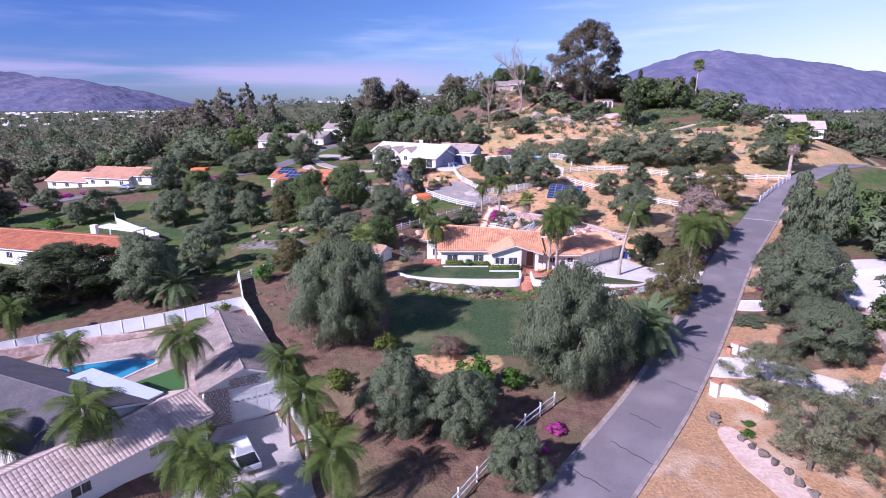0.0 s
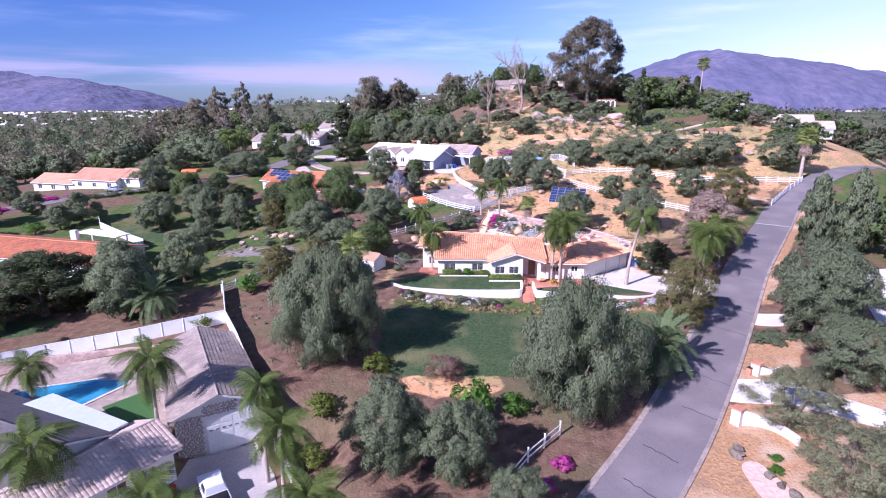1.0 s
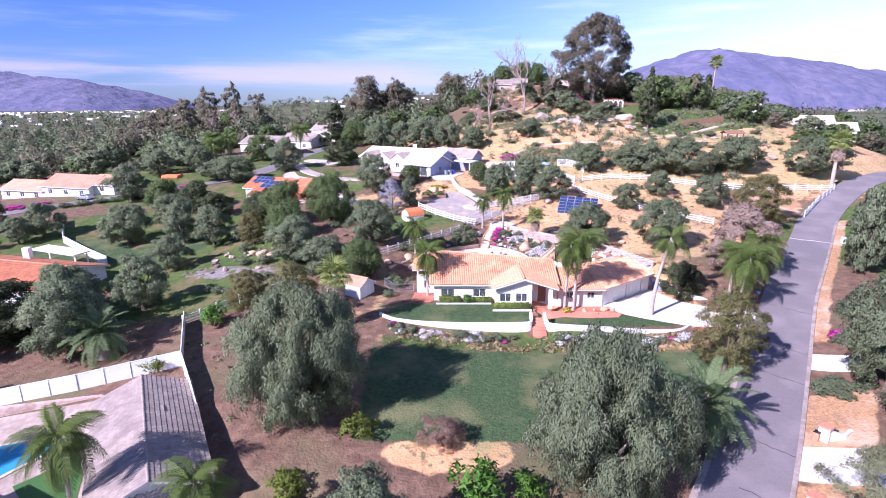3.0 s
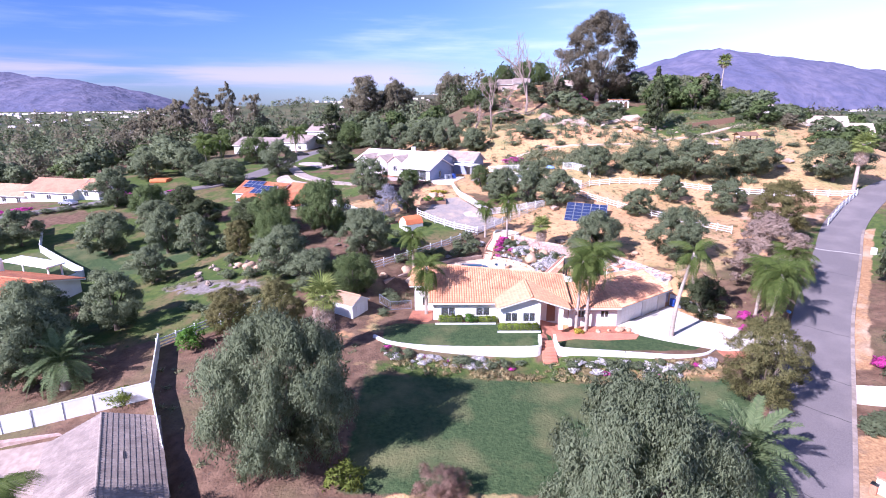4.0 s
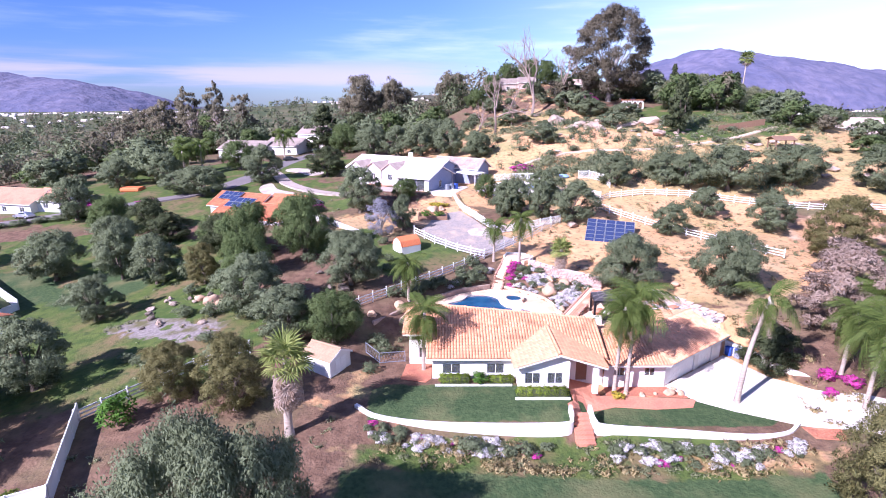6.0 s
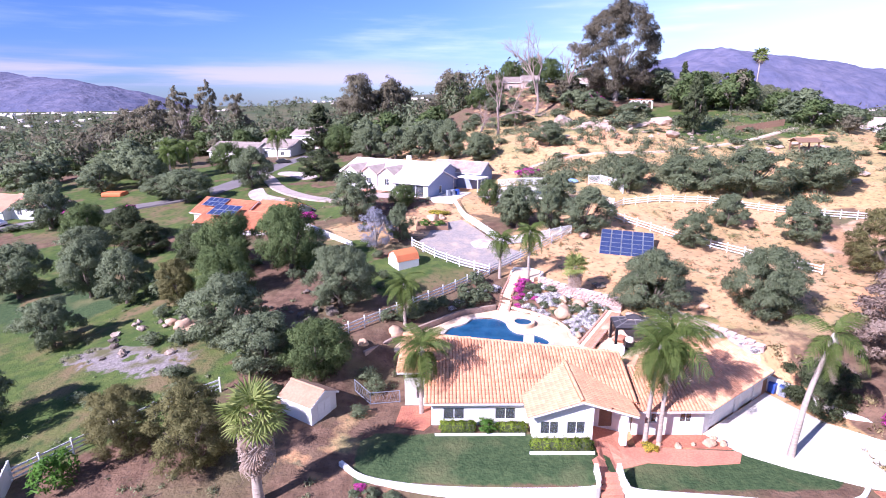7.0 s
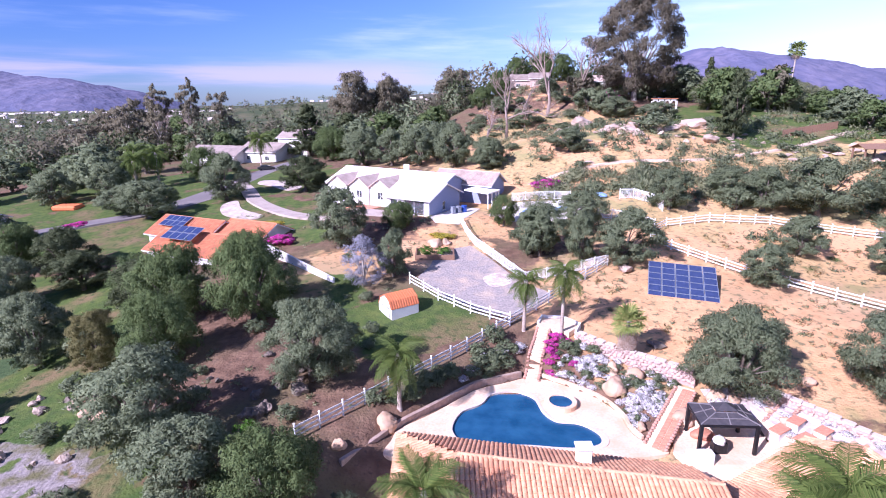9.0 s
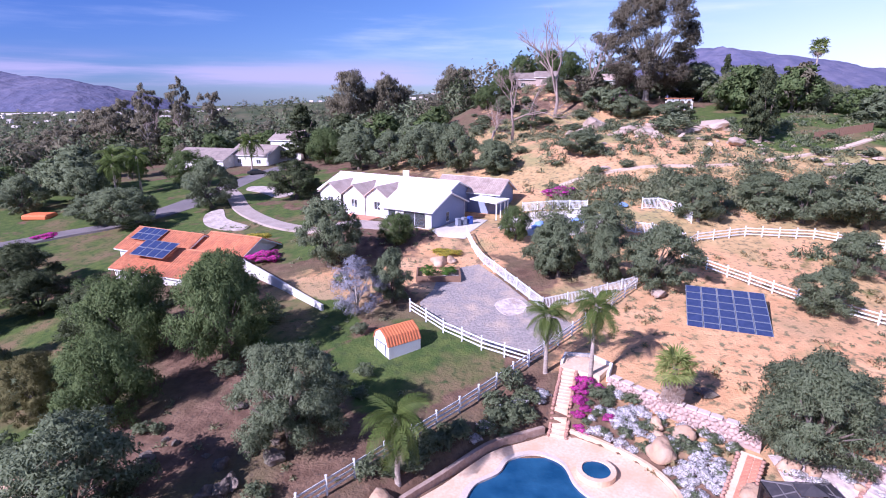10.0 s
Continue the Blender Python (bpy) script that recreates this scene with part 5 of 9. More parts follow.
grove(BROWN, "brown", [(30.2, 67.5, 3.9, 9.2), (-24.2, 82.3, 3.4, 5.6), (-17.6, 80.2, 3.6, 7.2), (-32.8, 110.2, 2.8, 6.0), (57.5, 112.0, 5.5, 9.5)])
grove(SPARSE, "sparse", [(31.2, 47.4, 4.6, 6.2), (30.4, 38.6, 4.6, 7.0), (36.5, 40.0, 4.4, 6.6), (35.0, 33.5, 4.2, 6.4)])
grove(DRY, "dry", [(43.8, 92.0, 6.4, 9.8)])
grove(SILVER, "silver", [(-9.2, 123.8, 3.1, 6.0)])
grove(COLUMN, "column", [(59.5, 88.8, 2.9, 12.0), (63.0, 85.5, 3.1, 12.8)])
grove(FULLEUCA, "fulleuca", [(-33.0, 330.0, 14.0, 27.0), (-46.0, 325.0, 10.0, 24.0), (8.0, 300.0, 11.0, 24.0), (-40.0, 316.0, 10.0, 33.0), (-25.0, 322.0, 9.0, 30.0), (-19.0, 330.0, 8.0, 27.0), (2.0, 296.0, 8.0, 21.0)])
grove(EUCA, "euca", [(-128.0, 300.0, 9.0, 28.0), (-100.0, 285.0, 7.0, 31.0), (-116.0, 290.0, 8.0, 26.0), (-150.0, 310.0, 12.0, 24.0), (-92.0, 268.0, 6.0, 21.0), (-138.0, 270.0, 10.0, 18.0),
                     (-86.0, 280.0, 7.0, 24.0), (-108.0, 278.0, 8.0, 29.0), (-122.0, 278.0, 9.0, 25.0), (-134.0, 288.0, 9.0, 24.0), (-145.0, 292.0, 9.0, 20.0), (-158.0, 290.0, 10.0, 17.0), (-170.0, 286.0, 10.0, 16.0), (-112.0, 262.0, 8.0, 20.0), (-98.0, 256.0, 7.0, 17.0)])
grove(BIGEUCA, "bigeuca", [(60.0, 238.0, 16.0, 30.5)])
grove(PINE, "pine", [(-39.8, 228.0, 9.3, 15.5), (60.0, 176.5, 4.4, 13.6), (-27.0, 222.0, 9.0, 12.0)])
grove(BUSH, "bush", [(45.1, 182.0, 4.8, 4.3), (46.1, 146.5, 3.0, 4.0), (-36.0, 113.0, 2.0, 3.6)])
grove(GREENBUSH, "greenbush", [(3.6, 50.2, 2.6, 4.2), (-27.6, 79.0, 1.8, 3.2), (7.2, 51.0, 1.7, 2.4), (-86.0, 117.0, 2.2, 3.0), (-14.5, 98.2, 1.2, 1.5)])
grove(CITRUSBUSH, "citrus", [(-6.6, 58.0, 1.7, 2.6), (-11.3, 52.5, 1.8, 2.6), (-30.0, 69.5, 1.6, 2.0), (-11.0, 47.0, 1.6, 2.6)])
grove(REDBUSH, "red", [(0.8, 57.0, 2.0, 3.0)])

grove(OLIVE, "olive", [(-50.5, 86.5, 5.2, 7.4), (-45.0, 79.5, 4.6, 6.6), (-62.5, 83.0, 5.0, 7.6), (-56.0, 128.0, 4.6, 7.2)])
grove(DARK, "dark", [(-63.5, 72.0, 5.6, 8.0)])

# ---------------------------------------------------------------- palms
def frond_mesh(name, material, length, leaflets, leaf_len, arch, droop, width=0.05, seed=0):
    """A feather leaf growing along +x and arching down, with drooping leaflets on both sides."""
    g = np.random.default_rng(seed)
    verts, faces = [], []

    def rib(u):
        return Vector((length * u * (1 - 0.18 * arch * u), 0, length * (0.45 * u - arch * u * u)))

    n = 8
    for k in range(n + 1):
        p, r = rib(k / n), 0.045 * (1 - 0.8 * k / n)
        verts.extend([p + Vector((0, -r, 0)), p + Vector((0, 0, r)), p + Vector((0, r, 0))])
        if k:
            o = 3 * (k - 1)
            faces.extend([(o + j, o + (j + 1) % 3, o + 3 + (j + 1) % 3, o + 3 + j) for j in range(3)])
    for k in range(leaflets):
        u = 0.14 + 0.86 * k / leaflets
        p = rib(u)
        t = (rib(min(u + 0.02, 1)) - p).normalized()
        for sgn in (-1, 1):
            ll = leaf_len * (0.55 + 0.75 * math.sin(math.pi * min(1, u * 0.9 + 0.08))) * g.uniform(0.8, 1.15)
            side = Vector((0, sgn, 0)) * 0.8 + t * 0.55 + Vector((0, 0, g.uniform(-0.1, 0.35)))
            side.normalize()
            a, b = p + side * ll * 0.5, p + side * ll * 0.92 + Vector((0, 0, -droop * ll * g.uniform(0.5, 1.0)))
            o = len(verts)
            wv = t * width
            verts.extend([p - wv * 0.5, p + wv * 0.5, a + wv, a - wv * 0.6, b])
            faces.extend([(o, o + 1, o + 2, o + 3), (o + 3, o + 2, o + 4)])
    return mesh_of(name, verts, faces, material)


QUEEN_FRONDS = [frond_mesh("frond", M_PALM, 3.4, 50, 0.92, a, 1.3, 0.04, s) for a, s in ((0.8, 1), (1.1, 2), (1.4, 3))]
DEAD_FROND = frond_mesh("dead_frond", M_DEADLEAF, 2.6, 22, 0.5, 1.7, 0.9, 0.04, 5)
DATE_FRONDS = [frond_mesh("frond", M_PALM_DARK, 4.5, 52, 0.62, a, 0.2, 0.05, s) for a, s in ((0.55, 11), (0.8, 12), (1.05, 13))]


def fan_leaf_mesh(name, material, seed, folds=15, r=1.3, drop=0.16):
    """A fan leaf on a stalk: blades radiating from the stalk's end, their tips hanging."""
    g = np.random.default_rng(seed)
    verts, faces = [Vector((0, -0.03, 0)), Vector((0, 0.03, 0)), Vector((1.0, 0.03, 0.22)), Vector((1.0, -0.03, 0.22))], [(0, 1, 2, 3)]
    c = Vector((0.98, 0, 0.22))
    for k in range(folds):
        a = radians(-115 + 230 * k / (folds - 1))
        d = Vector((math.cos(a), math.sin(a), 0.15 * math.cos(a)))
        e = Vector((-math.sin(a), math.cos(a), 0))
        rr = r * g.uniform(0.85, 1.1)
        o = len(verts)
        verts.extend([c, c + d * rr * 0.6 + e * 0.06 * r, c + d * rr * 0.6 - e * 0.06 * r, c + d * rr + Vector((0, 0, -drop * rr)), c + d * rr * 0.6 + Vector((0, 0, 0.05))])
        faces.extend([(o, o + 2, o + 4), (o, o + 4, o + 1), (o + 2, o + 3, o + 4), (o + 4, o + 3, o + 1)])
    return mesh_of(name, verts, faces, material)


FAN_LEAVES = [fan_leaf_mesh("fan_leaf", M_FANPALM, s) for s in (1, 2)]
FAN_DEAD = fan_leaf_mesh("dead_fan_leaf", M_DEADLEAF, 3, drop=0.5)


def palm(name, label, x, y, height, fronds, meshes, trunk_r, crown, group, lean=(0.0, 0.0), dead=None, dead_n=0, flare=1.3, sheath=True, base=None, low=-45):
    g = np.random.default_rng(int(abs(x * 13 + y * 7)))
    z = ground(x, y) if base is None else base
    ob = thing(name, label, "palm tree", at=(x, y, z - 0.05), group=group)
    top = Vector((lean[0], lean[1], height))
    rings = [(lean[0] * u * u, lean[1] * u * u, height * u - 0.2 * (u == 0), trunk_r * (flare if u == 0 else 1 - 0.35 * u) * (1 + 0.05 * (k % 2))) for k, u in enumerate(np.linspace(0, 1, 12))]
    put("trunk", limbs_mesh("trunk", M_PALM_TRUNK, [rings], 10), ob)
    if sheath:
        put("crownshaft", limbs_mesh("crownshaft", M_BARK_PALE, [[(*(top - Vector((0, 0, 0.9))), trunk_r * 1.0), (*(top - Vector((0, 0, 0.3))), trunk_r * 1.5), (*(top + Vector((0, 0, 0.4))), trunk_r * 0.5)]], 9), ob)
    for k in range(fronds):
        u = k / fronds
        el = 62 - (62 - low) * u + g.uniform(-8, 8)
        m = Matrix.Translation(top + Vector((0, 0, 0.1 - 0.35 * u))) @ Euler((0, 0, k * 2.399 + g.uniform(-0.25, 0.25))).to_matrix().to_4x4() @ Euler((g.uniform(-0.3, 0.3), -radians(el), 0)).to_matrix().to_4x4()
        me = meshes[min(len(meshes) - 1, int(u * len(meshes)))]
        put(me.name.split(".")[0], me, ob, m @ Matrix.Scale(crown * g.uniform(0.88, 1.08), 4))
    for k in range(dead_n):
        m = Matrix.Translation(top - Vector((0, 0, 0.35 + 0.1 * k))) @ Euler((0, 0, k * 2.0 + g.uniform(-0.4, 0.4))).to_matrix().to_4x4() @ Euler((0, radians(55 + 25 * (k % 2)), 0)).to_matrix().to_4x4()
        put(dead.name.split(".")[0], dead, ob, m @ Matrix.Scale(crown * 0.85, 4))
    return ob


QUEEN = "queen palm with a smooth trunk and feathery fronds"
for x, y, h, crown, lean in ((-1.2, 87.0, 6.0, 0.85, (0.1, 0)), (17.0, 83.6, 8.6, 0.8, (0.3, -0.2)), (18.3, 84.0, 9.2, 1.0, (0.3, 0)), (37.6, 79.4, 7.2, 1.0, (0.5, 0)),
                             (8.3, 114.4, 5.2, 0.62, (0.1, 0)), (11.9, 113.2, 6.6, 0.68, (0.1, 0.1)), (-3.6, 102.4, 4.6, 0.75, (0, 0)), (45.5, 89.0, 5.0, 1.0, (-0.4, 0)), (39.0, 84.5, 6.0, 0.9, (0.5, 0))):
    palm("queen_palm", QUEEN, x, y, h, 19, QUEEN_FRONDS, 0.19, crown, "queen palms", lean, DEAD_FROND, 2)
for x, y, h, crown in ((-25.9, 49.3, 7.4, 0.95), (-29.0, 38.5, 6.0, 0.9), (-14.6, 45.0, 8.9, 0.75), (-11.6, 40.0, 8.2, 0.8), (-41.5, 54.6, 4.0, 0.75), (-36.0, 37.0, 5.0, 0.9), (-19.5, 35.5, 6.1, 0.85), (-17.0, 34.0, 5.9, 0.85), (-53.5, 62.5, 5.6, 0.8), (-8.3, 35.0, 5.8, 0.9), (-13.2, 32.0, 4.6, 0.7)):
    palm("queen_palm", QUEEN, x, y, h, 20, QUEEN_FRONDS, 0.19, crown, "queen palms", (0.1, 0.1))
for x, y, h in ((-73.0, 193.0, 8.5), (-67.0, 191.5, 8.0), (-70.5, 188.0, 7.0), (-51.0, 217.5, 7.0)):
    palm("queen_palm", QUEEN, x, y, h, 15, QUEEN_FRONDS, 0.25, 1.1, "queen palms")
palm("queen_palm", "ailing queen palm with a bare ragged head beside the driveway", 27.9, 82.0, 10.0, 10, QUEEN_FRONDS, 0.24, 0.85, "queen palms", (1.7, 0.3), DEAD_FROND, 8, low=-70)
FAN = "fan palm with a shaggy skirt of dead leaves"
palm("fan_palm", FAN, -12.0, 76.8, 6.9, 24, FAN_LEAVES, 0.36, 1.12, "fan palms", (0.2, 0), FAN_DEAD, 26, sheath=False, low=-30)
palm("fan_palm", FAN, 17.0, 108.9, 4.0, 26, FAN_LEAVES, 0.3, 0.85, "fan palms", (0, 0), FAN_DEAD, 16, sheath=False, low=-35)
palm("fan_palm", FAN, 83.1, 130.5, 9.6, 30, FAN_LEAVES, 0.4, 1.2, "fan palms", (0.3, 0), FAN_DEAD, 22, sheath=False, low=-60)
palm("fan_palm", FAN, 101.5, 227.0, 18.2, 30, FAN_LEAVES, 0.26, 1.3, "fan palms", (0.3, 0), FAN_DEAD, 5, sheath=False, low=-50)
palm("date_palm", "squat date palm with long arching fronds", 23.6, 57.8, 3.4, 46, DATE_FRONDS, 0.5, 1.0, "date palms", dead=None, sheath=False, low=-35)
palm("date_palm", "squat date palm with long arching fronds", -38.0, 73.2, 2.8, 44, DATE_FRONDS, 0.5, 0.95, "date palms", dead=None, sheath=False, low=-30)


# ---------------------------------------------------------------- fences
POST = slab_mesh("post", M_VINYL, -0.065, 0.065, -0.065, 0.065, -0.5, 1.42, bevel=0.012)
CAP = slab_mesh("post_cap", M_VINYL, -0.085, 0.085, -0.085, 0.085, 1.42, 1.47, bevel=0.02)
RAIL = slab_mesh("rail", M_VINYL, -0.5, 0.5, -0.5, 0.5, -0.5, 0.5)


def rail_fence(points, rails=(0.35, 0.75, 1.15), gap=2.44, label="white vinyl three-rail ranch fence", rail_h=0.14):
    f = thing("ranch_fence", label, "fence", group="ranch fences")
    line = []
    for a, b in zip(points, points[1:]):
        L = math.hypot(b[0] - a[0], b[1] - a[1])
        n = max(1, round(L / gap))
        line += [(a[0] + (b[0] - a[0]) * k / n, a[1] + (b[1] - a[1]) * k / n) for k in range(n)]
    line.append(points[-1])
    zs = [ground(x, y) for x, y in line]
    for (x, y), z in zip(line, zs):
        p = put("post", POST, f, Matrix.Translation((x, y, z)))
        put("post_cap", CAP, p)
    for (a, za), (b, zb) in zip(zip(line, zs), zip(line[1:], zs[1:])):
        for h in rails:
            bar_between("rail", RAIL, (*a, za + h), (*b, zb + h), f, 0.045, rail_h)
    return f


rail_fence([(-11.0, 97.9), (-6.4, 102.3), (0.7, 109.1), (7.0, 115.3), (13.5, 121.5), (21.0, 128.8)])
rail_fence([(7.0, 115.5), (3.0, 117.6), (-0.5, 120.3), (-3.9, 124.2)])
rail_fence([(29.0, 136.0), (30.7, 133.0), (36.4, 124.8), (43.0, 118.5), (50.0, 112.5)])
rail_fence([(30.5, 138.8), (33.0, 140.8), (40.0, 142.2), (48.6, 141.2), (60.0, 135.5), (70.0, 130.5), (82.0, 128.0)])
rail_fence([(82.0, 128.0), (75.0, 122.0), (68.0, 115.0)])
rail_fence([(11.1, 48.2), (7.7, 44.8), (4.4, 40.4), (1.2, 36.0), (-3.0, 30.5)], rails=(0.45, 1.05))
rail_fence([(-31.6, 79.5), (-28.5, 82.5), (-24.0, 86.5), (-19.5, 89.5)], rails=(0.4, 0.8, 1.2), label="pale two-rail fence across the dark lane")


def panel_fence(points, height=1.8, gap=2.4, label="solid white vinyl privacy fence", thick=0.05, step=True):
    f = thing("privacy_fence", label, "fence", group="privacy fences")
    post = slab_mesh("post", M_VINYL, -0.07, 0.07, -0.07, 0.07, -0.5, height + 0.06, bevel=0.012)
    for a, b in zip(points, points[1:]):
        L = math.hypot(b[0] - a[0], b[1] - a[1])
        n = max(1, round(L / gap))
        prev = None
        for k in range(n + 1):
            x, y = a[0] + (b[0] - a[0]) * k / n, a[1] + (b[1] - a[1]) * k / n
            z = ground(x, y)
            put("post", post, f, Matrix.Translation((x, y, z)))
            if prev:
                bar_between("fence_panel", RAIL, (prev[0], prev[1], prev[2] + height / 2 - 0.05), (x, y, z + height / 2 - 0.05), f, thick, height - 0.1)
                bar_between("top_rail", RAIL, (prev[0], prev[1], prev[2] + height - 0.02), (x, y, z + height - 0.02), f, 0.09, 0.09)
            prev = (x, y, z)
    return f


panel_fence([(-27.5, 70.2), (-37.0, 67.0), (-47.0, 64.5), (-60.0, 60.0)])
panel_fence([(-31.6, 80.0), (-27.5, 70.2), (-21.5, 60.5), (-15.5, 49.5), (-12.6, 45.0)], height=1.7)
panel_fence([(-83.0, 134.0), (-74.5, 121.0), (-58.5, 108.5)], height=1.5, label="long white boundary wall beside the lawn")
panel_fence([(-58.5, 108.5), (-63.0, 97.0)], height=1.1, label="low white wall by the lawn")

# ---------------------------------------------------------------- paving, lawns' edges and pools
from mathutils import geometry


def drape(name, material, outline, lift, label, category, step=1.0, flat=None, kind="structure", holes=(), skirt=0.3, parent=None):
    """A thin sheet with the given outline, laid on the ground (or flat at a height), with a low edge all round."""
    pts = [Vector((p[0], p[1])) for p in outline]
    n = len(pts)
    edges = [(k, (k + 1) % n) for k in range(n)]
    for hole in holes:
        o = len(pts)
        pts += [Vector((p[0], p[1])) for p in hole]
        edges += [(o + k, o + (k + 1) % len(hole)) for k in range(len(hole))]
    poly = [(p[0], p[1]) for p in outline]
    if flat is None:
        x0, x1, y0, y1 = min(p[0] for p in poly), max(p[0] for p in poly), min(p[1] for p in poly), max(p[1] for p in poly)
        for gx in np.arange(x0 + step / 2, x1, step):
            for gy in np.arange(y0 + step / 2, y1, step):
                if inside(poly, gx, gy):
                    pts.append(Vector((gx, gy)))
    vs, _, fs, _, _, _ = geometry.delaunay_2d_cdt(pts, edges, [], 0, 1e-5)
    faces = []
    for f in fs:
        c = sum((vs[k] for k in f), Vector((0, 0))) / len(f)
        if inside(poly, c.x, c.y) and not any(inside([(p[0], p[1]) for p in h], c.x, c.y) for h in holes):
            faces.append(tuple(f))
    z = np.full(len(vs), flat) if flat is not None else land(np.array([v.x for v in vs]), np.array([v.y for v in vs])) + lift
    verts = [(v.x, v.y, float(h)) for v, h in zip(vs, z)]
    count = {}
    for f in faces:
        for a, b in zip(f, f[1:] + f[:1]):
            count[(a, b)] = 1
    for a, b in list(count):
        if (b, a) not in count:
            o = len(verts)
            verts += [(*verts[a][:2], verts[a][2] - skirt), (*verts[b][:2], verts[b][2] - skirt)]
            faces.append((b, a, o, o + 1))
    ob = put(name, mesh_of(name, verts, faces, material), parent)
    return tagged(ob, label, category, kind=kind) if not parent else ob


def loop(points, steps=6):
    """A smooth closed outline through the points."""
    n = len(points)
    p = [np.array(q, float) for q in points]
    out = []
    for k in range(n):
        a, b, c, d = p[k - 1], p[k], p[(k + 1) % n], p[(k + 2) % n]
        for j in range(steps):
            u = j / steps
            out.append(tuple(0.5 * (2 * b + (c - a) * u + (2 * a - 5 * b + 4 * c - d) * u * u + (3 * b - a - 3 * c + d) * u ** 3)))
    return out


def run_wall(name, material, line, top, thick, label, category="wall", deep=0.8, steps=5, kind="", cap=None, parent=None):
    """A wall along a curve; top: heights of its top at the points of the line."""
    path = spline([(x, y, z) for (x, y), z in zip(line, top)], steps) if steps > 1 else np.array([(x, y, z) for (x, y), z in zip(line, top)])
    tang = np.gradient(path[:, :2], axis=0)
    tang /= np.linalg.norm(tang, axis=1)[:, None]
    side = np.stack([tang[:, 1], -tang[:, 0]], 1) * thick / 2
    verts, faces = [], []
    for k, (p, s) in enumerate(zip(path, side)):
        low = min(ground(*p[:2]), p[2]) - deep
        verts += [(*(p[:2] - s), low), (*(p[:2] - s), p[2]), (*(p[:2] + s), p[2]), (*(p[:2] + s), low)]
        if k:
            a, b = 4 * k - 4, 4 * k
            faces += [(a + j, a + (j + 1) % 4, b + (j + 1) % 4, b + j) for j in range(4)]
    e = len(verts) - 4
    faces += [(3, 2, 1, 0), (e, e + 1, e + 2, e + 3)]
    ob = put(name, mesh_of(name, verts, faces, material), parent)
    ob.data.flip_normals()
    return tagged(ob, label, category, kind=kind) if not parent else ob


def water_material(name, c1, c2):
    m, n, l = nodes_of(name)
    b = n["Principled BSDF"]
    l.new(mixed(n, l, c1, c2, grain(n, l, 0.6)), b.inputs["Base Color"])
    b.inputs["Roughness"].default_value, b.inputs["IOR"].default_value = 0.06, 1.33
    bumped(n, l, b, grain(n, l, 3.0, 0.2, 0.8), 0.35, 0.05)
    return m


M_WATER = water_material("pool_water", (0.010, 0.062, 0.14), (0.022, 0.10, 0.20))
M_WATER_PALE = water_material("pale_pool_water", (0.03, 0.22, 0.36), (0.05, 0.30, 0.44))
M_DECK = surface("pink_concrete_deck", (0.72, 0.49, 0.33), (0.80, 0.60, 0.44), (0.64, 0.41, 0.26), fine=5, broad=0.4, rough=0.85, bump=0.15)
M_COPING = surface("pool_coping", (0.60, 0.48, 0.41), (0.68, 0.56, 0.49), fine=6, rough=0.8, bump=0.2)
M_GRAVEL = surface("grey_gravel", (0.25, 0.215, 0.205), (0.38, 0.325, 0.30), (0.50, 0.38, 0.29), fine=4, broad=0.5, rough=0.95, bump=0.8, depth=0.04)
M_SAND = surface("white_stone_chips", (0.48, 0.39, 0.36), (0.70, 0.60, 0.57), (0.34, 0.25, 0.21), fine=2.2, broad=0.9, rough=0.95, bump=0.8, depth=0.06)
M_MULCH = surface("red_mulch", (0.42, 0.14, 0.08), (0.52, 0.22, 0.13), (0.34, 0.12, 0.08), fine=6, broad=0.8, rough=0.95, bump=0.8, depth=0.03)
M_TURF = surface("artificial_turf", (0.03, 0.10, 0.02), (0.05, 0.14, 0.03), fine=9, rough=0.95, bump=0.4)
M_TERRACE = surface("tan_stained_concrete", (0.36, 0.25, 0.20), (0.46, 0.34, 0.28), (0.28, 0.19, 0.15), fine=4, broad=0.7, rough=0.9, bump=0.3)
M_GARDENROCK = surface("tan_garden_boulder", (0.52, 0.33, 0.21), (0.42, 0.27, 0.18), (0.56, 0.42, 0.32), fine=1.8, broad=0.5, rough=0.95, bump=0.7, depth=0.06, vary=0.2)
M_STONEWALL = surface("pale_rubble_stone", (0.42, 0.28, 0.24), (0.56, 0.42, 0.37), (0.30, 0.20, 0.175), fine=2.2, broad=0.8, rough=0.95, bump=0.7, depth=0.04, vary=0.2)
M_PAINTRED = surface("red_car_paint", (0.55, 0.02, 0.02), (0.60, 0.03, 0.03), rough=0.25, bump=0)
M_PAINTWHITE = surface("white_car_paint", (0.80, 0.80, 0.82), (0.78, 0.78, 0.80), rough=0.25, bump=0)
M_RUBBER = surface("black_rubber", (0.02, 0.02, 0.02), (0.035, 0.035, 0.035), rough=0.8, bump=0.1)
M_SOLAR = surface("solar_cells", (0.03, 0.045, 0.11), (0.045, 0.06, 0.14), fine=3, rough=0.18, bump=0.0)
M_ALU = surface("aluminium_frame", (0.62, 0.64, 0.68), (0.56, 0.58, 0.62), rough=0.35, metal=0.8, bump=0.0)
M_BLUEBIN = surface("blue_plastic", (0.03, 0.08, 0.36), (0.04, 0.10, 0.42), rough=0.5, bump=0)
M_GREYBIN = surface("grey_plastic", (0.20, 0.22, 0.28), (0.25, 0.27, 0.33), rough=0.5, bump=0)

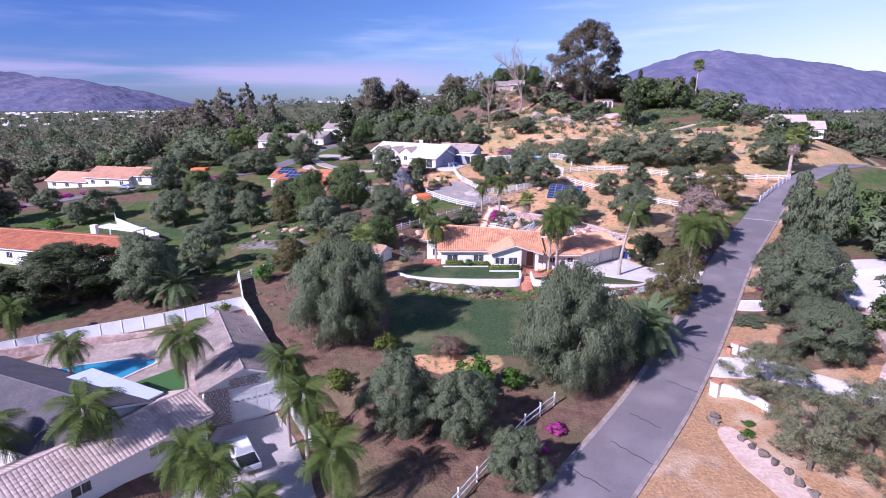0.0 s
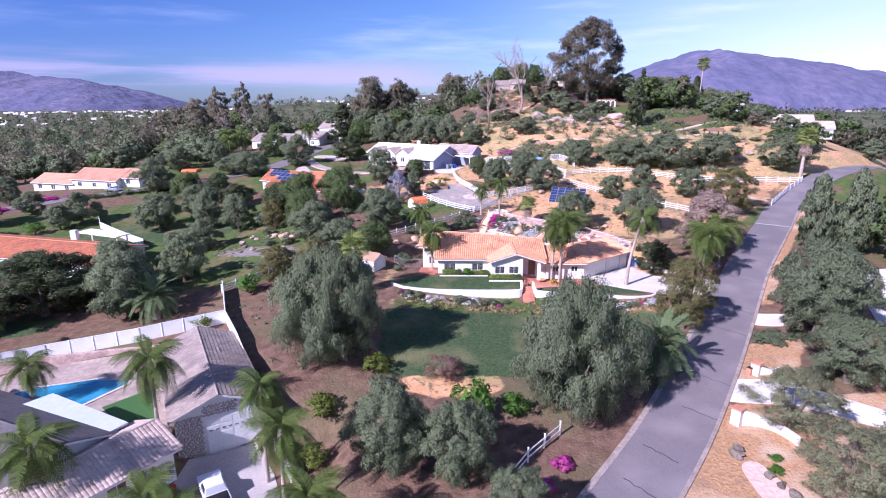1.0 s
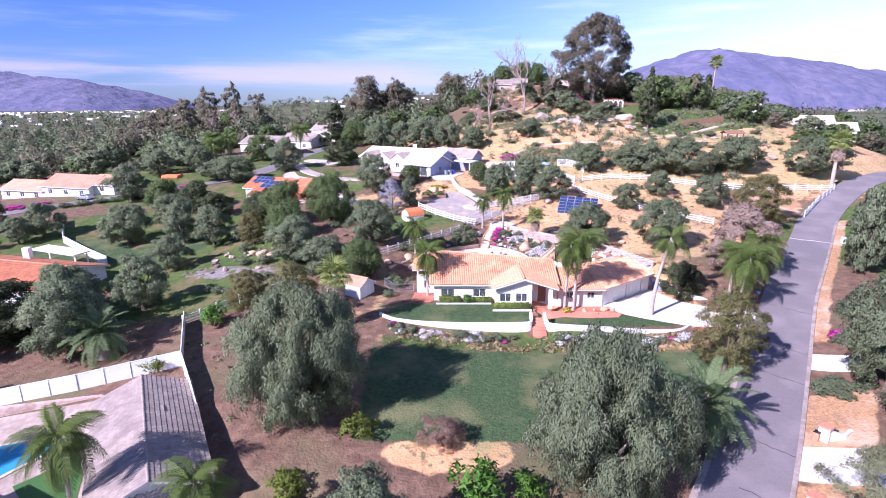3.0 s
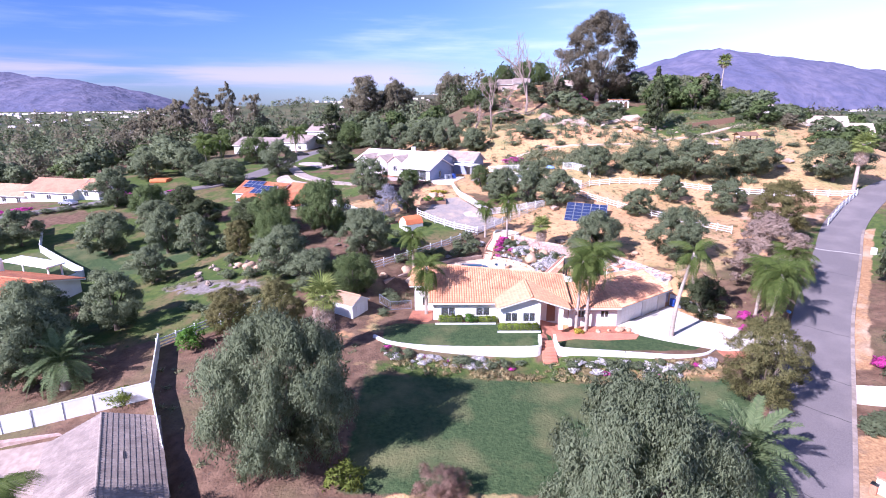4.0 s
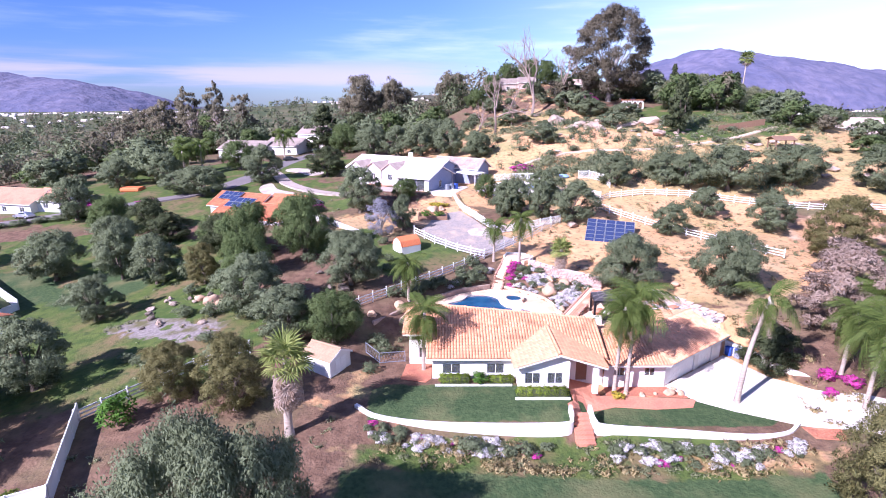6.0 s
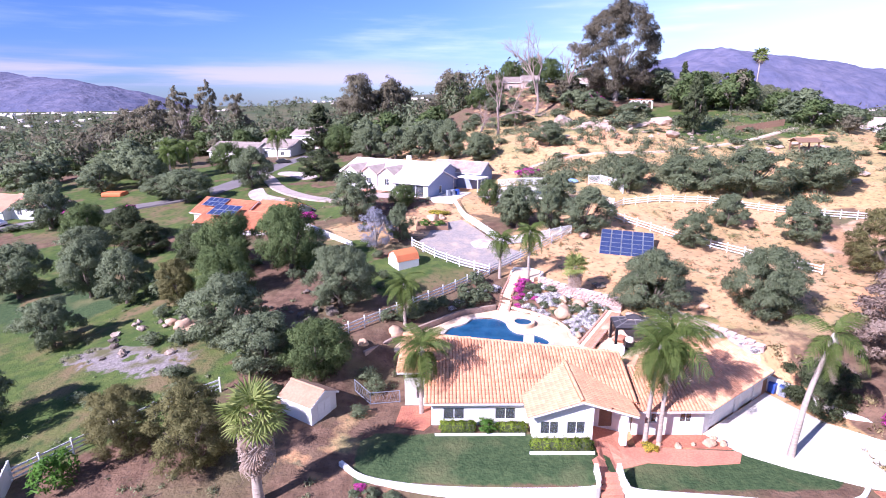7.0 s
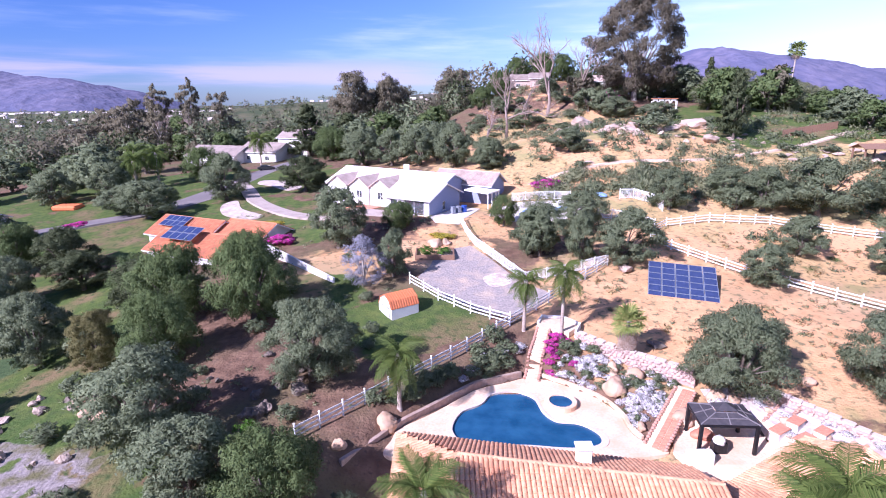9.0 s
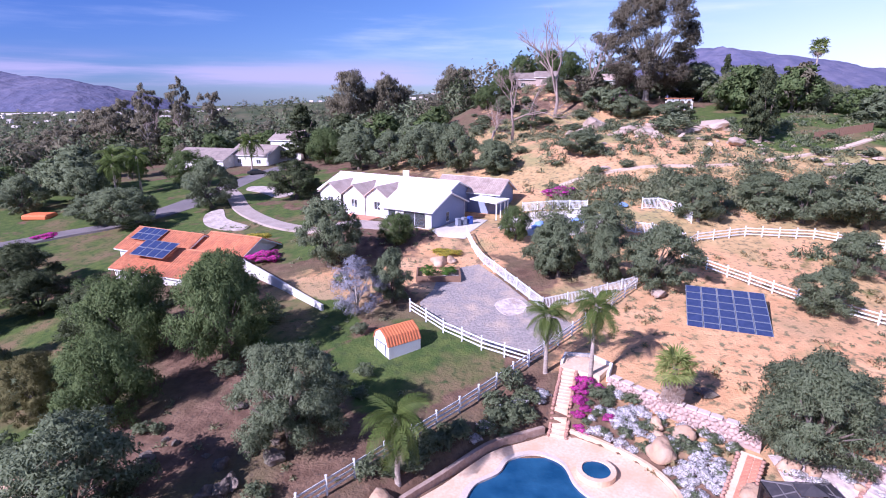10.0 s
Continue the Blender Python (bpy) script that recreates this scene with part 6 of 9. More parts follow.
# the ranch house's front
run_wall("garden_wall", M_STUCCO, [(-7.0, 80.2), (-5.0, 78.6), (-0.8, 77.7), (5.0, 77.4), (10.8, 77.5), (11.7, 78.1), (11.8, 79.3)], [-0.62, -0.72, -0.82, -0.85, -0.85, -0.75, -0.25], 0.3, "low curved white stucco retaining wall below the lawn", deep=1.3)
run_wall("garden_wall", M_STUCCO, [(13.5, 79.4), (13.6, 78.0), (14.5, 77.4), (20.0, 77.0), (26.0, 76.7), (29.6, 77.2), (31.4, 78.5)], [-0.3, -0.8, -1.0, -1.2, -1.5, -1.6, -1.55], 0.3, "low curved white stucco retaining wall below the lawn", deep=1.3)


def stair(name, label, a, b, width, count, material, cheek=None):
    """A flight of steps from a up to b; each step is a block of its own."""
    s = thing(name, label, "stairs")
    a, b = Vector(a), Vector(b)
    d = b - a
    run = math.hypot(d.x, d.y) / count
    rise = d.z / count
    rz = math.atan2(d.y, d.x)
    me = slab_mesh("step", material, 0, run + 0.06, -width / 2, width / 2, -0.5, 0, bevel=0.02)
    for k in range(count):
        p = a + Vector((d.x, d.y, 0)) * k / count
        top = max(a.z + rise * (k + 1), ground(*(p + Vector((d.x, d.y, 0)) * 0.5 / count).xy) + 0.1)
        put("step", me, s, Matrix.Translation((p.x, p.y, top)) @ Matrix.Rotation(rz, 4, "Z"))
    if cheek:
        stone = rock_mesh("edge_stone", cheek, 0.15, 77)
        for k in range(count * 2 + 1):
            for sg in (-1, 1):
                p = a + d * k / (count * 2) + Matrix.Rotation(rz, 3, "Z") @ Vector((0, sg * (width / 2 + 0.12), 0.05))
                p.z = max(p.z, ground(p.x, p.y) + 0.12)
                put("edge_stone", stone, s, Matrix.Translation(p) @ Matrix.Rotation(k * 1.7 + sg, 4, "Z"))
    return s


def rock_mesh(name, material, r, seed, squash=0.8, angular=False):
    g = np.random.default_rng(seed)
    bm = bmesh.new()
    if angular:
        for p in g.normal(size=(26, 3)):
            bm.verts.new(Vector(p).normalized() * g.uniform(0.86, 1.06))
        hull = bmesh.ops.convex_hull(bm, input=bm.verts[:])
        bmesh.ops.delete(bm, geom=[v for v in hull["geom_interior"] if isinstance(v, bmesh.types.BMVert)], context="VERTS")
        bmesh.ops.subdivide_edges(bm, edges=bm.edges[:], cuts=2, use_grid_fill=True)
    else:
        bmesh.ops.create_icosphere(bm, subdivisions=2 if r < 0.5 else 3, radius=1.0)
    off = Vector(g.uniform(-50, 50, 3))
    ax = g.uniform(0.75, 1.25, 3)
    for v in bm.verts:
        k = 0.95 + 0.5 * noise.noise(v.co * 0.9 + off) + 0.3 * abs(noise.noise(v.co * 1.9 + off)) + 0.12 * noise.noise(v.co * 4.0 + off)
        v.co = Vector((v.co.x * ax[0], v.co.y * ax[1], v.co.z * ax[2] * squash)) * k * r
    me = bpy.data.meshes.new(name)
    bm.to_mesh(me)
    bm.free()
    me.materials.append(material)
    if not angular:
        me.shade_smooth()
    return me


GARDEN_ROCKS = [rock_mesh("boulder", M_GARDENROCK, 1.0, s) for s in (9, 10, 11, 12)]
M_EDGE = surface("brown_edge_stone", (0.34, 0.17, 0.12), (0.44, 0.26, 0.20), (0.26, 0.14, 0.11), fine=4, rough=0.9, bump=0.5, vary=0.3)
BOULDERS = [rock_mesh("boulder", M_ROCK, 1.0, s, angular=True) for s in (1, 2, 3, 4)]
DARK_ROCKS = [rock_mesh("boulder", M_ROCK_DARK, 1.0, s, angular=True) for s in (5, 6, 7, 8)]


def boulder(x, y, r, k=0, label="weathered granite boulder on the slope", group="boulders", sink=0.25, tall=1.0, turn=None, dark=False):
    ob = put("boulder", (GARDEN_ROCKS if group == "garden boulders" else DARK_ROCKS if dark else BOULDERS)[k % 4], None, pose(x, y, ground(x, y) + r * (0.8 * tall - sink) * 0.6, 0, 0, turn if turn is not None else x * 37) @ Matrix.Diagonal((r, r, r * tall, 1)))
    return tagged(ob, label, "boulder", group)



stair("front_steps", "brick front steps between white walls", (12.65, 76.5, -2.35), (12.65, 79.2, -0.95), 1.6, 7, M_BRICK)
drape("entry_path", M_BRICK, [(11.9, 78.9), (13.4, 78.9), (14.3, 80.6), (16.5, 81.3), (20.0, 80.9), (23.5, 81.2), (24.4, 82.6), (21.0, 82.9), (17.5, 83.2), (15.6, 83.2), (15.6, 85.3), (12.6, 85.3), (12.6, 81.2), (11.9, 80.6)], 0.06, "red brick path from the steps to the porch and driveway", "path", step=0.8)
drape("flower_bed", M_MULCH, [(16.2, 83.3), (20.0, 83.2), (23.8, 82.9), (24.3, 84.6), (22.4, 84.9), (16.4, 84.9)], 0.05, "bed of red mulch below the windows", "flower bed", step=0.7)
drape("flower_bed", M_MULCH, [(-3.4, 85.0), (-0.9, 84.4), (-0.4, 85.1), (-0.4, 88.1), (-3.0, 88.1)], 0.05, "bed of red mulch beside the wall", "flower bed", step=0.7)
drape("driveway", M_CONCRETE, [(22.4, 85.0), (24.4, 82.2), (26.9, 80.6), (31.3, 78.4), (34.0, 77.6), (37.6, 75.6), (40.8, 79.9), (38.5, 81.5), (36.2, 83.6), (33.8, 86.4), (32.2, 89.6), (31.4, 91.6)], 0.07, "pale concrete driveway in front of the garage", "driveway", step=1.0)
drape("mulch_patch", M_MULCH, [(31.4, 78.1), (34.4, 77.3), (33.8, 75.9), (31.6, 76.6)], 0.05, "red mulch at the driveway's edge", "flower bed", step=0.7)


def hedge(x0, x1, y0, y1, h, seed, label="clipped yellow-green box hedge below the windows"):
    ob = thing("hedge", label, "hedge", group="hedges", at=((x0 + x1) / 2, (y0 + y1) / 2, ground((x0 + x1) / 2, (y0 + y1) / 2)))
    w, d = (x1 - x0) / 2, (y1 - y0) / 2
    n = max(2, int(2 * w / 0.7))
    cs = [(-w + 2 * w * (k + 0.5) / n, 0, h * 0.5) for k in range(n)]
    put("foliage", leaves_mesh("foliage", M_HEDGE, cs, [(w / n * 1.25, d * 1.1, h * 0.55)] * n, int(420 * n), 0.16, droop=0.0, shell=0.8), ob)
    put("core", slab_mesh("core", M_DARKLEAF, -w * 0.93, w * 0.93, -d * 0.75, d * 0.75, 0.02, h * 0.85), ob)
    return ob


hedge(0.4, 3.3, 83.9, 84.8, 0.9, 1)
hedge(5.1, 7.5, 83.9, 84.8, 0.75, 2)
hedge(7.5, 12.2, 81.5, 82.4, 0.85, 3)
plant(("greenbush", 0), GREENBUSH[0], 4.2, 84.2, 1.05, 1.25)
for a, b in (((0.0, 83.75), (7.3, 83.75)), ((7.3, 81.35), (12.3, 81.35))):
    bar_between("edging", RAIL, (*a, -0.85), (*b, -0.85), thing("bed_edging", "white concrete edging of the hedge bed", "edging"), 0.16, 0.22)

# ---- pool terrace
POOL = loop([(0.6, 100.6), (1.4, 102.9), (3.2, 104.2), (4.2, 105.7), (6.2, 106.3), (7.9, 105.2), (8.3, 103.0), (9.2, 101.6), (11.0, 101.2), (12.2, 99.8), (11.8, 98.4), (9.5, 98.0), (6.0, 98.4), (3.0, 98.2), (1.3, 98.9)])
DECK = loop([(-4.4, 97.4), (-4.0, 99.2), (-3.5, 100.6), (-0.7, 103.0), (1.4, 105.1), (3.2, 106.7), (6.0, 107.9), (7.6, 108.6), (9.2, 108.5), (11.9, 106.6), (13.2, 105.3), (14.1, 103.8), (14.6, 102.2), (14.6, 100.6), (15.1, 99.0), (16.6, 97.4), (12.0, 96.8), (4.0, 96.8), (-2.0, 96.8)])
drape("pool_deck", M_DECK, DECK, 0, "pinkish concrete pool deck", "deck", flat=0.05, holes=[POOL], skirt=1.4)


def pool(name, label, outline, top, water, depth, watermat):
    ob = thing(name, label, "swimming pool")
    n = len(outline)
    c = np.mean(np.array(outline), 0)
    inner = [tuple(c + (np.array(p) - c) * 0.985) for p in outline]
    outer = [tuple(c + (np.array(p) - c) * 1.07) for p in outline]
    verts = [(*p, top + 0.04) for p in outer] + [(*p, top + 0.04) for p in inner] + [(*p, top - depth) for p in inner] + [(*p, top - 0.2) for p in outer]
    faces = []
    for k in range(n):
        j = (k + 1) % n
        faces += [(k, n + k, n + j, j), (n + k, 2 * n + k, 2 * n + j, n + j), (3 * n + k, k, j, 3 * n + j)]
    put("coping", mesh_of("coping", verts, faces, M_COPING), ob)
    put("water", mesh_of("water", [(*p, water) for p in inner], [range(n)], watermat), ob)
    return ob


pool("swimming_pool", "kidney-shaped pool with deep blue water", POOL, 0.05, -0.08, 1.2, M_WATER)
spa = thing("spa", "round raised hot tub beside the pool", "hot tub", at=(10.0, 104.0, 0.05))
ring = [(math.cos(math.tau * k / 28), math.sin(math.tau * k / 28)) for k in range(28)]
verts = [(x * r, y * r, z) for r, z in ((1.35, 0.0), (1.35, 0.42), (0.98, 0.42), (0.98, 0.1)) for x, y in ring]
put("rim", mesh_of("rim", verts, [(28 * j + k, 28 * j + (k + 1) % 28, 28 * j + 28 + (k + 1) % 28, 28 * j + 28 + k) for j in range(3) for k in range(28)], M_DECK), spa)
put("water", mesh_of("water", [(x * 0.99, y * 0.99, 0.32) for x, y in ring], [range(28)], M_WATER), spa)
run_wall("terrace_wall", M_TERRACE, [(-7.4, 96.2), (-5.4, 98.6), (-3.6, 101.0), (-0.9, 103.4), (1.4, 105.6), (3.2, 107.1), (5.8, 108.3), (7.3, 109.0)], [0.5, 0.5, 0.5, 0.6, 0.65, 0.65, 0.6, 0.55], 0.32, "low curved brownish wall round the pool deck", deep=1.0)
run_wall("terrace_wall", M_DECK, [(9.3, 108.8), (10.8, 107.8), (12.2, 106.6), (13.4, 105.4), (14.3, 103.9), (14.8, 102.2), (14.8, 100.7), (15.3, 99.2)], [0.4, 0.38, 0.36, 0.34, 0.32, 0.3, 0.3, 0.25], 0.28, "low pale curb below the flower slope", deep=0.8)
stair("garden_stairs", "pale concrete garden stairs edged with stones", (8.2, 108.3, 0.05), (10.3, 114.2, 2.6), 1.05, 15, M_DECK, M_EDGE)
drape("landing", M_DECK, [(9.6, 114.6), (11.0, 113.9), (12.6, 112.9), (14.0, 114.6), (12.6, 116.4), (10.6, 116.8)], 0.1, "paved landing at the head of the stairs", "patio", flat=2.74, skirt=0.9)
run_wall("landing_wall", M_STUCCO, [(9.9, 115.2), (10.6, 116.9), (12.7, 116.5), (14.1, 114.6), (13.3, 113.0)], [2.95, 3.0, 3.05, 3.05, 3.0], 0.22, "low white wall round the landing", deep=0.7, steps=1)


def stone_wall(line, tops, label, height=1.2, thick=0.45, seed=5):
    """A rubble wall: a core with single stones set proud of it and flat cap stones."""
    w = thing("stone_wall", label, "wall")
    g = np.random.default_rng(seed)
    stones = [rock_mesh("stone", M_STONEWALL, r, s, 0.7) for r, s in ((0.2, 31), (0.16, 32), (0.24, 33))]
    capm = slab_mesh("cap_stone", M_COPING, -0.42, 0.42, -0.32, 0.32, 0, 0.12, bevel=0.04)
    run_wall("core", M_STONEWALL, line, [t - 0.02 for t in tops], thick, "", deep=0.5, steps=1, parent=w)
    for (a, b), (ta, tb) in zip(zip(line, line[1:]), zip(tops, tops[1:])):
        a, b = Vector(a), Vector(b)
        d = (b - a)
        L = d.length
        nrm = Vector((d.y, -d.x)) / L
        for k in range(int(L / 0.86)):
            u = (k + 0.5) / int(L / 0.86)
            p = a + d * u
            put("cap_stone", capm, w, Matrix.Translation((p.x, p.y, ta + (tb - ta) * u)) @ Matrix.Rotation(math.atan2(d.y, d.x) + g.uniform(-0.05, 0.05), 4, "Z"))
        for k in range(int(L / 0.36)):
            for j in range(int(height / 0.3)):
                u = (k + 0.5 * (j % 2) + g.uniform(0, 0.3)) * 0.36 / L
                if u < 1:
                    p = a + d * u + nrm * thick * 0.46
                    put("stone", stones[(k + j) % 3], w, Matrix.Translation((p.x, p.y, ta + (tb - ta) * u - 0.18 - 0.3 * j + g.uniform(-0.07, 0.07))) @ Euler(g.uniform(0, 6, 3)).to_matrix().to_4x4())
    return w


stone_wall([(13.4, 112.6), (15.4, 110.0), (17.6, 107.9), (19.6, 106.2), (21.6, 104.6)], [2.95, 2.95, 2.92, 2.9, 2.85], "pale rubble retaining wall with flat cap stones")
stone_wall([(26.0, 103.4), (29.5, 99.6), (33.0, 95.2)], [2.3, 1.9, 1.3], "pale rubble retaining wall behind the garage", height=0.9, seed=6)


def brick_walk(a, b, width, label):
    """A sloping walk of bricks laid in courses between stone edges."""
    w = thing("brick_walk", label, "path")
    a, b = Vector(a), Vector(b)
    d = b - a
    L = d.length
    turn = along((a.x, a.y, a.z), (b.x, b.y, a.z)).to_3x3().to_4x4()
    tilt = Matrix.Rotation(-math.atan2(d.z, math.hypot(d.x, d.y)), 4, "Y")
    base = Matrix.Translation(a) @ turn @ tilt
    put("bed", slab_mesh("bed", M_DECK, 0, L, -width / 2, width / 2, -0.35, -0.02), w, base)
    me = slab_mesh("brick", M_BRICK, 0.012, 0.34, 0.01, 0.44, -0.05, 0.025, bevel=0.01)
    for k in range(int(L / 0.36)):
        for j in range(int(width / 0.46)):
            put("brick", me, w, base @ Matrix.Translation((k * 0.36, -width / 2 + j * 0.46, 0)))
    stone = rock_mesh("edge_stone", M_EDGE, 0.14, 78)
    for k in range(int(L / 0.34)):
        for sg in (-1, 1):
            put("edge_stone", stone, w, base @ Matrix.Translation((k * 0.34 + 0.2, sg * (width / 2 + 0.1), 0.06)) @ Matrix.Rotation(k * 2.1 + sg, 4, "Z"))
    return w


brick_walk((15.7, 97.9, 0.1), (20.5, 103.8, 1.75), 1.35, "sloping red brick walk beside the flower slope")


DARK_BAR = slab_mesh("bar", M_DARK, -0.5, 0.5, -0.5, 0.5, -0.5, 0.5)
M_ROOFDARK = surface("dark_roof_sheet", (0.05, 0.045, 0.05), (0.075, 0.065, 0.07), fine=3, rough=0.5, bump=0.05)
SEAM_BAR = slab_mesh("seam", surface("seam_metal", (0.17, 0.15, 0.16), (0.21, 0.19, 0.19), rough=0.5, bump=0.0), -0.5, 0.5, -0.5, 0.5, -0.5, 0.5)


def gazebo():
    g = thing("gazebo", "dark metal gazebo with a hipped roof over an outdoor kitchen", "gazebo")
    c = [(19.0, 100.1), (22.9, 99.8), (22.7, 97.1), (18.7, 97.3)]
    z = 0.05
    for x, y in c:
        slab("post", M_DARK, x - 0.12, x + 0.12, y - 0.12, y + 0.12, z - 0.4, z + 2.45, g, bevel=0.02)
    mid = Vector((20.8, 98.5, z + 3.25))
    out = [Vector((x, y, z + 2.5)) + (Vector((x, y, 0)) - Vector((20.8, 98.5, 0))).normalized() * 0.12 for x, y in c]
    inn = [p.lerp(mid, 0.62) for p in out]
    for k in range(4):
        j = (k + 1) % 4
        plate("roof_panel", M_ROOFDARK, [out[k], out[k].lerp(out[j], 0.495), inn[k].lerp(inn[j], 0.495), inn[k]], 0.05, g)
        plate("roof_panel", M_ROOFDARK, [out[k].lerp(out[j], 0.505), out[j], inn[j], inn[k].lerp(inn[j], 0.505)], 0.05, g)
        bar_between("seam", SEAM_BAR, out[k].lerp(out[j], 0.5) + Vector((0, 0, 0.03)), inn[k].lerp(inn[j], 0.5) + Vector((0, 0, 0.03)), g, 0.06, 0.05)
        bar_between("seam", SEAM_BAR, out[k].lerp(inn[k], 0.5) + Vector((0, 0, 0.03)), out[j].lerp(inn[j], 0.5) + Vector((0, 0, 0.03)), g, 0.05, 0.05)
        bar_between("seam", SEAM_BAR, inn[k] + Vector((0, 0, 0.03)), inn[j] + Vector((0, 0, 0.03)), g, 0.05, 0.05)
        bar_between("rib", SEAM_BAR, out[k], inn[k], g, 0.08, 0.1)
        bar_between("beam", DARK_BAR, out[k] - Vector((0, 0, 0.12)), out[j] - Vector((0, 0, 0.12)), g, 0.1, 0.16)
    top = [p + Vector((0, 0, 0.16)) for p in inn]
    peak = mid + Vector((0, 0, 0.3))
    for k in range(4):
        plate("roof_vent", M_ROOFDARK, [top[k], top[(k + 1) % 4], peak], 0.04, g)
    return g


gazebo()
drape("gazebo_floor", M_DECK, [(16.9, 94.0), (18.8, 93.2), (26.2, 98.0), (25.0, 100.4), (21.5, 102.0), (18.6, 101.2), (16.9, 97.4)], 0.1, "pinkish concrete floor below the gazebo", "patio", step=0.8)
drape("stone_garden", M_SAND, [(24.8, 95.6), (31.6, 92.4), (33.2, 95.6), (28.5, 101.4), (25.4, 104.0), (21.9, 104.2), (21.8, 102.0), (25.2, 100.2)], 0.06, "bed of white stone chips behind the garage", "flower bed", step=0.9)
grill = thing("barbecue", "white-covered barbecue below the gazebo", "barbecue", at=(20.2, 97.4, 0.15))
put("cabinet", slab_mesh("cabinet", M_DARK, -0.5, 0.5, -0.3, 0.3, 0, 0.85, 0.02), grill)
put("cover", rock_mesh("cover", M_TRIM, 0.48, 55, 0.7), grill, Matrix.Translation((0, 0, 1.0)))
tagged(slab("kitchen_counter", M_STUCCO, 17.4, 19.2, 95.9, 96.6, 0.0, 1.0, bevel=0.03), "white stucco outdoor counter with brick edge", "counter")
tagged(put("fire_pit", rock_mesh("fire_pit", M_BRICK, 0.75, 56, 0.5), None, pose(19.9, 99.2, 0.45)), "round brick oven below the gazebo", "oven")
for k, (x, y, r) in enumerate(((14.9, 105.2, 0.85), (17.0, 106.3, 0.8), (15.4, 107.4, 0.7), (15.3, 106.4, 0.5), (19.0, 100.9, 0.75), (17.9, 99.9, 0.6), (15.6, 100.3, 0.5), (-4.4, 100.8, 0.95), (-7.6, 97.4, 0.45), (24.6, 103.4, 0.6), (26.2, 104.6, 0.5), (30.6, 103.6, 0.55), (22.6, 103.0, 0.55))):
    boulder(x, y, r, k, "rounded tan granite boulder in the garden", "garden boulders")
for k, (x, y, r, h) in enumerate(((16.2, 103.4, 0.9, 0.8), (17.2, 104.2, 0.9, 0.8), (16.9, 102.5, 0.8, 0.7), (17.9, 103.3, 0.8, 0.7), (15.6, 102.4, 0.7, 0.7), (18.0, 105.0, 0.8, 0.7), (12.6, 108.0, 0.7, 0.7), (11.9, 107.6, 0.6, 0.7), (13.6, 109.0, 0.8, 0.7), (15.9, 105.9, 0.7, 0.6), (5.6, 110.4, 0.7, 0.7), (3.8, 109.6, 0.6, 0.6), (16.0, 101.3, 0.6, 0.5))):
    plant(("whitebush", k % 2), WHITEBUSH[k % 2], x, y, r, h)
for k, (x, y, r, h) in enumerate(((10.3, 110.6, 0.7, 0.7), (10.8, 111.8, 0.8, 0.8), (11.3, 112.6, 0.9, 0.9), (10.0, 109.6, 0.6, 0.5), (12.2, 112.0, 0.7, 0.6), (18.5, 158.6, 2.6, 2.0), (20.4, 159.2, 1.6, 1.2), (-23.8, 140.8, 2.3, 1.6), (37.6, 84.2, 0.9, 1.3), (38.8, 82.6, 1.0, 1.2), (36.6, 82.3, 0.7, 0.9), (45.2, 72.6, 1.0, 1.3), (8.6, 42.0, 0.9, 1.0), (10.6, 44.4, 1.0, 0.9))):
    plant(("pinkbush", k % 2), PINKBUSH[k % 2], x, y, r, h)
grove(BUSH, "bush", [(12.0, 111.0, 0.9, 1.2), (14.6, 110.2, 0.9, 1.1), (13.0, 107.2, 0.8, 1.1), (16.6, 105.6, 0.8, 1.0), (5.0, 112.2, 1.4, 2.2), (2.6, 107.6, 1.0, 1.4), (0.6, 106.6, 1.0, 1.4), (3.4, 110.0, 1.2, 1.6), (-1.6, 105.2, 1.0, 1.4), (-6.5, 92.6, 1.2, 1.6), (-5.6, 90.6, 1.2, 1.8)])
gs = np.random.default_rng(21)
def in_bed(x, y):
    """Between the pool terrace and the rubble wall."""
    wall_y = np.interp(x, [9.5, 13.4, 15.4, 17.6, 19.6, 21.6], [113.0, 112.2, 109.5, 107.4, 105.7, 104.1])
    walk_y = 97.9 + (x - 14.6) * 1.23
    return y < wall_y and (x < 14.6 or y > walk_y) and float(outside(np.array([x]), np.array([y]), TERRACE)[0]) > 0.55 and x > 9.9 + (y - 108.3) * 0.36


made = 0
while made < 120:
    x, y = gs.uniform(9.5, 20.5), gs.uniform(98.5, 112.5)
    if not in_bed(x, y):
        continue
    lower = y < 104.6
    t = gs.random()
    if t < (0.8 if lower else 0.42):
        plant(("whitebush", made % 2), WHITEBUSH[made % 2], x, y, gs.uniform(0.4, 0.75), gs.uniform(0.4, 0.7))
    elif t < 0.55 and x < 12.5:
        plant(("pinkbush", made % 2), PINKBUSH[made % 2], x, y, gs.uniform(0.35, 0.6), gs.uniform(0.35, 0.6))
    else:
        plant(("bush", made % 2), BUSH[made % 2], x, y, gs.uniform(0.4, 0.8), gs.uniform(0.4, 0.9))
    made += 1
for k in range(44):
    u, v = gs.random(), gs.random()
    x, y = -4.4 + 12.0 * u, 102.2 + 7.6 * u + 2.2 * v
    if float(outside(np.array([x]), np.array([y]), TERRACE)[0]) < 0.6 or x > 7.6 + (y - 108.3) * 0.34:
        continue
    if k % 3 == 0 and x > 0:
        plant(("whitebush", k % 2), WHITEBUSH[k % 2], x, y, gs.uniform(0.4, 0.8), gs.uniform(0.4, 0.7))
    else:
        plant(("bush", k % 2), BUSH[k % 2], x, y, gs.uniform(0.5, 1.1), gs.uniform(0.6, 1.5))
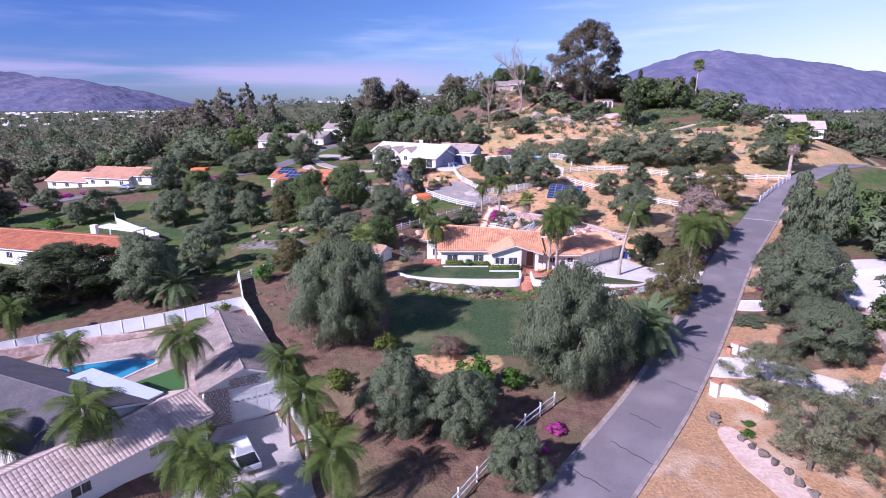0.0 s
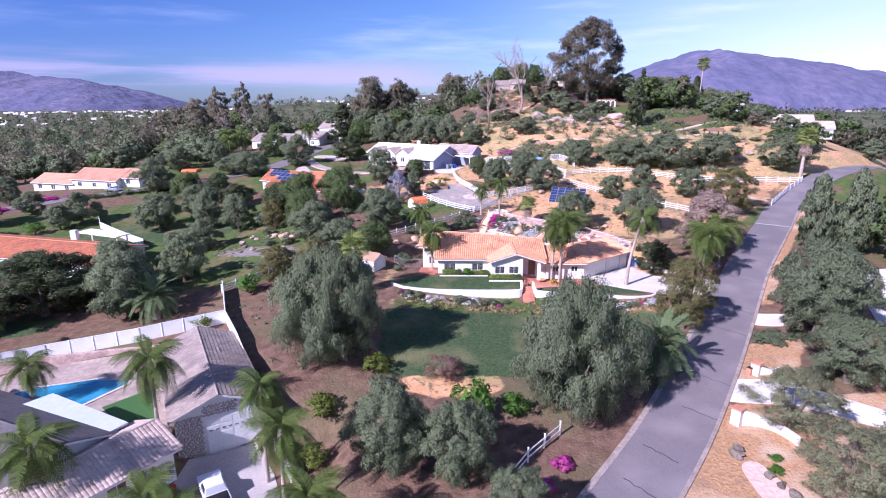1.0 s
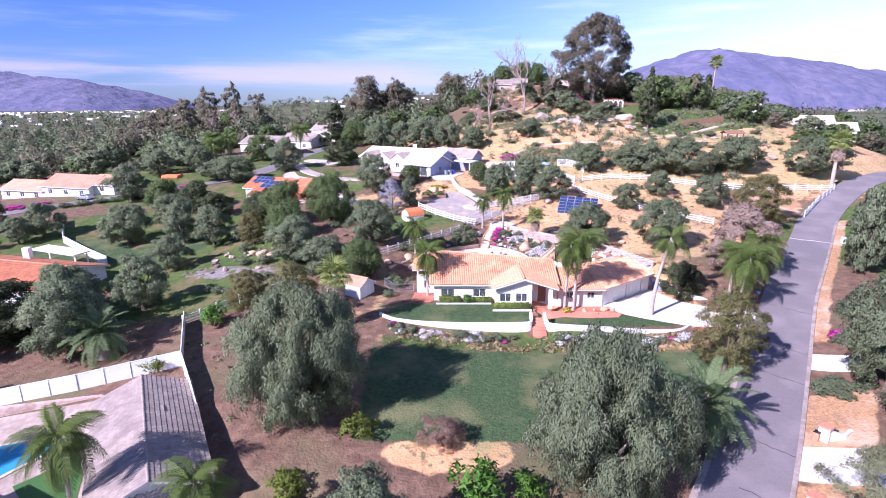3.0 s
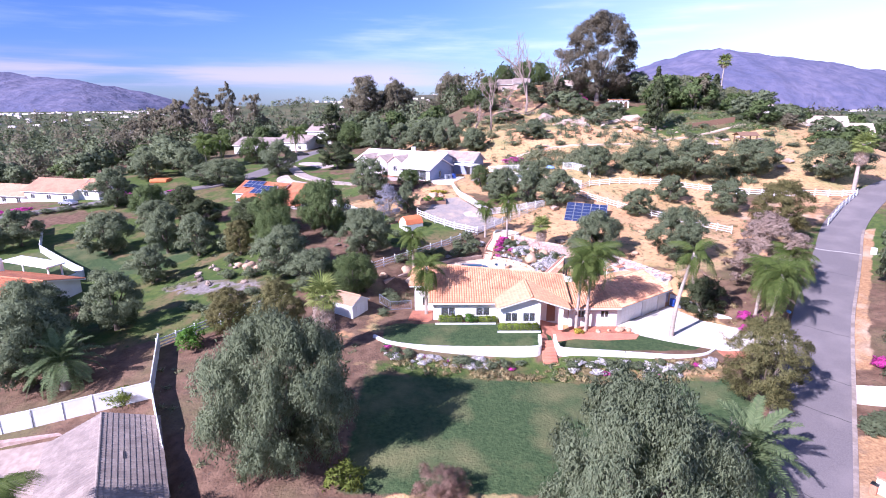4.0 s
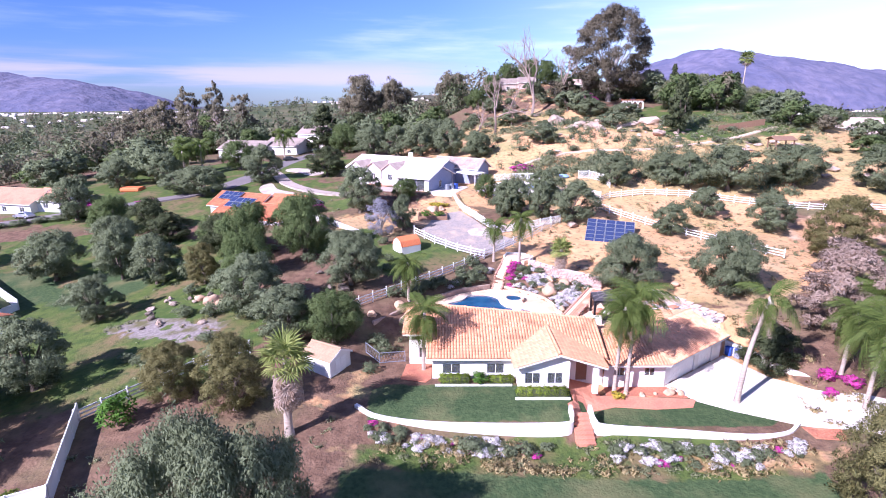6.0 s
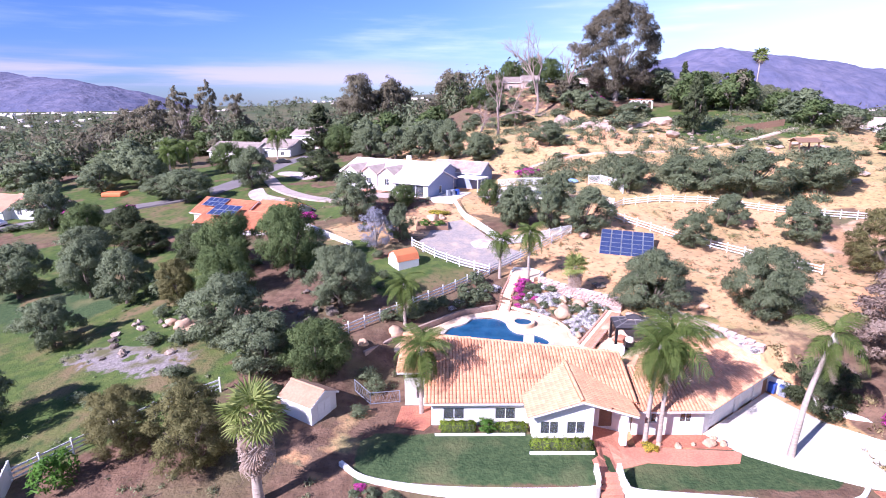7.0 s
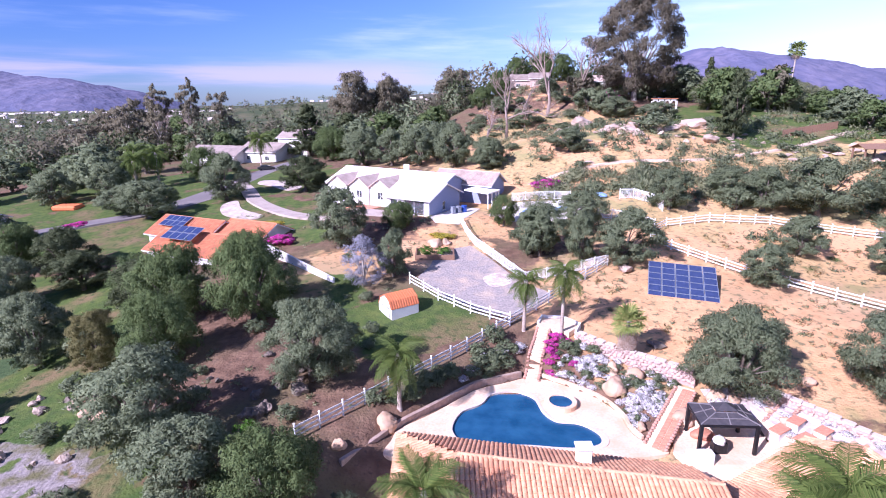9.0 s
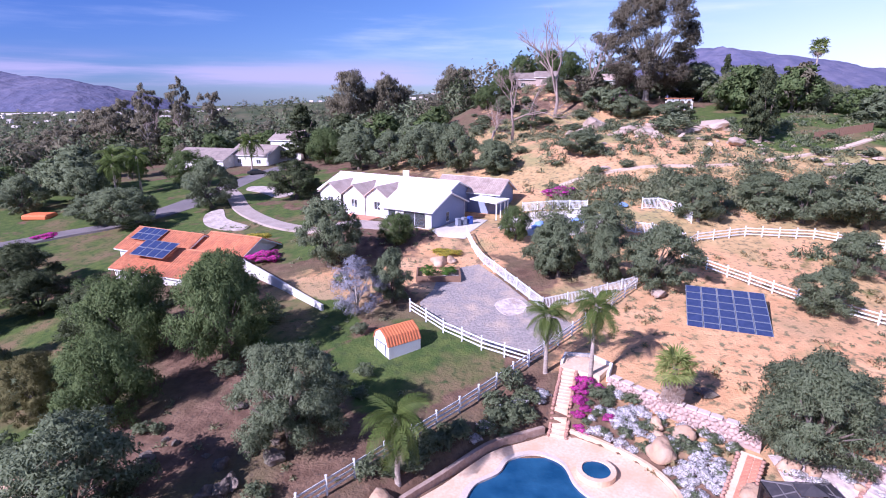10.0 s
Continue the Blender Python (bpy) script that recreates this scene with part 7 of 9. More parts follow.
for k in range(46):
    x, y = gs.uniform(22.2, 32.5), gs.uniform(93.5, 103.5)
    if inside([(24.8, 95.8), (31.4, 92.8), (33.0, 95.6), (28.5, 101.2), (25.4, 103.8), (22.2, 104.0), (22.2, 102.2), (25.2, 100.2)], x, y):
        if k % 4 == 3:
            boulder(x, y, gs.uniform(0.25, 0.55), k, "rounded tan granite boulder in the garden", "garden boulders")
        else:
            plant(("whitebush", k % 2), WHITEBUSH[k % 2], x, y, gs.uniform(0.4, 0.8), gs.uniform(0.3, 0.6))
for x, y, w, turn in ((25.3, 98.6, 1.5, 30), (26.9, 99.2, 1.3, 35), (26.5, 97.5, 1.6, 28), (28.2, 98.0, 1.2, 32)):
    p = thing("planter_box", "low white block planter with a brick rim", "planter", at=(x, y, ground(x, y)), turn=turn, group="planter boxes")
    put("box", slab_mesh("box", M_STUCCO, -w / 2, w / 2, -0.4, 0.4, -0.3, 0.55, 0.03), p)
    put("rim", slab_mesh("rim", M_BRICK, -w / 2 - 0.05, w / 2 + 0.05, -0.45, 0.45, 0.55, 0.63, 0.02), p)
stair("straw_steps", "rough straw-coloured stone steps up the bank", (25.4, 99.6, 0.9), (28.6, 101.8, 1.9), 1.0, 7, M_SAND, M_EDGE)
for x, y, r in ((-28.6, 102.4, 1.0), (-27.4, 101.6, 0.8), (-31.0, 104.4, 0.7), (-29.8, 103.8, 0.5)):
    boulder(x, y, r, int(-x), "tan boulder at the orchard's edge", "garden boulders", tall=0.9)
# dark boulder mesh added in place of a black tank
tank_stone = boulder(20.6, 111.0, 0.9, 2, "dark rock lump in place of a black tank beside the palm", "", tall=0.6, dark=True)
tagged(slab("garden_bench", M_TRIM, 15.4, 16.4, 110.6, 111.2, ground(15.9, 110.9), ground(15.9, 110.9) + 0.55, bevel=0.05), "small white concrete bench beside the wall", "bench")

# flowers below the front wall
for k in range(120):
    x = gs.uniform(-6.0, 9.5) if k % 2 else gs.uniform(14.6, 30.4)
    y = np.interp(x, [-7, -5, -0.8, 5, 11, 14.5, 20, 26, 29.6, 31.4], [79.6, 77.8, 76.9, 76.6, 76.7, 76.6, 76.2, 75.9, 76.4, 77.6]) - gs.uniform(0.1, 1.8)
    r = gs.uniform(0.35, 0.85)
    t = gs.random()
    if t < 0.4:
        plant(("whitebush", k % 2), WHITEBUSH[k % 2], x, y, r, r * gs.uniform(0.6, 0.9))
    elif t < 0.55:
        plant(("pinkbush", k % 2), PINKBUSH[k % 2], x, y, r * 0.6, r * 0.5)
    else:
        plant(("bush", k % 2), BUSH[k % 2], x, y, r, r * gs.uniform(0.7, 1.3))
grove(BUSH, "bush", [(2.9, 75.4, 1.2, 1.3), (7.4, 75.6, 1.0, 1.0), (25.8, 74.9, 0.8, 0.9)])
plant(("yellowbush", 0), YELLOWBUSH[0], 17.2, 83.0, 0.7, 0.7)

# ---- sheds
sh = thing("garden_shed", "white shed with a cream roof and double doors", "shed")
gable_block(sh, (-13.1, 86.4), (-10.1, 84.6), 3.0, -0.75, 1.95, 0.75, M_STUCCO, surface("cream_shingle", (0.38, 0.23, 0.145), (0.46, 0.29, 0.185), (0.31, 0.18, 0.11), fine=5, rough=0.9), None, over=0.18)
dm = along((-10.1, 84.6, -0.75), (-8.55, 87.16, -0.75))
for k in (0, 1):
    put("door", slab_mesh("door", M_TRIM, 0.75 + 0.76 * k, 1.48 + 0.76 * k, -0.04, -0.005, 0.05, 1.85, 0.01), sh, dm)


def barn_shed():
    s = thing("barn_shed", "white barn-roofed shed with orange corrugated roof", "shed")
    a, d, nrm = Vector((-5.3, 115.7)), Vector((0.82, 0.572)), Vector((-0.572, 0.82))
    z, L, W = 2.25, 3.3, 2.8
    prof = [(0, 0), (0, 1.8), (0.4, 2.6), (W / 2, 3.15), (W - 0.4, 2.6), (W, 1.8), (W, 0)]
    for e in (0, L):
        vv = [(*(a + d * (e + o) + nrm * u), z + h - (0.4 if h == 0 else 0)) for o in (0, 0.06 if e == 0 else -0.06) for u, h in prof]
        put("end_wall", mesh_of("end_wall", vv, [range(7), range(13, 6, -1)] + [(k, 7 + k, 7 + (k + 1) % 7, (k + 1) % 7) for k in range(7)], M_STUCCO), s)
    for u in (0, W - 0.06):
        p = a + nrm * u
        put("side_wall", slab_mesh("side_wall", M_STUCCO, 0, L, 0, 0.06, -0.4, 1.8), s, along((p.x, p.y, z), (p.x + d.x, p.y + d.y, z)))
    orange = surface("orange_metal_roof", (0.66, 0.20, 0.07), (0.72, 0.26, 0.10), (0.55, 0.18, 0.08), rough=0.5, bump=0.05)
    for (u0, h0), (u1, h1) in zip(prof[1:5], prof[2:6]):
        p = [a - d * 0.12 + nrm * u0, a + d * (L + 0.12) + nrm * u0, a + d * (L + 0.12) + nrm * u1, a - d * 0.12 + nrm * u1]
        plate("roof_sheet", orange, [(*p[0], z + h0 + 0.03), (*p[1], z + h0 + 0.03), (*p[2], z + h1 + 0.03), (*p[3], z + h1 + 0.03)], 0.03, s)
        for k in range(12):
            q0, q1 = p[0].lerp(p[1], (k + 0.5) / 12), p[3].lerp(p[2], (k + 0.5) / 12)
            bar_between("roof_rib", ORANGE_BAR, (*q0, z + h0 + 0.05), (*q1, z + h1 + 0.05), s, 0.1, 0.07)
    m = along((*(a + nrm * W), z), (*a, z))
    for k in (0, 1):
        put("door", slab_mesh("door", M_TRIM, 0.6 + 0.81 * k, 1.38 + 0.81 * k, -0.05, -0.01, 0.05, 1.8, 0.01), s, m)
    for u in (0.53, 1.36, 2.2):
        put("door_trim", slab_mesh("door_trim", M_GREYBIN, u, u + 0.07, -0.075, -0.02, 0.05, 1.85), s, m)
    put("door_trim", slab_mesh("door_trim", M_GREYBIN, 0.53, 2.27, -0.075, -0.02, 1.82, 1.89), s, m)


ORANGE_BAR = slab_mesh("roof_rib", surface("orange_rib", (0.60, 0.18, 0.07), (0.66, 0.23, 0.10), rough=0.5, bump=0), -0.5, 0.5, -0.5, 0.5, -0.5, 0.5, bevel=0.0)
barn_shed()


# ---- solar panels
def solar_array(name, label, corners, cols, rows, parent=None, legs=True):
    s = parent or thing(name, label, "solar panels")
    c = [Vector(p) for p in corners]  # lower left, lower right, upper right, upper left
    for i in range(cols):
        for j in range(rows):
            q = []
            for u, v in ((i, j), (i + 1, j), (i + 1, j + 1), (i, j + 1)):
                e = 0.012
                uu, vv = u / cols + (e / cols * (1 if u == i else -1)), v / rows + (e / rows * (1 if v == j else -1))
                q.append(c[0].lerp(c[1], uu).lerp(c[3].lerp(c[2], uu), vv))
            f = plate("panel_frame", M_ALU, q, 0.05, s)
            mid = sum(q, Vector()) / 4
            nrm = (q[1] - q[0]).cross(q[3] - q[0]).normalized()
            plate("cell_sheet", M_SOLAR, [p.lerp(mid, 0.1) + nrm * 0.006 for p in q], 0.004, f)
    if legs:
        for u in (0.1, 0.5, 0.9):
            for v in (0.1, 0.9):
                p = c[0].lerp(c[1], u).lerp(c[3].lerp(c[2], u), v)
                slab("leg", M_DARK, p.x - 0.06, p.x + 0.06, p.y - 0.06, p.y + 0.06, ground(p.x, p.y) - 0.3, p.z - 0.06, s)
        for v in (0.1, 0.9):
            bar_between("beam", RAIL, c[0].lerp(c[3], v) - Vector((0, 0, 0.12)), c[1].lerp(c[2], v) - Vector((0, 0, 0.12)), s, 0.08, 0.1)
    return s


solar_array("solar_array", "ground-mounted array of blue solar panels", [(23.2, 120.6, 3.75), (30.0, 117.6, 3.75), (32.1, 123.6, 6.1), (24.9, 125.6, 6.4)], 5, 6)

# ---- small things by the garage
for k, (x, y, mt, nm) in enumerate(((32.0, 91.6, M_BLUEBIN, "blue"), (32.6, 90.9, M_GREYBIN, "grey"), (33.2, 90.2, M_GREYBIN, "grey"))):
    b = thing("wheelie_bin", nm + " plastic wheelie bin beside the garage", "bin", at=(x, y, ground(x, y) + 0.06), turn=35, group="wheelie bins")
    put("body", slab_mesh("body", mt, -0.27, 0.27, -0.32, 0.32, 0.02, 0.95, 0.05), b)
    put("lid", slab_mesh("lid", M_BLUEBIN if k < 2 else mt, -0.3, 0.3, -0.36, 0.36, 0.955, 1.03, 0.03), b)
run_wall("yard_wall", M_STUCCO, [(31.8, 92.2), (33.8, 90.4), (35.2, 88.0), (37.2, 85.2)], [-0.2, -0.6, -0.9, -1.0], 0.3, "low pale wall along the driveway", deep=0.8)
sign = thing("mailbox", "blue mailbox on a post beside the lane", "mailbox", at=(41.6, 82.4, ground(41.6, 82.4)))
put("post", slab_mesh("post", M_WOOD, -0.05, 0.05, -0.05, 0.05, -0.2, 1.15), sign)
put("box", slab_mesh("box", surface("blue_paint", (0.10, 0.28, 0.55), (0.12, 0.32, 0.6), rough=0.4, bump=0), -0.14, 0.14, -0.28, 0.28, 1.15, 1.45, 0.06), sign)

# ---------------------------------------------------------------- the neighbour's place below
def stone_facing(parent, m, x0, x1, z0, z1, seed, avoid=()):
    """Rounded field stones set on a wall's face."""
    g = np.random.default_rng(seed)
    kinds = [rock_mesh("stone", surface("field_stone", (0.36, 0.29, 0.25), (0.50, 0.42, 0.38), (0.24, 0.19, 0.18), fine=3, rough=0.9, vary=0.3), 0.16, s, 0.6) for s in (41, 42)]
    for k in range(int((x1 - x0) / 0.27)):
        for j in range(int((z1 - z0) / 0.27)):
            x, z = x0 + (k + 0.5 * (j % 2)) * 0.27 + g.uniform(-0.04, 0.04), z0 + j * 0.27
            if not any(a < x < b and c < z < d for a, b, c, d in avoid):
                put("stone", kinds[(k + j) % 2], parent, m @ Matrix.Translation((x, -0.02, z)) @ Matrix.Rotation(g.uniform(0, 6), 4, "Y") @ Matrix.Diagonal((1, 0.5, 1, 1)))


gb = thing("detached_garage", "detached garage with grey tiled roof and stone facing", "garage")
gable_block(gb, (-31.6, 62.0), (-23.4, 47.5), 7.6, -6.85, 4.55, 1.5, M_STUCCO, M_SHAKE, GREY_TILE, over=0.45)
fm = along((-23.4, 47.5, -6.85), (-16.8, 51.25, -6.85))
big_door = garage_door(gb, fm @ Matrix.Translation((0, -0.16, 0)), 2.5, 7.2, 3.7, (4, 5))
for k in range(8):
    put("door_window", slab_mesh("door_window", M_GLASS, 2.75 + 0.56 * k, 3.05 + 0.56 * k, 0.06, 0.07, 2.42, 2.56), big_door)
stone_facing(gb, fm, 0.15, 2.4, 0.1, 4.6, 3)
stone_facing(gb, fm, 2.4, 5.4, 4.1, 5.3, 4)
for s, t in ((4.5, 5.2), (10.5, 5.2)):  # roof vents
    p = Vector((-23.4, 47.5, 0)) + Vector((-0.492, 0.87, 0)) * s + Vector((0.87, 0.492, 0)) * t
    put("roof_vent", slab_mesh("roof_vent", M_SHAKE, -0.2, 0.2, -0.55, 0.55, -0.1, 0.16, 0.05), gb, pose(p.x, p.y, -1.32, 0, 0, 30))

hs = thing("courtyard_house", "low white house with tan and grey tiled roofs", "house")
gable_block(hs, (-33.0, 27.0), (-21.8, 43.9), 6.0, -5.1, 2.5, 1.2, M_STUCCO, M_SHAKE_TAN, TAN_TILE, over=0.5, holes=[(3, 4.5, 0.9, 2.0, 1), (9, 10.5, 0.9, 2.0, 1), (15, 16.5, 0.9, 2.0, 1)])
gable_block(hs, (-52.0, 45.5), (-30.5, 36.8), 9.5, -5.1, 2.9, 1.9, M_STUCCO, M_SHAKE_DARK, None, over=0.5)
plate("patio_roof", surface("bluish_sheet", (0.52, 0.56, 0.66), (0.58, 0.62, 0.72), fine=2, rough=0.5, bump=0.05), [(-38.3, 48.4, -1.75), (-28.0, 43.6, -1.75), (-26.6, 46.2, -1.75), (-36.4, 51.0, -1.75)], 0.18, hs)
for x, y in ((-37.6, 48.8), (-36.3, 50.6), (-27.2, 46.0), (-31.8, 48.4)):
    slab("patio_post", M_TRIM, x - 0.1, x + 0.1, y - 0.1, y + 0.1, -5.2, -1.9, hs)
drape("driveway", surface("grey_concrete", (0.42, 0.37, 0.35), (0.50, 0.45, 0.42), (0.36, 0.31, 0.29), fine=4, broad=0.3, rough=0.9, bump=0.15), [(-22.6, 47.6), (-17.4, 50.4), (-14.4, 46.0), (-11.2, 39.5), (-7.6, 31.0), (-10.0, 24.0), (-26.0, 24.0), (-24.5, 33.0), (-21.0, 40.0), (-22.5, 44.0)], 0.07, "concrete driveway in front of the detached garage", "driveway", step=1.2)
drape("patio", surface("tan_flagstone", (0.33, 0.25, 0.21), (0.44, 0.35, 0.30), (0.26, 0.19, 0.16), fine=1.8, broad=0.5, rough=0.95, bump=0.5), [(-52.0, 54.5), (-49.0, 61.5), (-33.0, 65.0), (-30.5, 62.6), (-24.5, 49.0), (-27.5, 45.5), (-38.0, 50.5)], 0.05, "patio of pale flagstones round the pool", "patio", step=1.2)
pool("swimming_pool", "long pale blue pool behind the house", loop([(-45.5, 55.4), (-43.8, 57.4), (-39.5, 59.0), (-36.0, 60.2), (-34.2, 58.8), (-35.2, 56.4), (-37.0, 53.4), (-40.0, 52.8), (-43.5, 53.6)]), -5.0, -5.0, 0.1, M_WATER_PALE)
drape("turf", M_TURF, [(-34.0, 53.8), (-31.0, 57.4), (-29.2, 55.2), (-26.9, 50.2), (-29.5, 50.0)], 0.1, "strip of deep green artificial turf", "lawn", step=0.9)
run_wall("rubble_wall", M_STONEWALL, [(-58.0, 58.0), (-47.0, 62.4), (-37.0, 65.0), (-30.5, 66.4)], [-4.0, -3.9, -3.8, -3.7], 0.5, "low rubble wall behind the pool", deep=1.0)


def vehicle(name, label, x, y, turn, paint, pickup):
    v = thing(name, label, "car", at=(x, y, ground(x, y) + 0.08), turn=turn)
    L, W = (2.7, 0.95) if pickup else (2.2, 0.88)
    prof = [(-L, 0.45), (-L, 0.95), (-L + 0.15, 1.02), (-0.6, 1.02), (-0.5, 1.02), (1.0, 1.02), (L - 0.35, 0.95), (L, 0.78), (L, 0.4)] if pickup else [(-L, 0.4), (-L, 0.85), (-1.5, 0.95), (1.0, 0.92), (L - 0.2, 0.75), (L, 0.6), (L, 0.35)]
    n = len(prof)

    def hull(nm, pr, w, mt, inset=0.0):
        k = len(pr)
        vv = [(px, s * (w - (inset if pz > 1.2 else 0)), pz) for s in (-1, 1) for px, pz in pr]
        ff = [range(k - 1, -1, -1), range(k, 2 * k)] + [(j, (j + 1) % k, k + (j + 1) % k, k + j) for j in range(k)]
        me = mesh_of(nm, vv, ff, mt)
        bm = bmesh.new()
        bm.from_mesh(me)
        bmesh.ops.bevel(bm, geom=bm.edges[:], offset=0.05, segments=2, affect="EDGES")
        bm.to_mesh(me)
        bm.free()
        return put(nm, me, v)

    hull("body", prof, W, paint)
    cab = [(-0.75, 1.0), (-0.6, 1.68), (0.55, 1.7), (1.15, 1.05)] if pickup else [(-1.7, 0.9), (-1.1, 1.38), (0.2, 1.4), (1.05, 0.92)]
    hull("cabin", cab, W * 0.9, paint, 0.12)
    top = max(p[1] for p in cab)
    for s in (-1, 1):
        plate("side_window", M_GLASS_DARK, [(cab[0][0] + 0.25, s * W * 0.91, 1.05), (cab[3][0] - 0.3, s * W * 0.91, 1.05), (cab[2][0] - 0.05, s * (W * 0.91 - 0.1), top - 0.1), (cab[1][0] + 0.1, s * (W * 0.91 - 0.1), top - 0.1)], 0.02, v)
    plate("windscreen", M_GLASS_DARK, [(cab[3][0] + 0.02, -W * 0.75, 1.1), (cab[3][0] + 0.02, W * 0.75, 1.1), (cab[2][0] + 0.06, W * 0.68, top - 0.06), (cab[2][0] + 0.06, -W * 0.68, top - 0.06)], 0.02, v)
    if pickup:
        put("truck_bed", slab_mesh("truck_bed", M_DARK, -L + 0.12, -0.82, -W + 0.12, W - 0.12, 0.9, 1.035), v)
    tyre = limbs_mesh("tyre", M_RUBBER, [[(0, -0.12, 0, 0.36), (0, 0.12, 0, 0.36)]], 16)
    rim = limbs_mesh("rim", M_ALU, [[(0, -0.125, 0, 0.2), (0, 0.125, 0, 0.2)]], 12)
    for px in (-L * 0.62, L * 0.62):
        for s in (-1, 1):
            w = put("wheel", tyre, v, Matrix.Translation((px, s * (W - 0.1), 0.34)))
            put("rim", rim, w)
    return v


M_GLASS_DARK = surface("tinted_glass", (0.02, 0.025, 0.03), (0.03, 0.035, 0.04), rough=0.06, bump=0)
vehicle("pickup_truck", "white pickup truck parked on the driveway", -18.3, 42.9, 124, M_PAINTWHITE, True)
vehicle("car", "red car parked beside the house", -21.6, 41.6, 122, M_PAINTRED, False)
vehicle("car", "silver car parked before the bungalow", -90.0, 153.0, 165, M_ALU, False)
vehicle("car", "dark car parked beside the white villa", -46.0, 206.0, 20, M_RUBBER, False)

# ---------------------------------------------------------------- across the lane
drape("apron", M_CONCRETE, [(28.0, 52.6), (30.6, 56.2), (35.5, 55.4), (41.0, 49.6), (48.0, 45.6), (47.0, 43.4), (40.0, 46.6), (34.0, 51.2)], 0.06, "pale concrete drive across the verge", "driveway", step=1.0)
drape("apron", M_CONCRETE, [(38.8, 67.4), (40.6, 70.0), (45.0, 68.4), (43.5, 65.8)], 0.06, "pale concrete pad at the lane's edge", "driveway", step=1.0)
drape("stone_bed", surface("pink_stone_chips", (0.54, 0.38, 0.31), (0.66, 0.49, 0.41), (0.46, 0.31, 0.23), fine=3, broad=0.6, rough=0.95, bump=0.6, depth=0.04), loop([(25.2, 43.6), (26.8, 44.0), (27.6, 41.4), (28.6, 38.8), (29.6, 35.0), (29.2, 30.6), (26.2, 30.4), (26.4, 35.6), (25.2, 39.6)]), 0.035, "bed of pinkish stone chips beside straw", "flower bed", step=1.0)
grove(BUSH, "bush", [(37.6, 63.6, 1.3, 0.6), (38.4, 64.6, 1.2, 0.6), (39.2, 64.4, 1.4, 0.7), (40.6, 63.4, 1.5, 0.7), (39.0, 62.6, 1.3, 0.6), (41.8, 63.4, 1.2, 0.7), (40.0, 65.0, 1.2, 0.6)])
grove(GREENBUSH, "greenbush", [(27.6, 43.0, 0.8, 0.5), (29.6, 32.6, 0.8, 0.6), (28.4, 44.4, 0.7, 0.4)])
for k, (x, y, r) in enumerate(((25.4, 44.8, 0.6), (26.8, 42.4, 0.4), (27.3, 41.4, 0.42), (27.7, 40.4, 0.45), (28.1, 39.4, 0.5), (28.5, 38.3, 0.4), (28.8, 37.2, 0.55), (29.1, 36.0, 0.42), (29.6, 34.6, 0.5), (25.9, 45.6, 0.45))):
    boulder(x, y, r, k, "grey boulder in a row beside the verge", "verge boulders", dark=True)


def pillar(x, y, turn, h=1.5):
    p = thing("gate_pillar", "white gate pillar with a red brick cap", "pillar", at=(x, y, ground(x, y)), turn=turn, group="gate pillars")
    put("shaft", slab_mesh("shaft", M_STUCCO, -0.42, 0.42, -0.42, 0.42, -0.3, h, 0.02), p)
    put("cap", slab_mesh("cap", M_BRICK, -0.5, 0.5, -0.5, 0.5, h, h + 0.16, 0.03), p)
    return p


pillar(27.6, 49.2, 35)
pillar(33.6, 57.0, 35, 1.2)
run_wall("entrance_wall", M_STUCCO, [(28.0, 49.0), (29.4, 48.6), (30.6, 47.4), (31.2, 45.8)], [-2.4, -2.7, -2.9, -3.0], 0.3, "low curved white entrance wall", deep=0.8)
run_wall("entrance_wall", M_STUCCO, [(33.9, 56.8), (35.2, 56.9), (36.6, 57.8), (38.4, 57.2)], [-2.0, -2.4, -2.6, -2.5], 0.3, "low curved white entrance wall", deep=0.8)
run_wall("pink_bank", M_STONEWALL, [(44.0, 48.4), (47.5, 52.0), (50.0, 57.0), (52.0, 63.0)], [-1.0, -0.6, -0.2, 0.3], 1.2, "pale rubble bank among the trees", deep=0.8)
drape("terrace", M_CONCRETE, [(53.0, 60.5), (51.6, 64.5), (54.5, 71.0), (57.0, 76.0), (62.0, 79.0), (68.0, 79.0), (66.0, 72.0), (60.0, 66.0), (56.5, 61.0)], 0.08, "pale paved terraces behind the lane's trees", "patio", step=1.2)
run_wall("terrace_edge", M_STUCCO, [(55.8, 75.2), (59.4, 73.4), (63.0, 73.6), (66.5, 75.2)], [1.8, 1.9, 2.1, 2.3], 0.35, "low white terrace wall", deep=0.8)
for x, y, r in ((18.1, 83.5, 0.28), (19.6, 83.3, 0.32), (20.9, 83.5, 0.22), (22.3, 83.6, 0.4), (23.4, 83.5, 0.34), (22.9, 84.3, 0.25)):
    boulder(x, y, r, int(x * 7), "rounded tan stone in the mulch bed", "garden boulders")
box = thing("utility_box", "small rusty orange utility box at the lane's edge", "utility box", at=(32.9, 57.0, ground(32.9, 57.0)), turn=35)
put("body", slab_mesh("body", M_BRICK, -0.22, 0.22, -0.22, 0.22, -0.2, 0.75, 0.03), box)
put("lid", slab_mesh("lid", M_DARK, -0.25, 0.25, -0.25, 0.25, 0.754, 0.82, 0.02), box)
gate = thing("kerb_marker", "white marker post at the lane's edge", "post", at=(65.8, 101.4, ground(65.8, 101.4)))
put("post", slab_mesh("post", M_STUCCO, -0.3, 0.3, -0.3, 0.3, -0.2, 1.0, 0.04), gate)

# lane details
tang = np.gradient(ROAD, axis=0)
tang /= np.linalg.norm(tang, axis=1)[:, None]


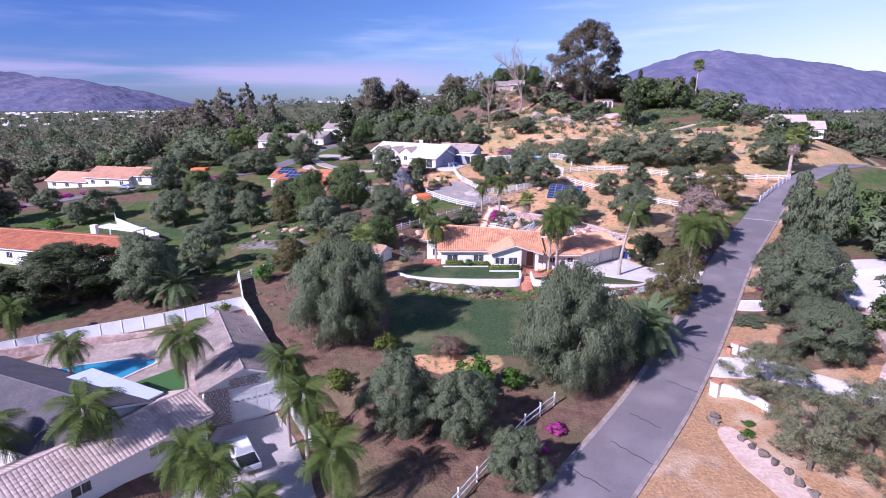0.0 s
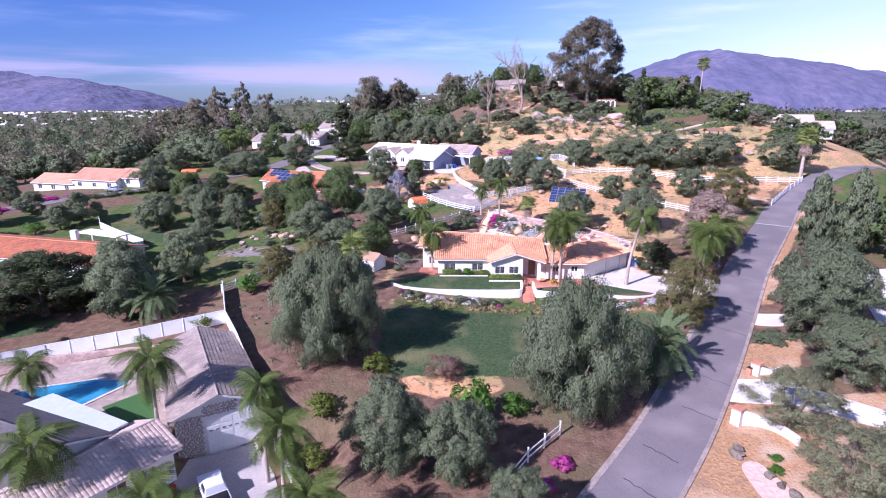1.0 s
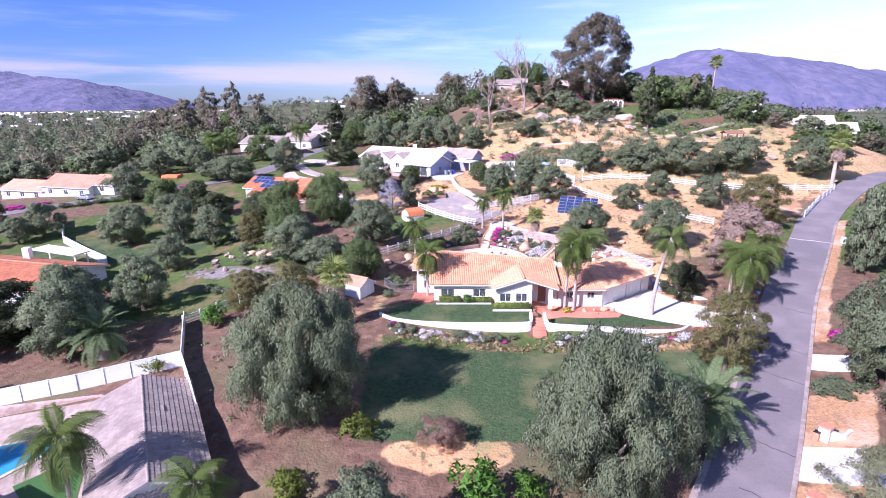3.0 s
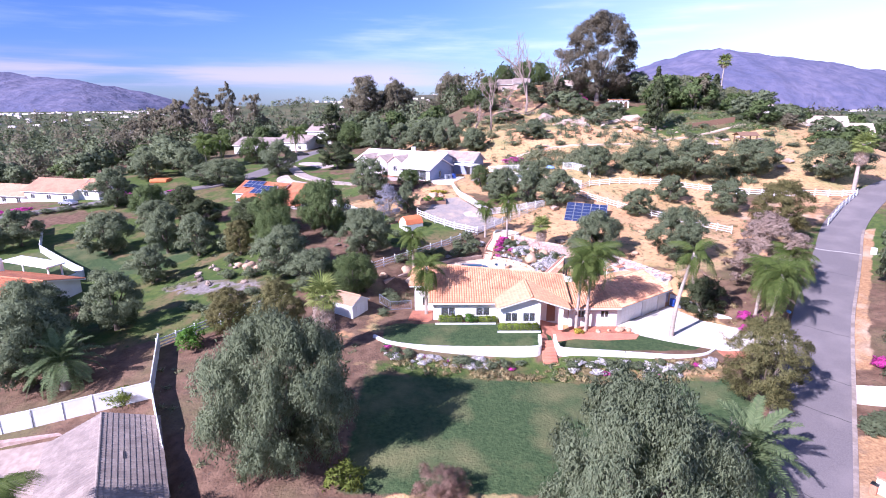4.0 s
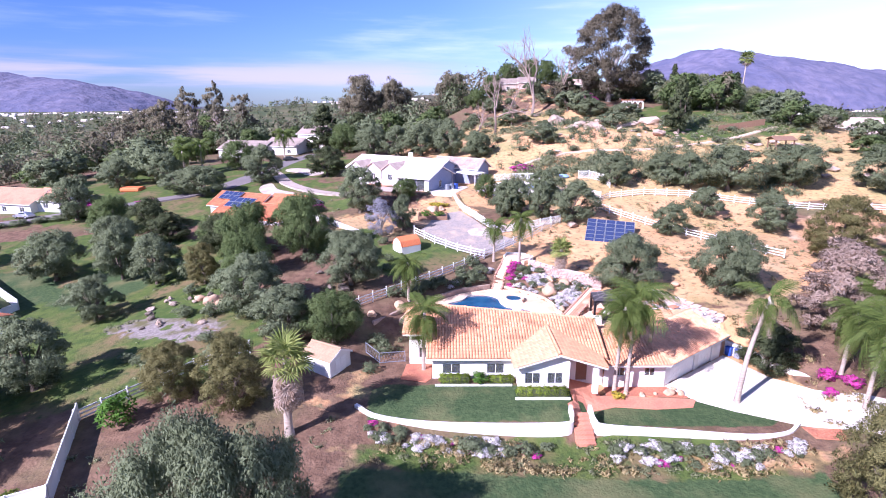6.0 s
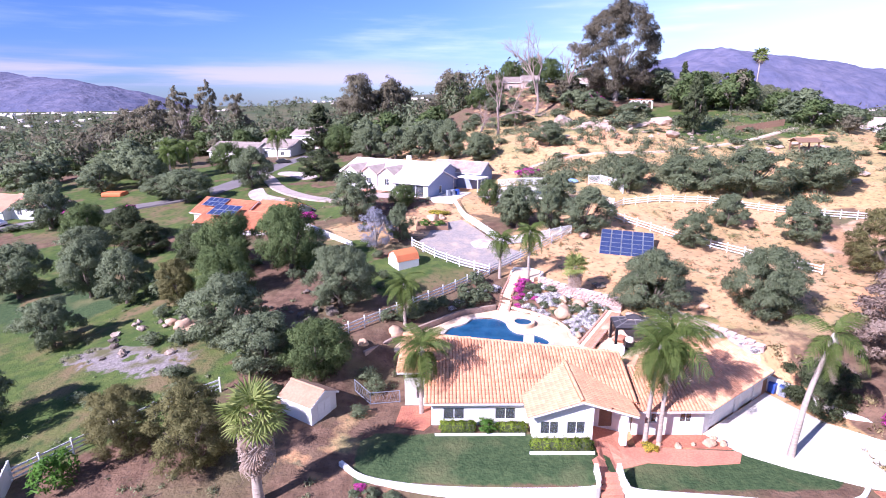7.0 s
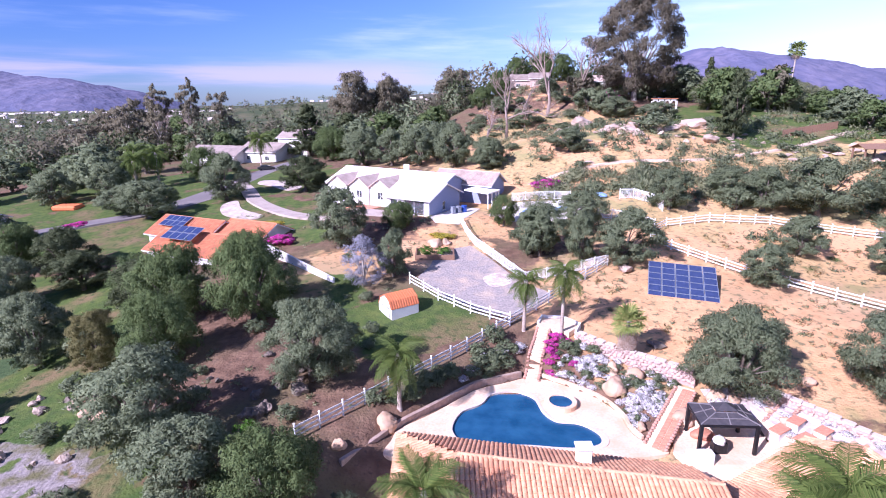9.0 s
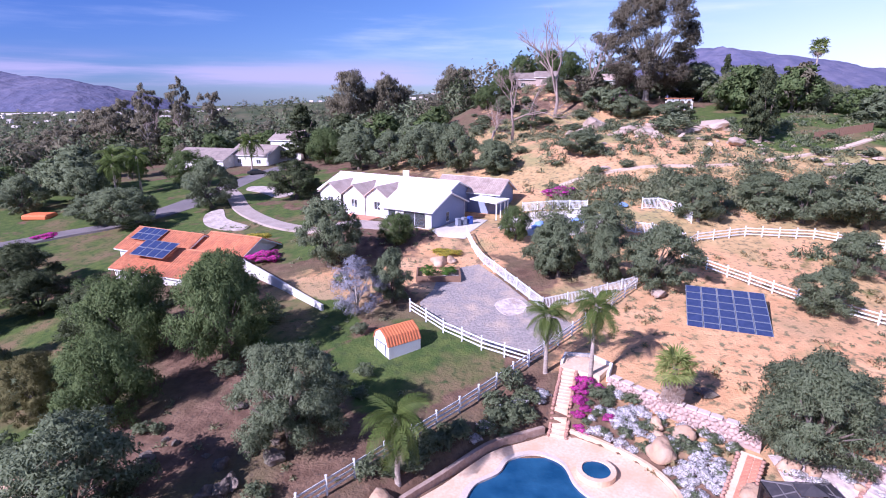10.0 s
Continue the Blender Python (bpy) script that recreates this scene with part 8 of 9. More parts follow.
def across(y, width, skew, material, name, label, u0=-1.0, u1=1.0, seed=0):
    """A narrow strip across the lane at the given y, a little crooked."""
    k = int(np.argmin(np.abs(ROAD[:, 1] - y)))
    g = np.random.default_rng(seed)
    t, s = tang[k], np.array([tang[k][1], -tang[k][0]])
    n = 9
    pts = []
    for j in range(n):
        u = u0 + (u1 - u0) * j / (n - 1)
        pts.append(ROAD[k] + s * u * (ROAD_HALF - 0.1) + t * (skew * u + g.uniform(-0.12, 0.12)))
    _, zz = near_line(np.array([p[0] for p in pts]), np.array([p[1] for p in pts]), ROAD, road_z)
    verts, faces = [], []
    for j, p in enumerate(pts):
        verts += [(*(p - t * width / 2), zz[j] + 0.068), (*(p + t * width / 2), zz[j] + 0.068)]
        if j:
            faces.append((2 * j - 2, 2 * j, 2 * j + 1, 2 * j - 1))
    ob = put(name, mesh_of(name, verts, faces, material))
    ob.data.flip_normals() if ob.data.polygons[0].normal.z < 0 else None
    return tagged(ob, label, "road marking", kind="structure")


for k, (y, a, b) in enumerate(((37.5, -0.9, 0.4), (41.2, -0.5, 0.9), (45.6, -0.6, 0.5), (52.0, -0.2, 0.9), (56.5, -0.1, 0.95), (66.0, -0.4, 0.9), (72.0, -0.3, 0.95), (80.0, -0.8, 0.9), (95.0, -0.5, 0.8))):
    across(y, 0.09, -0.5, M_CRACK, "crack", "dark tar-filled crack across the asphalt", a, b, k)
across(103.4, 0.55, 0.0, M_CONCRETE, "drain_strip", "pale concrete drain strip across the lane")

# ---------------------------------------------------------------- upper yard
drape("gravel_yard", M_GRAVEL, [(8.0, 117.2), (5.6, 117.4), (3.2, 118.6), (0.2, 120.8), (-2.2, 123.4), (-3.0, 126.0), (-1.6, 129.0), (-1.0, 132.2), (1.2, 134.8), (4.0, 136.0), (6.2, 131.8), (9.5, 124.7), (12.0, 122.6), (12.6, 121.4), (10.4, 119.2)], 0.05, "grey gravel yard inside the fences", "yard", step=1.0)
drape("sand_patch", M_SAND, loop([(5.0, 126.0), (7.4, 127.2), (8.4, 124.8), (6.0, 123.6)]), 0.09, "white sand heap on the gravel", "sand", step=0.7)


def picket_fence(points, h=1.35, label="white picket fence round the yard"):
    f = thing("picket_fence", label, "fence", group="picket fences")
    pk = slab_mesh("picket", M_VINYL, -0.03, 0.03, -0.015, 0.015, 0.08, h, 0.0)
    post = slab_mesh("post", M_VINYL, -0.06, 0.06, -0.06, 0.06, -0.5, h + 0.1, 0.012)
    for a, b in zip(points, points[1:]):
        L = math.hypot(b[0] - a[0], b[1] - a[1])
        n, npst = int(L / 0.17), max(1, round(L / 2.4))
        rz = math.atan2(b[1] - a[1], b[0] - a[0])
        at = lambda u: (a[0] + (b[0] - a[0]) * u, a[1] + (b[1] - a[1]) * u)
        for k in range(n):
            x, y = at((k + 0.5) / n)
            put("picket", pk, f, pose(x, y, ground(x, y), 0, 0, math.degrees(rz)))
        for k in range(npst + 1):
            x, y = at(k / npst)
            put("post", post, f, pose(x, y, ground(x, y)))
            if k:
                x0, y0 = at((k - 1) / npst)
                for hh in (0.25, h - 0.12):
                    bar_between("rail", RAIL, (x0, y0, ground(x0, y0) + hh), (x, y, ground(x, y) + hh), f, 0.05, 0.09)
    return f


picket_fence([(2.8, 143.5), (4.6, 136.0), (9.9, 124.8), (15.5, 126.8), (21.1, 129.2)])
picket_fence([(24.0, 145.0), (28.0, 143.5), (31.0, 140.0)], h=1.6, label="white arched garden fence below the shrubs")
run_wall("boundary_wall", M_STUCCO, [(-25.5, 137.2), (-19.8, 131.5), (-16.0, 127.6), (-13.0, 124.6)], [5.9, 5.4, 5.0, 4.7], 0.25, "low white wall beside the orchard", deep=0.8)
drape("patio", M_CONCRETE, [(-2.0, 145.8), (3.4, 154.0), (6.4, 152.2), (4.2, 146.6), (2.6, 143.0), (-1.0, 143.6)], 0.08, "pale concrete terrace beside the grey house", "patio", step=1.0)
drape("patio", M_CONCRETE, [(7.5, 147.5), (9.5, 152.5), (14.0, 154.0), (22.0, 152.5), (24.5, 148.0), (18.0, 144.5), (11.0, 145.0)], 0.12, "white paved terrace among the trees", "patio", step=1.0)
picket_fence([(12.0, 154.6), (16.5, 154.2), (21.5, 152.8)], h=1.5, label="white slatted screen behind the terrace")
picket_fence([(29.4, 151.6), (31.6, 151.4), (34.0, 149.2), (34.6, 146.4)], h=1.7, label="white curved slatted screen on the slope")
M_TARP = surface("blue_tarp", (0.20, 0.34, 0.66), (0.28, 0.42, 0.72), (0.16, 0.27, 0.55), fine=4, rough=0.6, bump=0.4)
for x, y, r in ((13.4, 147.6, 1.5), (19.6, 148.6, 1.6), (26.6, 152.6, 1.2)):
    tagged(put("tarpaulin", rock_mesh("tarpaulin", M_TARP, 1.0, int(x * 3), 0.55), None, pose(x, y, ground(x, y) + 0.4, 0, 0, x * 20) @ Matrix.Diagonal((r, r * 0.7, 0.9, 1))), "crumpled blue tarpaulin over stored things", "tarpaulin", "tarpaulins")
boulder(22.6, 126.8, 0.9, 1, "grey boulder at the fence's end", "")
for x, y, mt, nm in ((3.6, 149.6, M_BLUEBIN, "blue"), (2.7, 149.0, M_GREYBIN, "grey"), (1.8, 148.4, M_GREYBIN, "grey")):
    b = thing("wheelie_bin", nm + " plastic bin beside the grey-blue wall", "bin", at=(x, y, ground(x, y) + 0.1), turn=30, group="wheelie bins")
    put("body", slab_mesh("body", mt, -0.3, 0.3, -0.35, 0.35, 0.02, 1.0, 0.05), b)
    put("lid", slab_mesh("lid", mt, -0.33, 0.33, -0.39, 0.39, 1.005, 1.08, 0.03), b)
bed = thing("planter_bed", "raised dark wooden bed with low green plants", "planter")
for x0, x1, y0, y1 in ((-3.6, 1.6, 131.0, 131.2), (-3.6, 1.6, 134.6, 134.8), (-3.6, -3.4, 131.2, 134.6), (1.4, 1.6, 131.2, 134.6)):
    slab("board", M_WOOD, x0, x1, y0, y1, ground(-1, 132.8) - 0.6, ground(-1, 132.8) + 0.5, bed)
grove(GREENBUSH, "greenbush", [(-2.2, 132.8, 1.2, 1.4), (0.2, 133.0, 1.2, 1.2)])
grove(YELLOWBUSH, "yellowbush", [(0.0, 139.5, 2.0, 0.7), (-31.0, 150.5, 2.6, 1.0), (-28.6, 152.0, 2.0, 0.9), (-33.5, 151.5, 2.0, 1.0)])
for k, (x, y, r) in enumerate(((-1.0, 136.2, 0.8), (0.6, 136.8, 0.7))):
    boulder(x, y, r, k, "pale rounded rock beside the planter", "garden boulders")

def wire_fence(points, h=1.2):
    """A chain-link fence: slim posts, two rails and crossing wires."""
    f = thing("wire_fence", "green-grey chain-link fence beside the house", "fence")
    post = slab_mesh("post", M_GREYBIN, -0.03, 0.03, -0.03, 0.03, -0.3, h)
    wire = slab_mesh("wire", M_GREYBIN, -0.5, 0.5, -0.5, 0.5, -0.5, 0.5)
    for a, b in zip(points, points[1:]):
        za, zb = ground(*a), ground(*b)
        put("post", post, f, pose(*a, za))
        put("post", post, f, pose(*b, zb))
        for hh in (0.08, h - 0.04):
            bar_between("rail", wire, (*a, za + hh), (*b, zb + hh), f, 0.04, 0.05)
        n = max(2, int(math.dist(a, b) / 0.3))
        for k in range(n):
            for u, v in ((k, k + 1), (k + 1, k)):
                p, q = u / n, v / n
                bar_between("wire", wire, (a[0] + (b[0] - a[0]) * p, a[1] + (b[1] - a[1]) * p, za + (zb - za) * p + 0.1), (a[0] + (b[0] - a[0]) * q, a[1] + (b[1] - a[1]) * q, za + (zb - za) * q + h - 0.08), f, 0.012, 0.012)
    return f


wire_fence([(-7.4, 90.1), (-5.8, 88.4), (-3.2, 88.8)])

# street and drive to the grey house
STREET = spline([(-150, 118), (-112, 139), (-90, 151), (-74, 159.5), (-66, 164.5), (-59, 168.5), (-52.5, 176), (-47.5, 190), (-44, 206), (-40, 217)])
ribbon("street", M_ASPHALT, STREET, land(STREET[:, 0], STREET[:, 1]), 3.4, 0.10, 0.6, "grey asphalt street past the bungalows", "road")
DRIVE = spline([(-48, 192), (-43, 184), (-37.5, 173), (-31, 164), (-25, 157.5), (-19, 153.2), (-12, 149.8), (-7, 148)])
ribbon("house_drive", surface("pinkish_drive", (0.40, 0.32, 0.28), (0.48, 0.39, 0.345), (0.33, 0.26, 0.225), fine=3, broad=0.4, rough=0.9, bump=0.2), DRIVE, land(DRIVE[:, 0], DRIVE[:, 1]), 2.3, 0.10, 0.6, "pale concrete drive to the grey house", "driveway")
PATH = spline([(16, 161), (24, 164.5), (34, 165.5), (46, 165.0), (58, 167.5), (72, 171), (84, 176)])
ribbon("hill_path", surface("pale_dirt", (0.58, 0.42, 0.31), (0.66, 0.51, 0.40), fine=2, rough=0.95, bump=0.5), PATH, land(PATH[:, 0], PATH[:, 1]), 0.8, 0.12, 0.6, "pale dirt path across the hillside", "path")
M_BEDSTONE = surface("pale_bed_stones", (0.44, 0.36, 0.32), (0.60, 0.51, 0.46), (0.30, 0.23, 0.19), fine=1.6, broad=0.5, rough=0.95, bump=0.8, depth=0.08)
for poly in ([(-42, 191), (-36, 188), (-30.5, 181), (-33, 178.5), (-38, 184), (-42.5, 188)], [(-42, 173), (-38.5, 166), (-32.5, 159.6), (-34.5, 158), (-41, 163), (-44, 170)]):
    drape("stone_bed", M_BEDSTONE, loop(poly), 0.12, "bed of pale stones beside the drive", "flower bed", step=1.2)
drape("brick_patio", M_BRICK, [(-17.0, 155.8), (-11.6, 152.4), (-10.2, 154.6), (-15.4, 158.0)], 0.1, "red brick patio before the grey house", "patio", step=1.0)
hedge_line = [(-96, 144), (-82, 150), (-70, 155), (-62, 152)]
for (a, b) in zip(hedge_line, hedge_line[1:]):
    for k in range(4):
        u = (k + 0.5) / 4
        plant(("bush", k % 2), BUSH[k % 2], a[0] + (b[0] - a[0]) * u, a[1] + (b[1] - a[1]) * u, 2.2, 1.4)
grove(PINKBUSH, "pinkbush", [(-104.0, 148.0, 2.4, 1.0), (-99.0, 150.0, 2.2, 1.0), (-110.0, 137.0, 3.0, 1.0), (-83.0, 162.0, 2.2, 0.9), (-79.0, 159.0, 2.0, 1.0), (-68.0, 162.0, 2.2, 0.8), (-114.0, 134.0, 2.6, 1.0), (52.0, 236.0, 4.0, 4.0)])
tagged(slab("orange_tarp", surface("orange_fabric", (0.70, 0.16, 0.05), (0.76, 0.22, 0.08), rough=0.8), -80.5, -75.5, 173.0, 176.5, ground(-78, 174) - 0.2, ground(-78, 174) + 0.9, bevel=0.3), "orange covered woodpile beside the street", "tarp")
solar_array("", "", [(-45.2, 138.85, 5.95), (-39.8, 136.6, 5.95), (-38.7, 139.4, 7.2), (-44.1, 141.65, 7.2)], 4, 2, parent=solar_roof_house, legs=False)
solar_array("", "", [(-49.4, 146.75, 6.1), (-44.8, 144.7, 6.1), (-43.8, 147.1, 7.2), (-48.4, 149.15, 7.2)], 4, 2, parent=solar_roof_house, legs=False)

# ---------------------------------------------------------------- hillside
HILL = [(32.0, 190.5, 2.4, 1.3), (37.0, 183.0, 1.6, 0.8), (39.0, 180.0, 1.7, 0.8), (41.0, 178.0, 1.3, 0.8), (57.5, 189.0, 2.8, 0.9), (54.0, 174.0, 1.7, 0.9), (43.0, 186.0, 1.4, 0.8), (48.5, 183.0, 1.1, 0.8), (50.5, 184.0, 1.3, 0.8), (52.5, 186.5, 1.1, 0.8),
        (35.0, 181.0, 1.2, 0.8), (46.0, 178.5, 0.8, 0.8), (49.0, 177.0, 0.7, 0.8), (61.0, 184.0, 1.2, 0.8), (29.0, 188.0, 1.3, 0.8), (27.0, 190.5, 1.0, 0.8), (80.0, 148.0, 1.3, 0.8), (77.0, 145.0, 1.0, 0.7), (74.0, 147.0, 1.2, 0.8), (84.0, 143.0, 1.4, 0.7), (28.0, 166.5, 0.9, 0.6)]
for k, (x, y, r, tall) in enumerate(HILL):
    boulder(x, y, r, k, tall=tall)
g2 = np.random.default_rng(4)
for k in range(60):
    x, y = g2.uniform(26, 66), g2.uniform(168, 190)
    boulder(x, y, g2.uniform(0.25, 0.7), k, tall=0.7)
for k in range(26):
    x, y = g2.uniform(62, 84), g2.uniform(157, 168)
    boulder(x, y, g2.uniform(0.4, 1.1), k, tall=0.6)
for k in range(26):
    x, y = g2.uniform(-38, -27), g2.uniform(97, 106)
    boulder(x, y, g2.uniform(0.2, 0.55), k, "mossy stone in the orchard", "orchard stones", dark=k % 3 > 0)
for k in range(24):
    x, y = g2.uniform(-22, -12), g2.uniform(98, 110)
    boulder(x, y, g2.uniform(0.25, 0.8), k, "dark mossy rock below the trees", "orchard stones", dark=True)


M_BARK_GREY = surface("grey_brown_bark", (0.26, 0.19, 0.16), (0.36, 0.28, 0.24), fine=3, broad=0.5, rough=0.95, bump=0.4, stretch=(2, 2, 0.5))


def bare_tree(x, y, h, seed):
    """A leafless tree: limbs that fork again and again."""
    g = np.random.default_rng(seed)
    limbs = []

    def grow(p, d, length, r, depth):
        q = p + d * length
        mid = p + d * length * 0.5 + Vector(g.normal(0, length * 0.04, 3))
        limbs.append([(*p, r), (*mid, r * 0.8), (*q, r * 0.62)])
        if depth:
            for k in range(3):
                e = (d + Vector(g.normal(0, 0.36, 3)) + Vector((0, 0, 0.16))).normalized()
                grow(p.lerp(q, g.uniform(0.55, 1.0)), e, length * g.uniform(0.55, 0.85), r * 0.56, depth - 1)

    ob = thing("bare_tree", "tall leafless tree with forking pale branches", "tree", at=(x, y, ground(x, y) - 0.2), group="bare trees")
    grow(Vector((0, 0, 0)), Vector((g.normal(0, 0.05), g.normal(0, 0.05), 1)).normalized(), h * 0.3, h * 0.016, 5)
    put("branchwork", limbs_mesh("branchwork", M_BARK_GREY, limbs, 5), ob)


for k, (x, y, h) in enumerate(((17.4, 211.0, 28.0), (32.0, 231.0, 34.0), (44.0, 238.0, 25.0), (12.0, 205.0, 14.0), (24.0, 222.0, 13.0), (-104.0, 272.0, 26.0), (-88.0, 262.0, 20.0), (21.5, 56.5, 8.0))):
    bare_tree(x, y, h, 60 + k)
gz = thing("hill_pavilion", "small dark wooden pavilion on the hillside", "pavilion", at=(76.5, 160.5, ground(76.5, 160.5)))
for x in (-2, 2):
    for y in (-1.5, 1.5):
        put("post", slab_mesh("post", M_WOOD, x - 0.12, x + 0.12, y - 0.12, y + 0.12, -0.8, 2.4), gz)
plate("roof", M_WOOD, [(-2.5, -2, 2.4), (2.5, -2, 2.4), (2.5, 0, 3.2), (-2.5, 0, 3.2)], 0.1, gz)
plate("roof", M_WOOD, [(2.5, 2, 2.4), (-2.5, 2, 2.4), (-2.5, 0, 3.2), (2.5, 0, 3.2)], 0.1, gz)
pf = thing("board_fence", "dark wooden board fence on the hilltop", "fence")
bd = slab_mesh("board", M_WOOD, -0.22, 0.22, -0.04, 0.04, -0.3, 1.5)
for k in range(26):
    x, y = 70 + k * 0.5, 176.0 + 0.10 * k
    put("board", bd, pf, pose(x, y, ground(x, y), 0, 0, 10))

arcade = thing("arcade", "white arched garden arcade with a tiled top below the big tree", "arcade", at=(60.2, 223.0, ground(61, 223) + 0.9), turn=8)
arcade.scale = (0.72, 0.72, 0.85)
for k in range(5):
    put("pier", slab_mesh("pier", M_STUCCO, k * 2.6 - 0.3, k * 2.6 + 0.3, -0.3, 0.3, -2.2, 2.6, 0.03), arcade)
for k in range(4):
    pr = [(k * 2.6 + 0.3 + 2.0 * j / 8, 2.0 + 0.75 * math.sin(math.pi * j / 8)) for j in range(9)]
    vv = [(x, s * 0.25, z) for s in (-1, 1) for x, z in pr + [(k * 2.6 + 2.3, 3.2), (k * 2.6 + 0.3, 3.2)]]
    put("arch", mesh_of("arch", vv, [range(11), range(21, 10, -1)] + [(j, 11 + j, 11 + (j + 1) % 11, (j + 1) % 11) for j in range(11)], M_STUCCO), arcade)
put("tile_strip", slab_mesh("tile_strip", M_TILE_RED, -0.4, 10.8, -0.5, 0.5, 3.2, 3.5, 0.08), arcade)

# ---------------------------------------------------------------- woods beyond
LIGHT = [leafy("woodland_tree", "grey-green woodland tree among others", "tree", "woodland trees", M_OLIVE, M_BARK, s, count=2600, size=0.78, lobes=14, lobe=1.7, z0=1.4, z1=8.6, subs=6, slim=0.55) for s in (201, 202, 203)]
LIGHTGREEN = [leafy("woodland_tree", "dark green woodland tree among others", "tree", "woodland trees", M_PEPPER, M_BARK, s, count=2600, size=0.78, lobes=14, lobe=1.7, z0=1.4, z1=8.6, subs=6, slim=0.55) for s in (211, 212)]
LIGHTBROWN = [leafy("woodland_tree", "brownish woodland tree among others", "tree", "woodland trees", M_EUCA, M_BARK, s, count=2800, size=0.85, lobes=14, lobe=1.6, z0=1.8, z1=8.6, subs=6, slim=0.5) for s in (221,)]
KEEP_CLEAR = [(-44, 142, 15), (-102, 162, 17), (-75, 92, 14), (-62, 226, 15), (-5, 152, 16), (97, 196, 9), (122, 196, 17), (116, 176, 14), (-72, 84, 15), (40, 254, 14), (68, 226, 9), (-62, 110, 20), (-40, 183, 9), (-24, 145, 10), (-110, 236, 5), (-88, 146, 12)]


def free_spot(x, y):
    d = near_line(np.array([x]), np.array([y]), STREET, STREET[:, 0])[0][0]
    r = near_line(np.array([x]), np.array([y]), ROAD, road_z)[0][0]
    return d > 6.5 and r > 7 and all(math.hypot(x - a, y - b) > c for a, b, c in KEEP_CLEAR)


g3 = np.random.default_rng(12)


def wood(count, x0, x1, y0, y1, r, h, mix=(0.6, 0.33, 0.07)):
    made = 0
    for _ in range(count * 4):
        if made >= count:
            break
        x, y = g3.uniform(x0, x1), g3.uniform(y0, y1)
        if free_spot(x, y):
            t = g3.random()
            kinds, tag = (LIGHT, "light") if t < mix[0] else (LIGHTGREEN, "lightgreen") if t < mix[0] + mix[1] else (LIGHTBROWN, "lightbrown")
            j = made % len(kinds)
            s = g3.uniform(0.75, 1.25)
            plant((tag, j), kinds[j], x, y, r * s, h * s)
            made += 1


wood(46, -150, -62, 178, 262, 5.2, 8.0, (0.42, 0.28, 0.30))
wood(24, -150, -84, 258, 292, 6.0, 13.0, (0.15, 0.1, 0.75))
wood(22, -60, 0, 206, 262, 5.4, 8.5)
wood(14, -140, -92, 100, 140, 4.6, 7.0)
wood(16, -105, -66, 60, 86, 4.6, 7.5, (0.4, 0.5, 0.1))
wood(24, 40, 125, 215, 262, 4.2, 6.0, (0.5, 0.35, 0.15))
wood(26, 74, 170, 205, 262, 5.6, 9.5, (0.45, 0.4, 0.15))
wood(16, 92, 160, 150, 205, 3.8, 4.8)
wood(8, 66, 90, 60, 98, 5.0, 8.0)
wood(12, 50, 70, 40, 62, 4.2, 6.0)
wood(8, 86, 112, 150, 190, 4.0, 5.5)


for k in range(34):
    x, y = g3.uniform(-34, -5), g3.uniform(86, 142)
    if free_spot(x, y) and math.hypot(x + 11, y - 86) > 4:
        s = g3.uniform(0.7, 1.7)
        plant(("bush", k % 2), BUSH[k % 2], x, y, s, s * g3.uniform(0.9, 1.4))
for k in range(80):
    x, y = g3.uniform(8, 62), g3.uniform(206, 264)
    s = g3.uniform(1.2, 3.2)
    plant(("bush", k % 2), BUSH[k % 2], x, y, s, s * g3.uniform(0.6, 1.0))
for k in range(56):
    x, y = g3.uniform(14, 95), g3.uniform(148, 200)
    s = g3.uniform(0.7, 2.2)
    plant(("bush", k % 2), BUSH[k % 2], x, y, s, s * g3.uniform(0.6, 1.0))


def scrub(name, label, material, spots, r, count, size, seed, flat=0.6):
    """Low growth scattered over rough ground, too much to count; spots: (clumps, x0, x1, y0, y1)."""
    g = np.random.default_rng(seed)
    xs, ys = [], []
    for n, x0, x1, y0, y1 in spots:
        hx, hy = g.uniform(x0, x1, max(3, n // 9)), g.uniform(y0, y1, max(3, n // 9))
        k = g.integers(0, len(hx), n)
        spread_m = (x1 - x0 + y1 - y0) / 26
        xs.append(np.clip(hx[k] + g.normal(0, spread_m, n), x0, x1))
        ys.append(np.clip(hy[k] + g.normal(0, spread_m * 0.6, n), y0, y1))
    xs, ys = np.concatenate(xs), np.concatenate(ys)
    d, _ = near_line(xs, ys, ROAD, road_z)
    keep = (d > ROAD_HALF + 1.0) & ~((np.hypot(xs - 27.5, ys - 121.5) < 6.5))
    xs, ys = xs[keep], ys[keep]
    rr = g.uniform(r * 0.45, r * 1.3, len(xs))
    cs = np.stack([xs, ys, land(xs, ys) + rr * flat * 0.4], 1)
    me = leaves_mesh(name, material, cs, np.stack([rr, rr, rr * flat], 1), count, size, droop=-0.2, shell=0.5, slim=0.4, inner=0.5, single=False)
    return tagged(new(name, me), label, "undergrowth", kind="stuff")


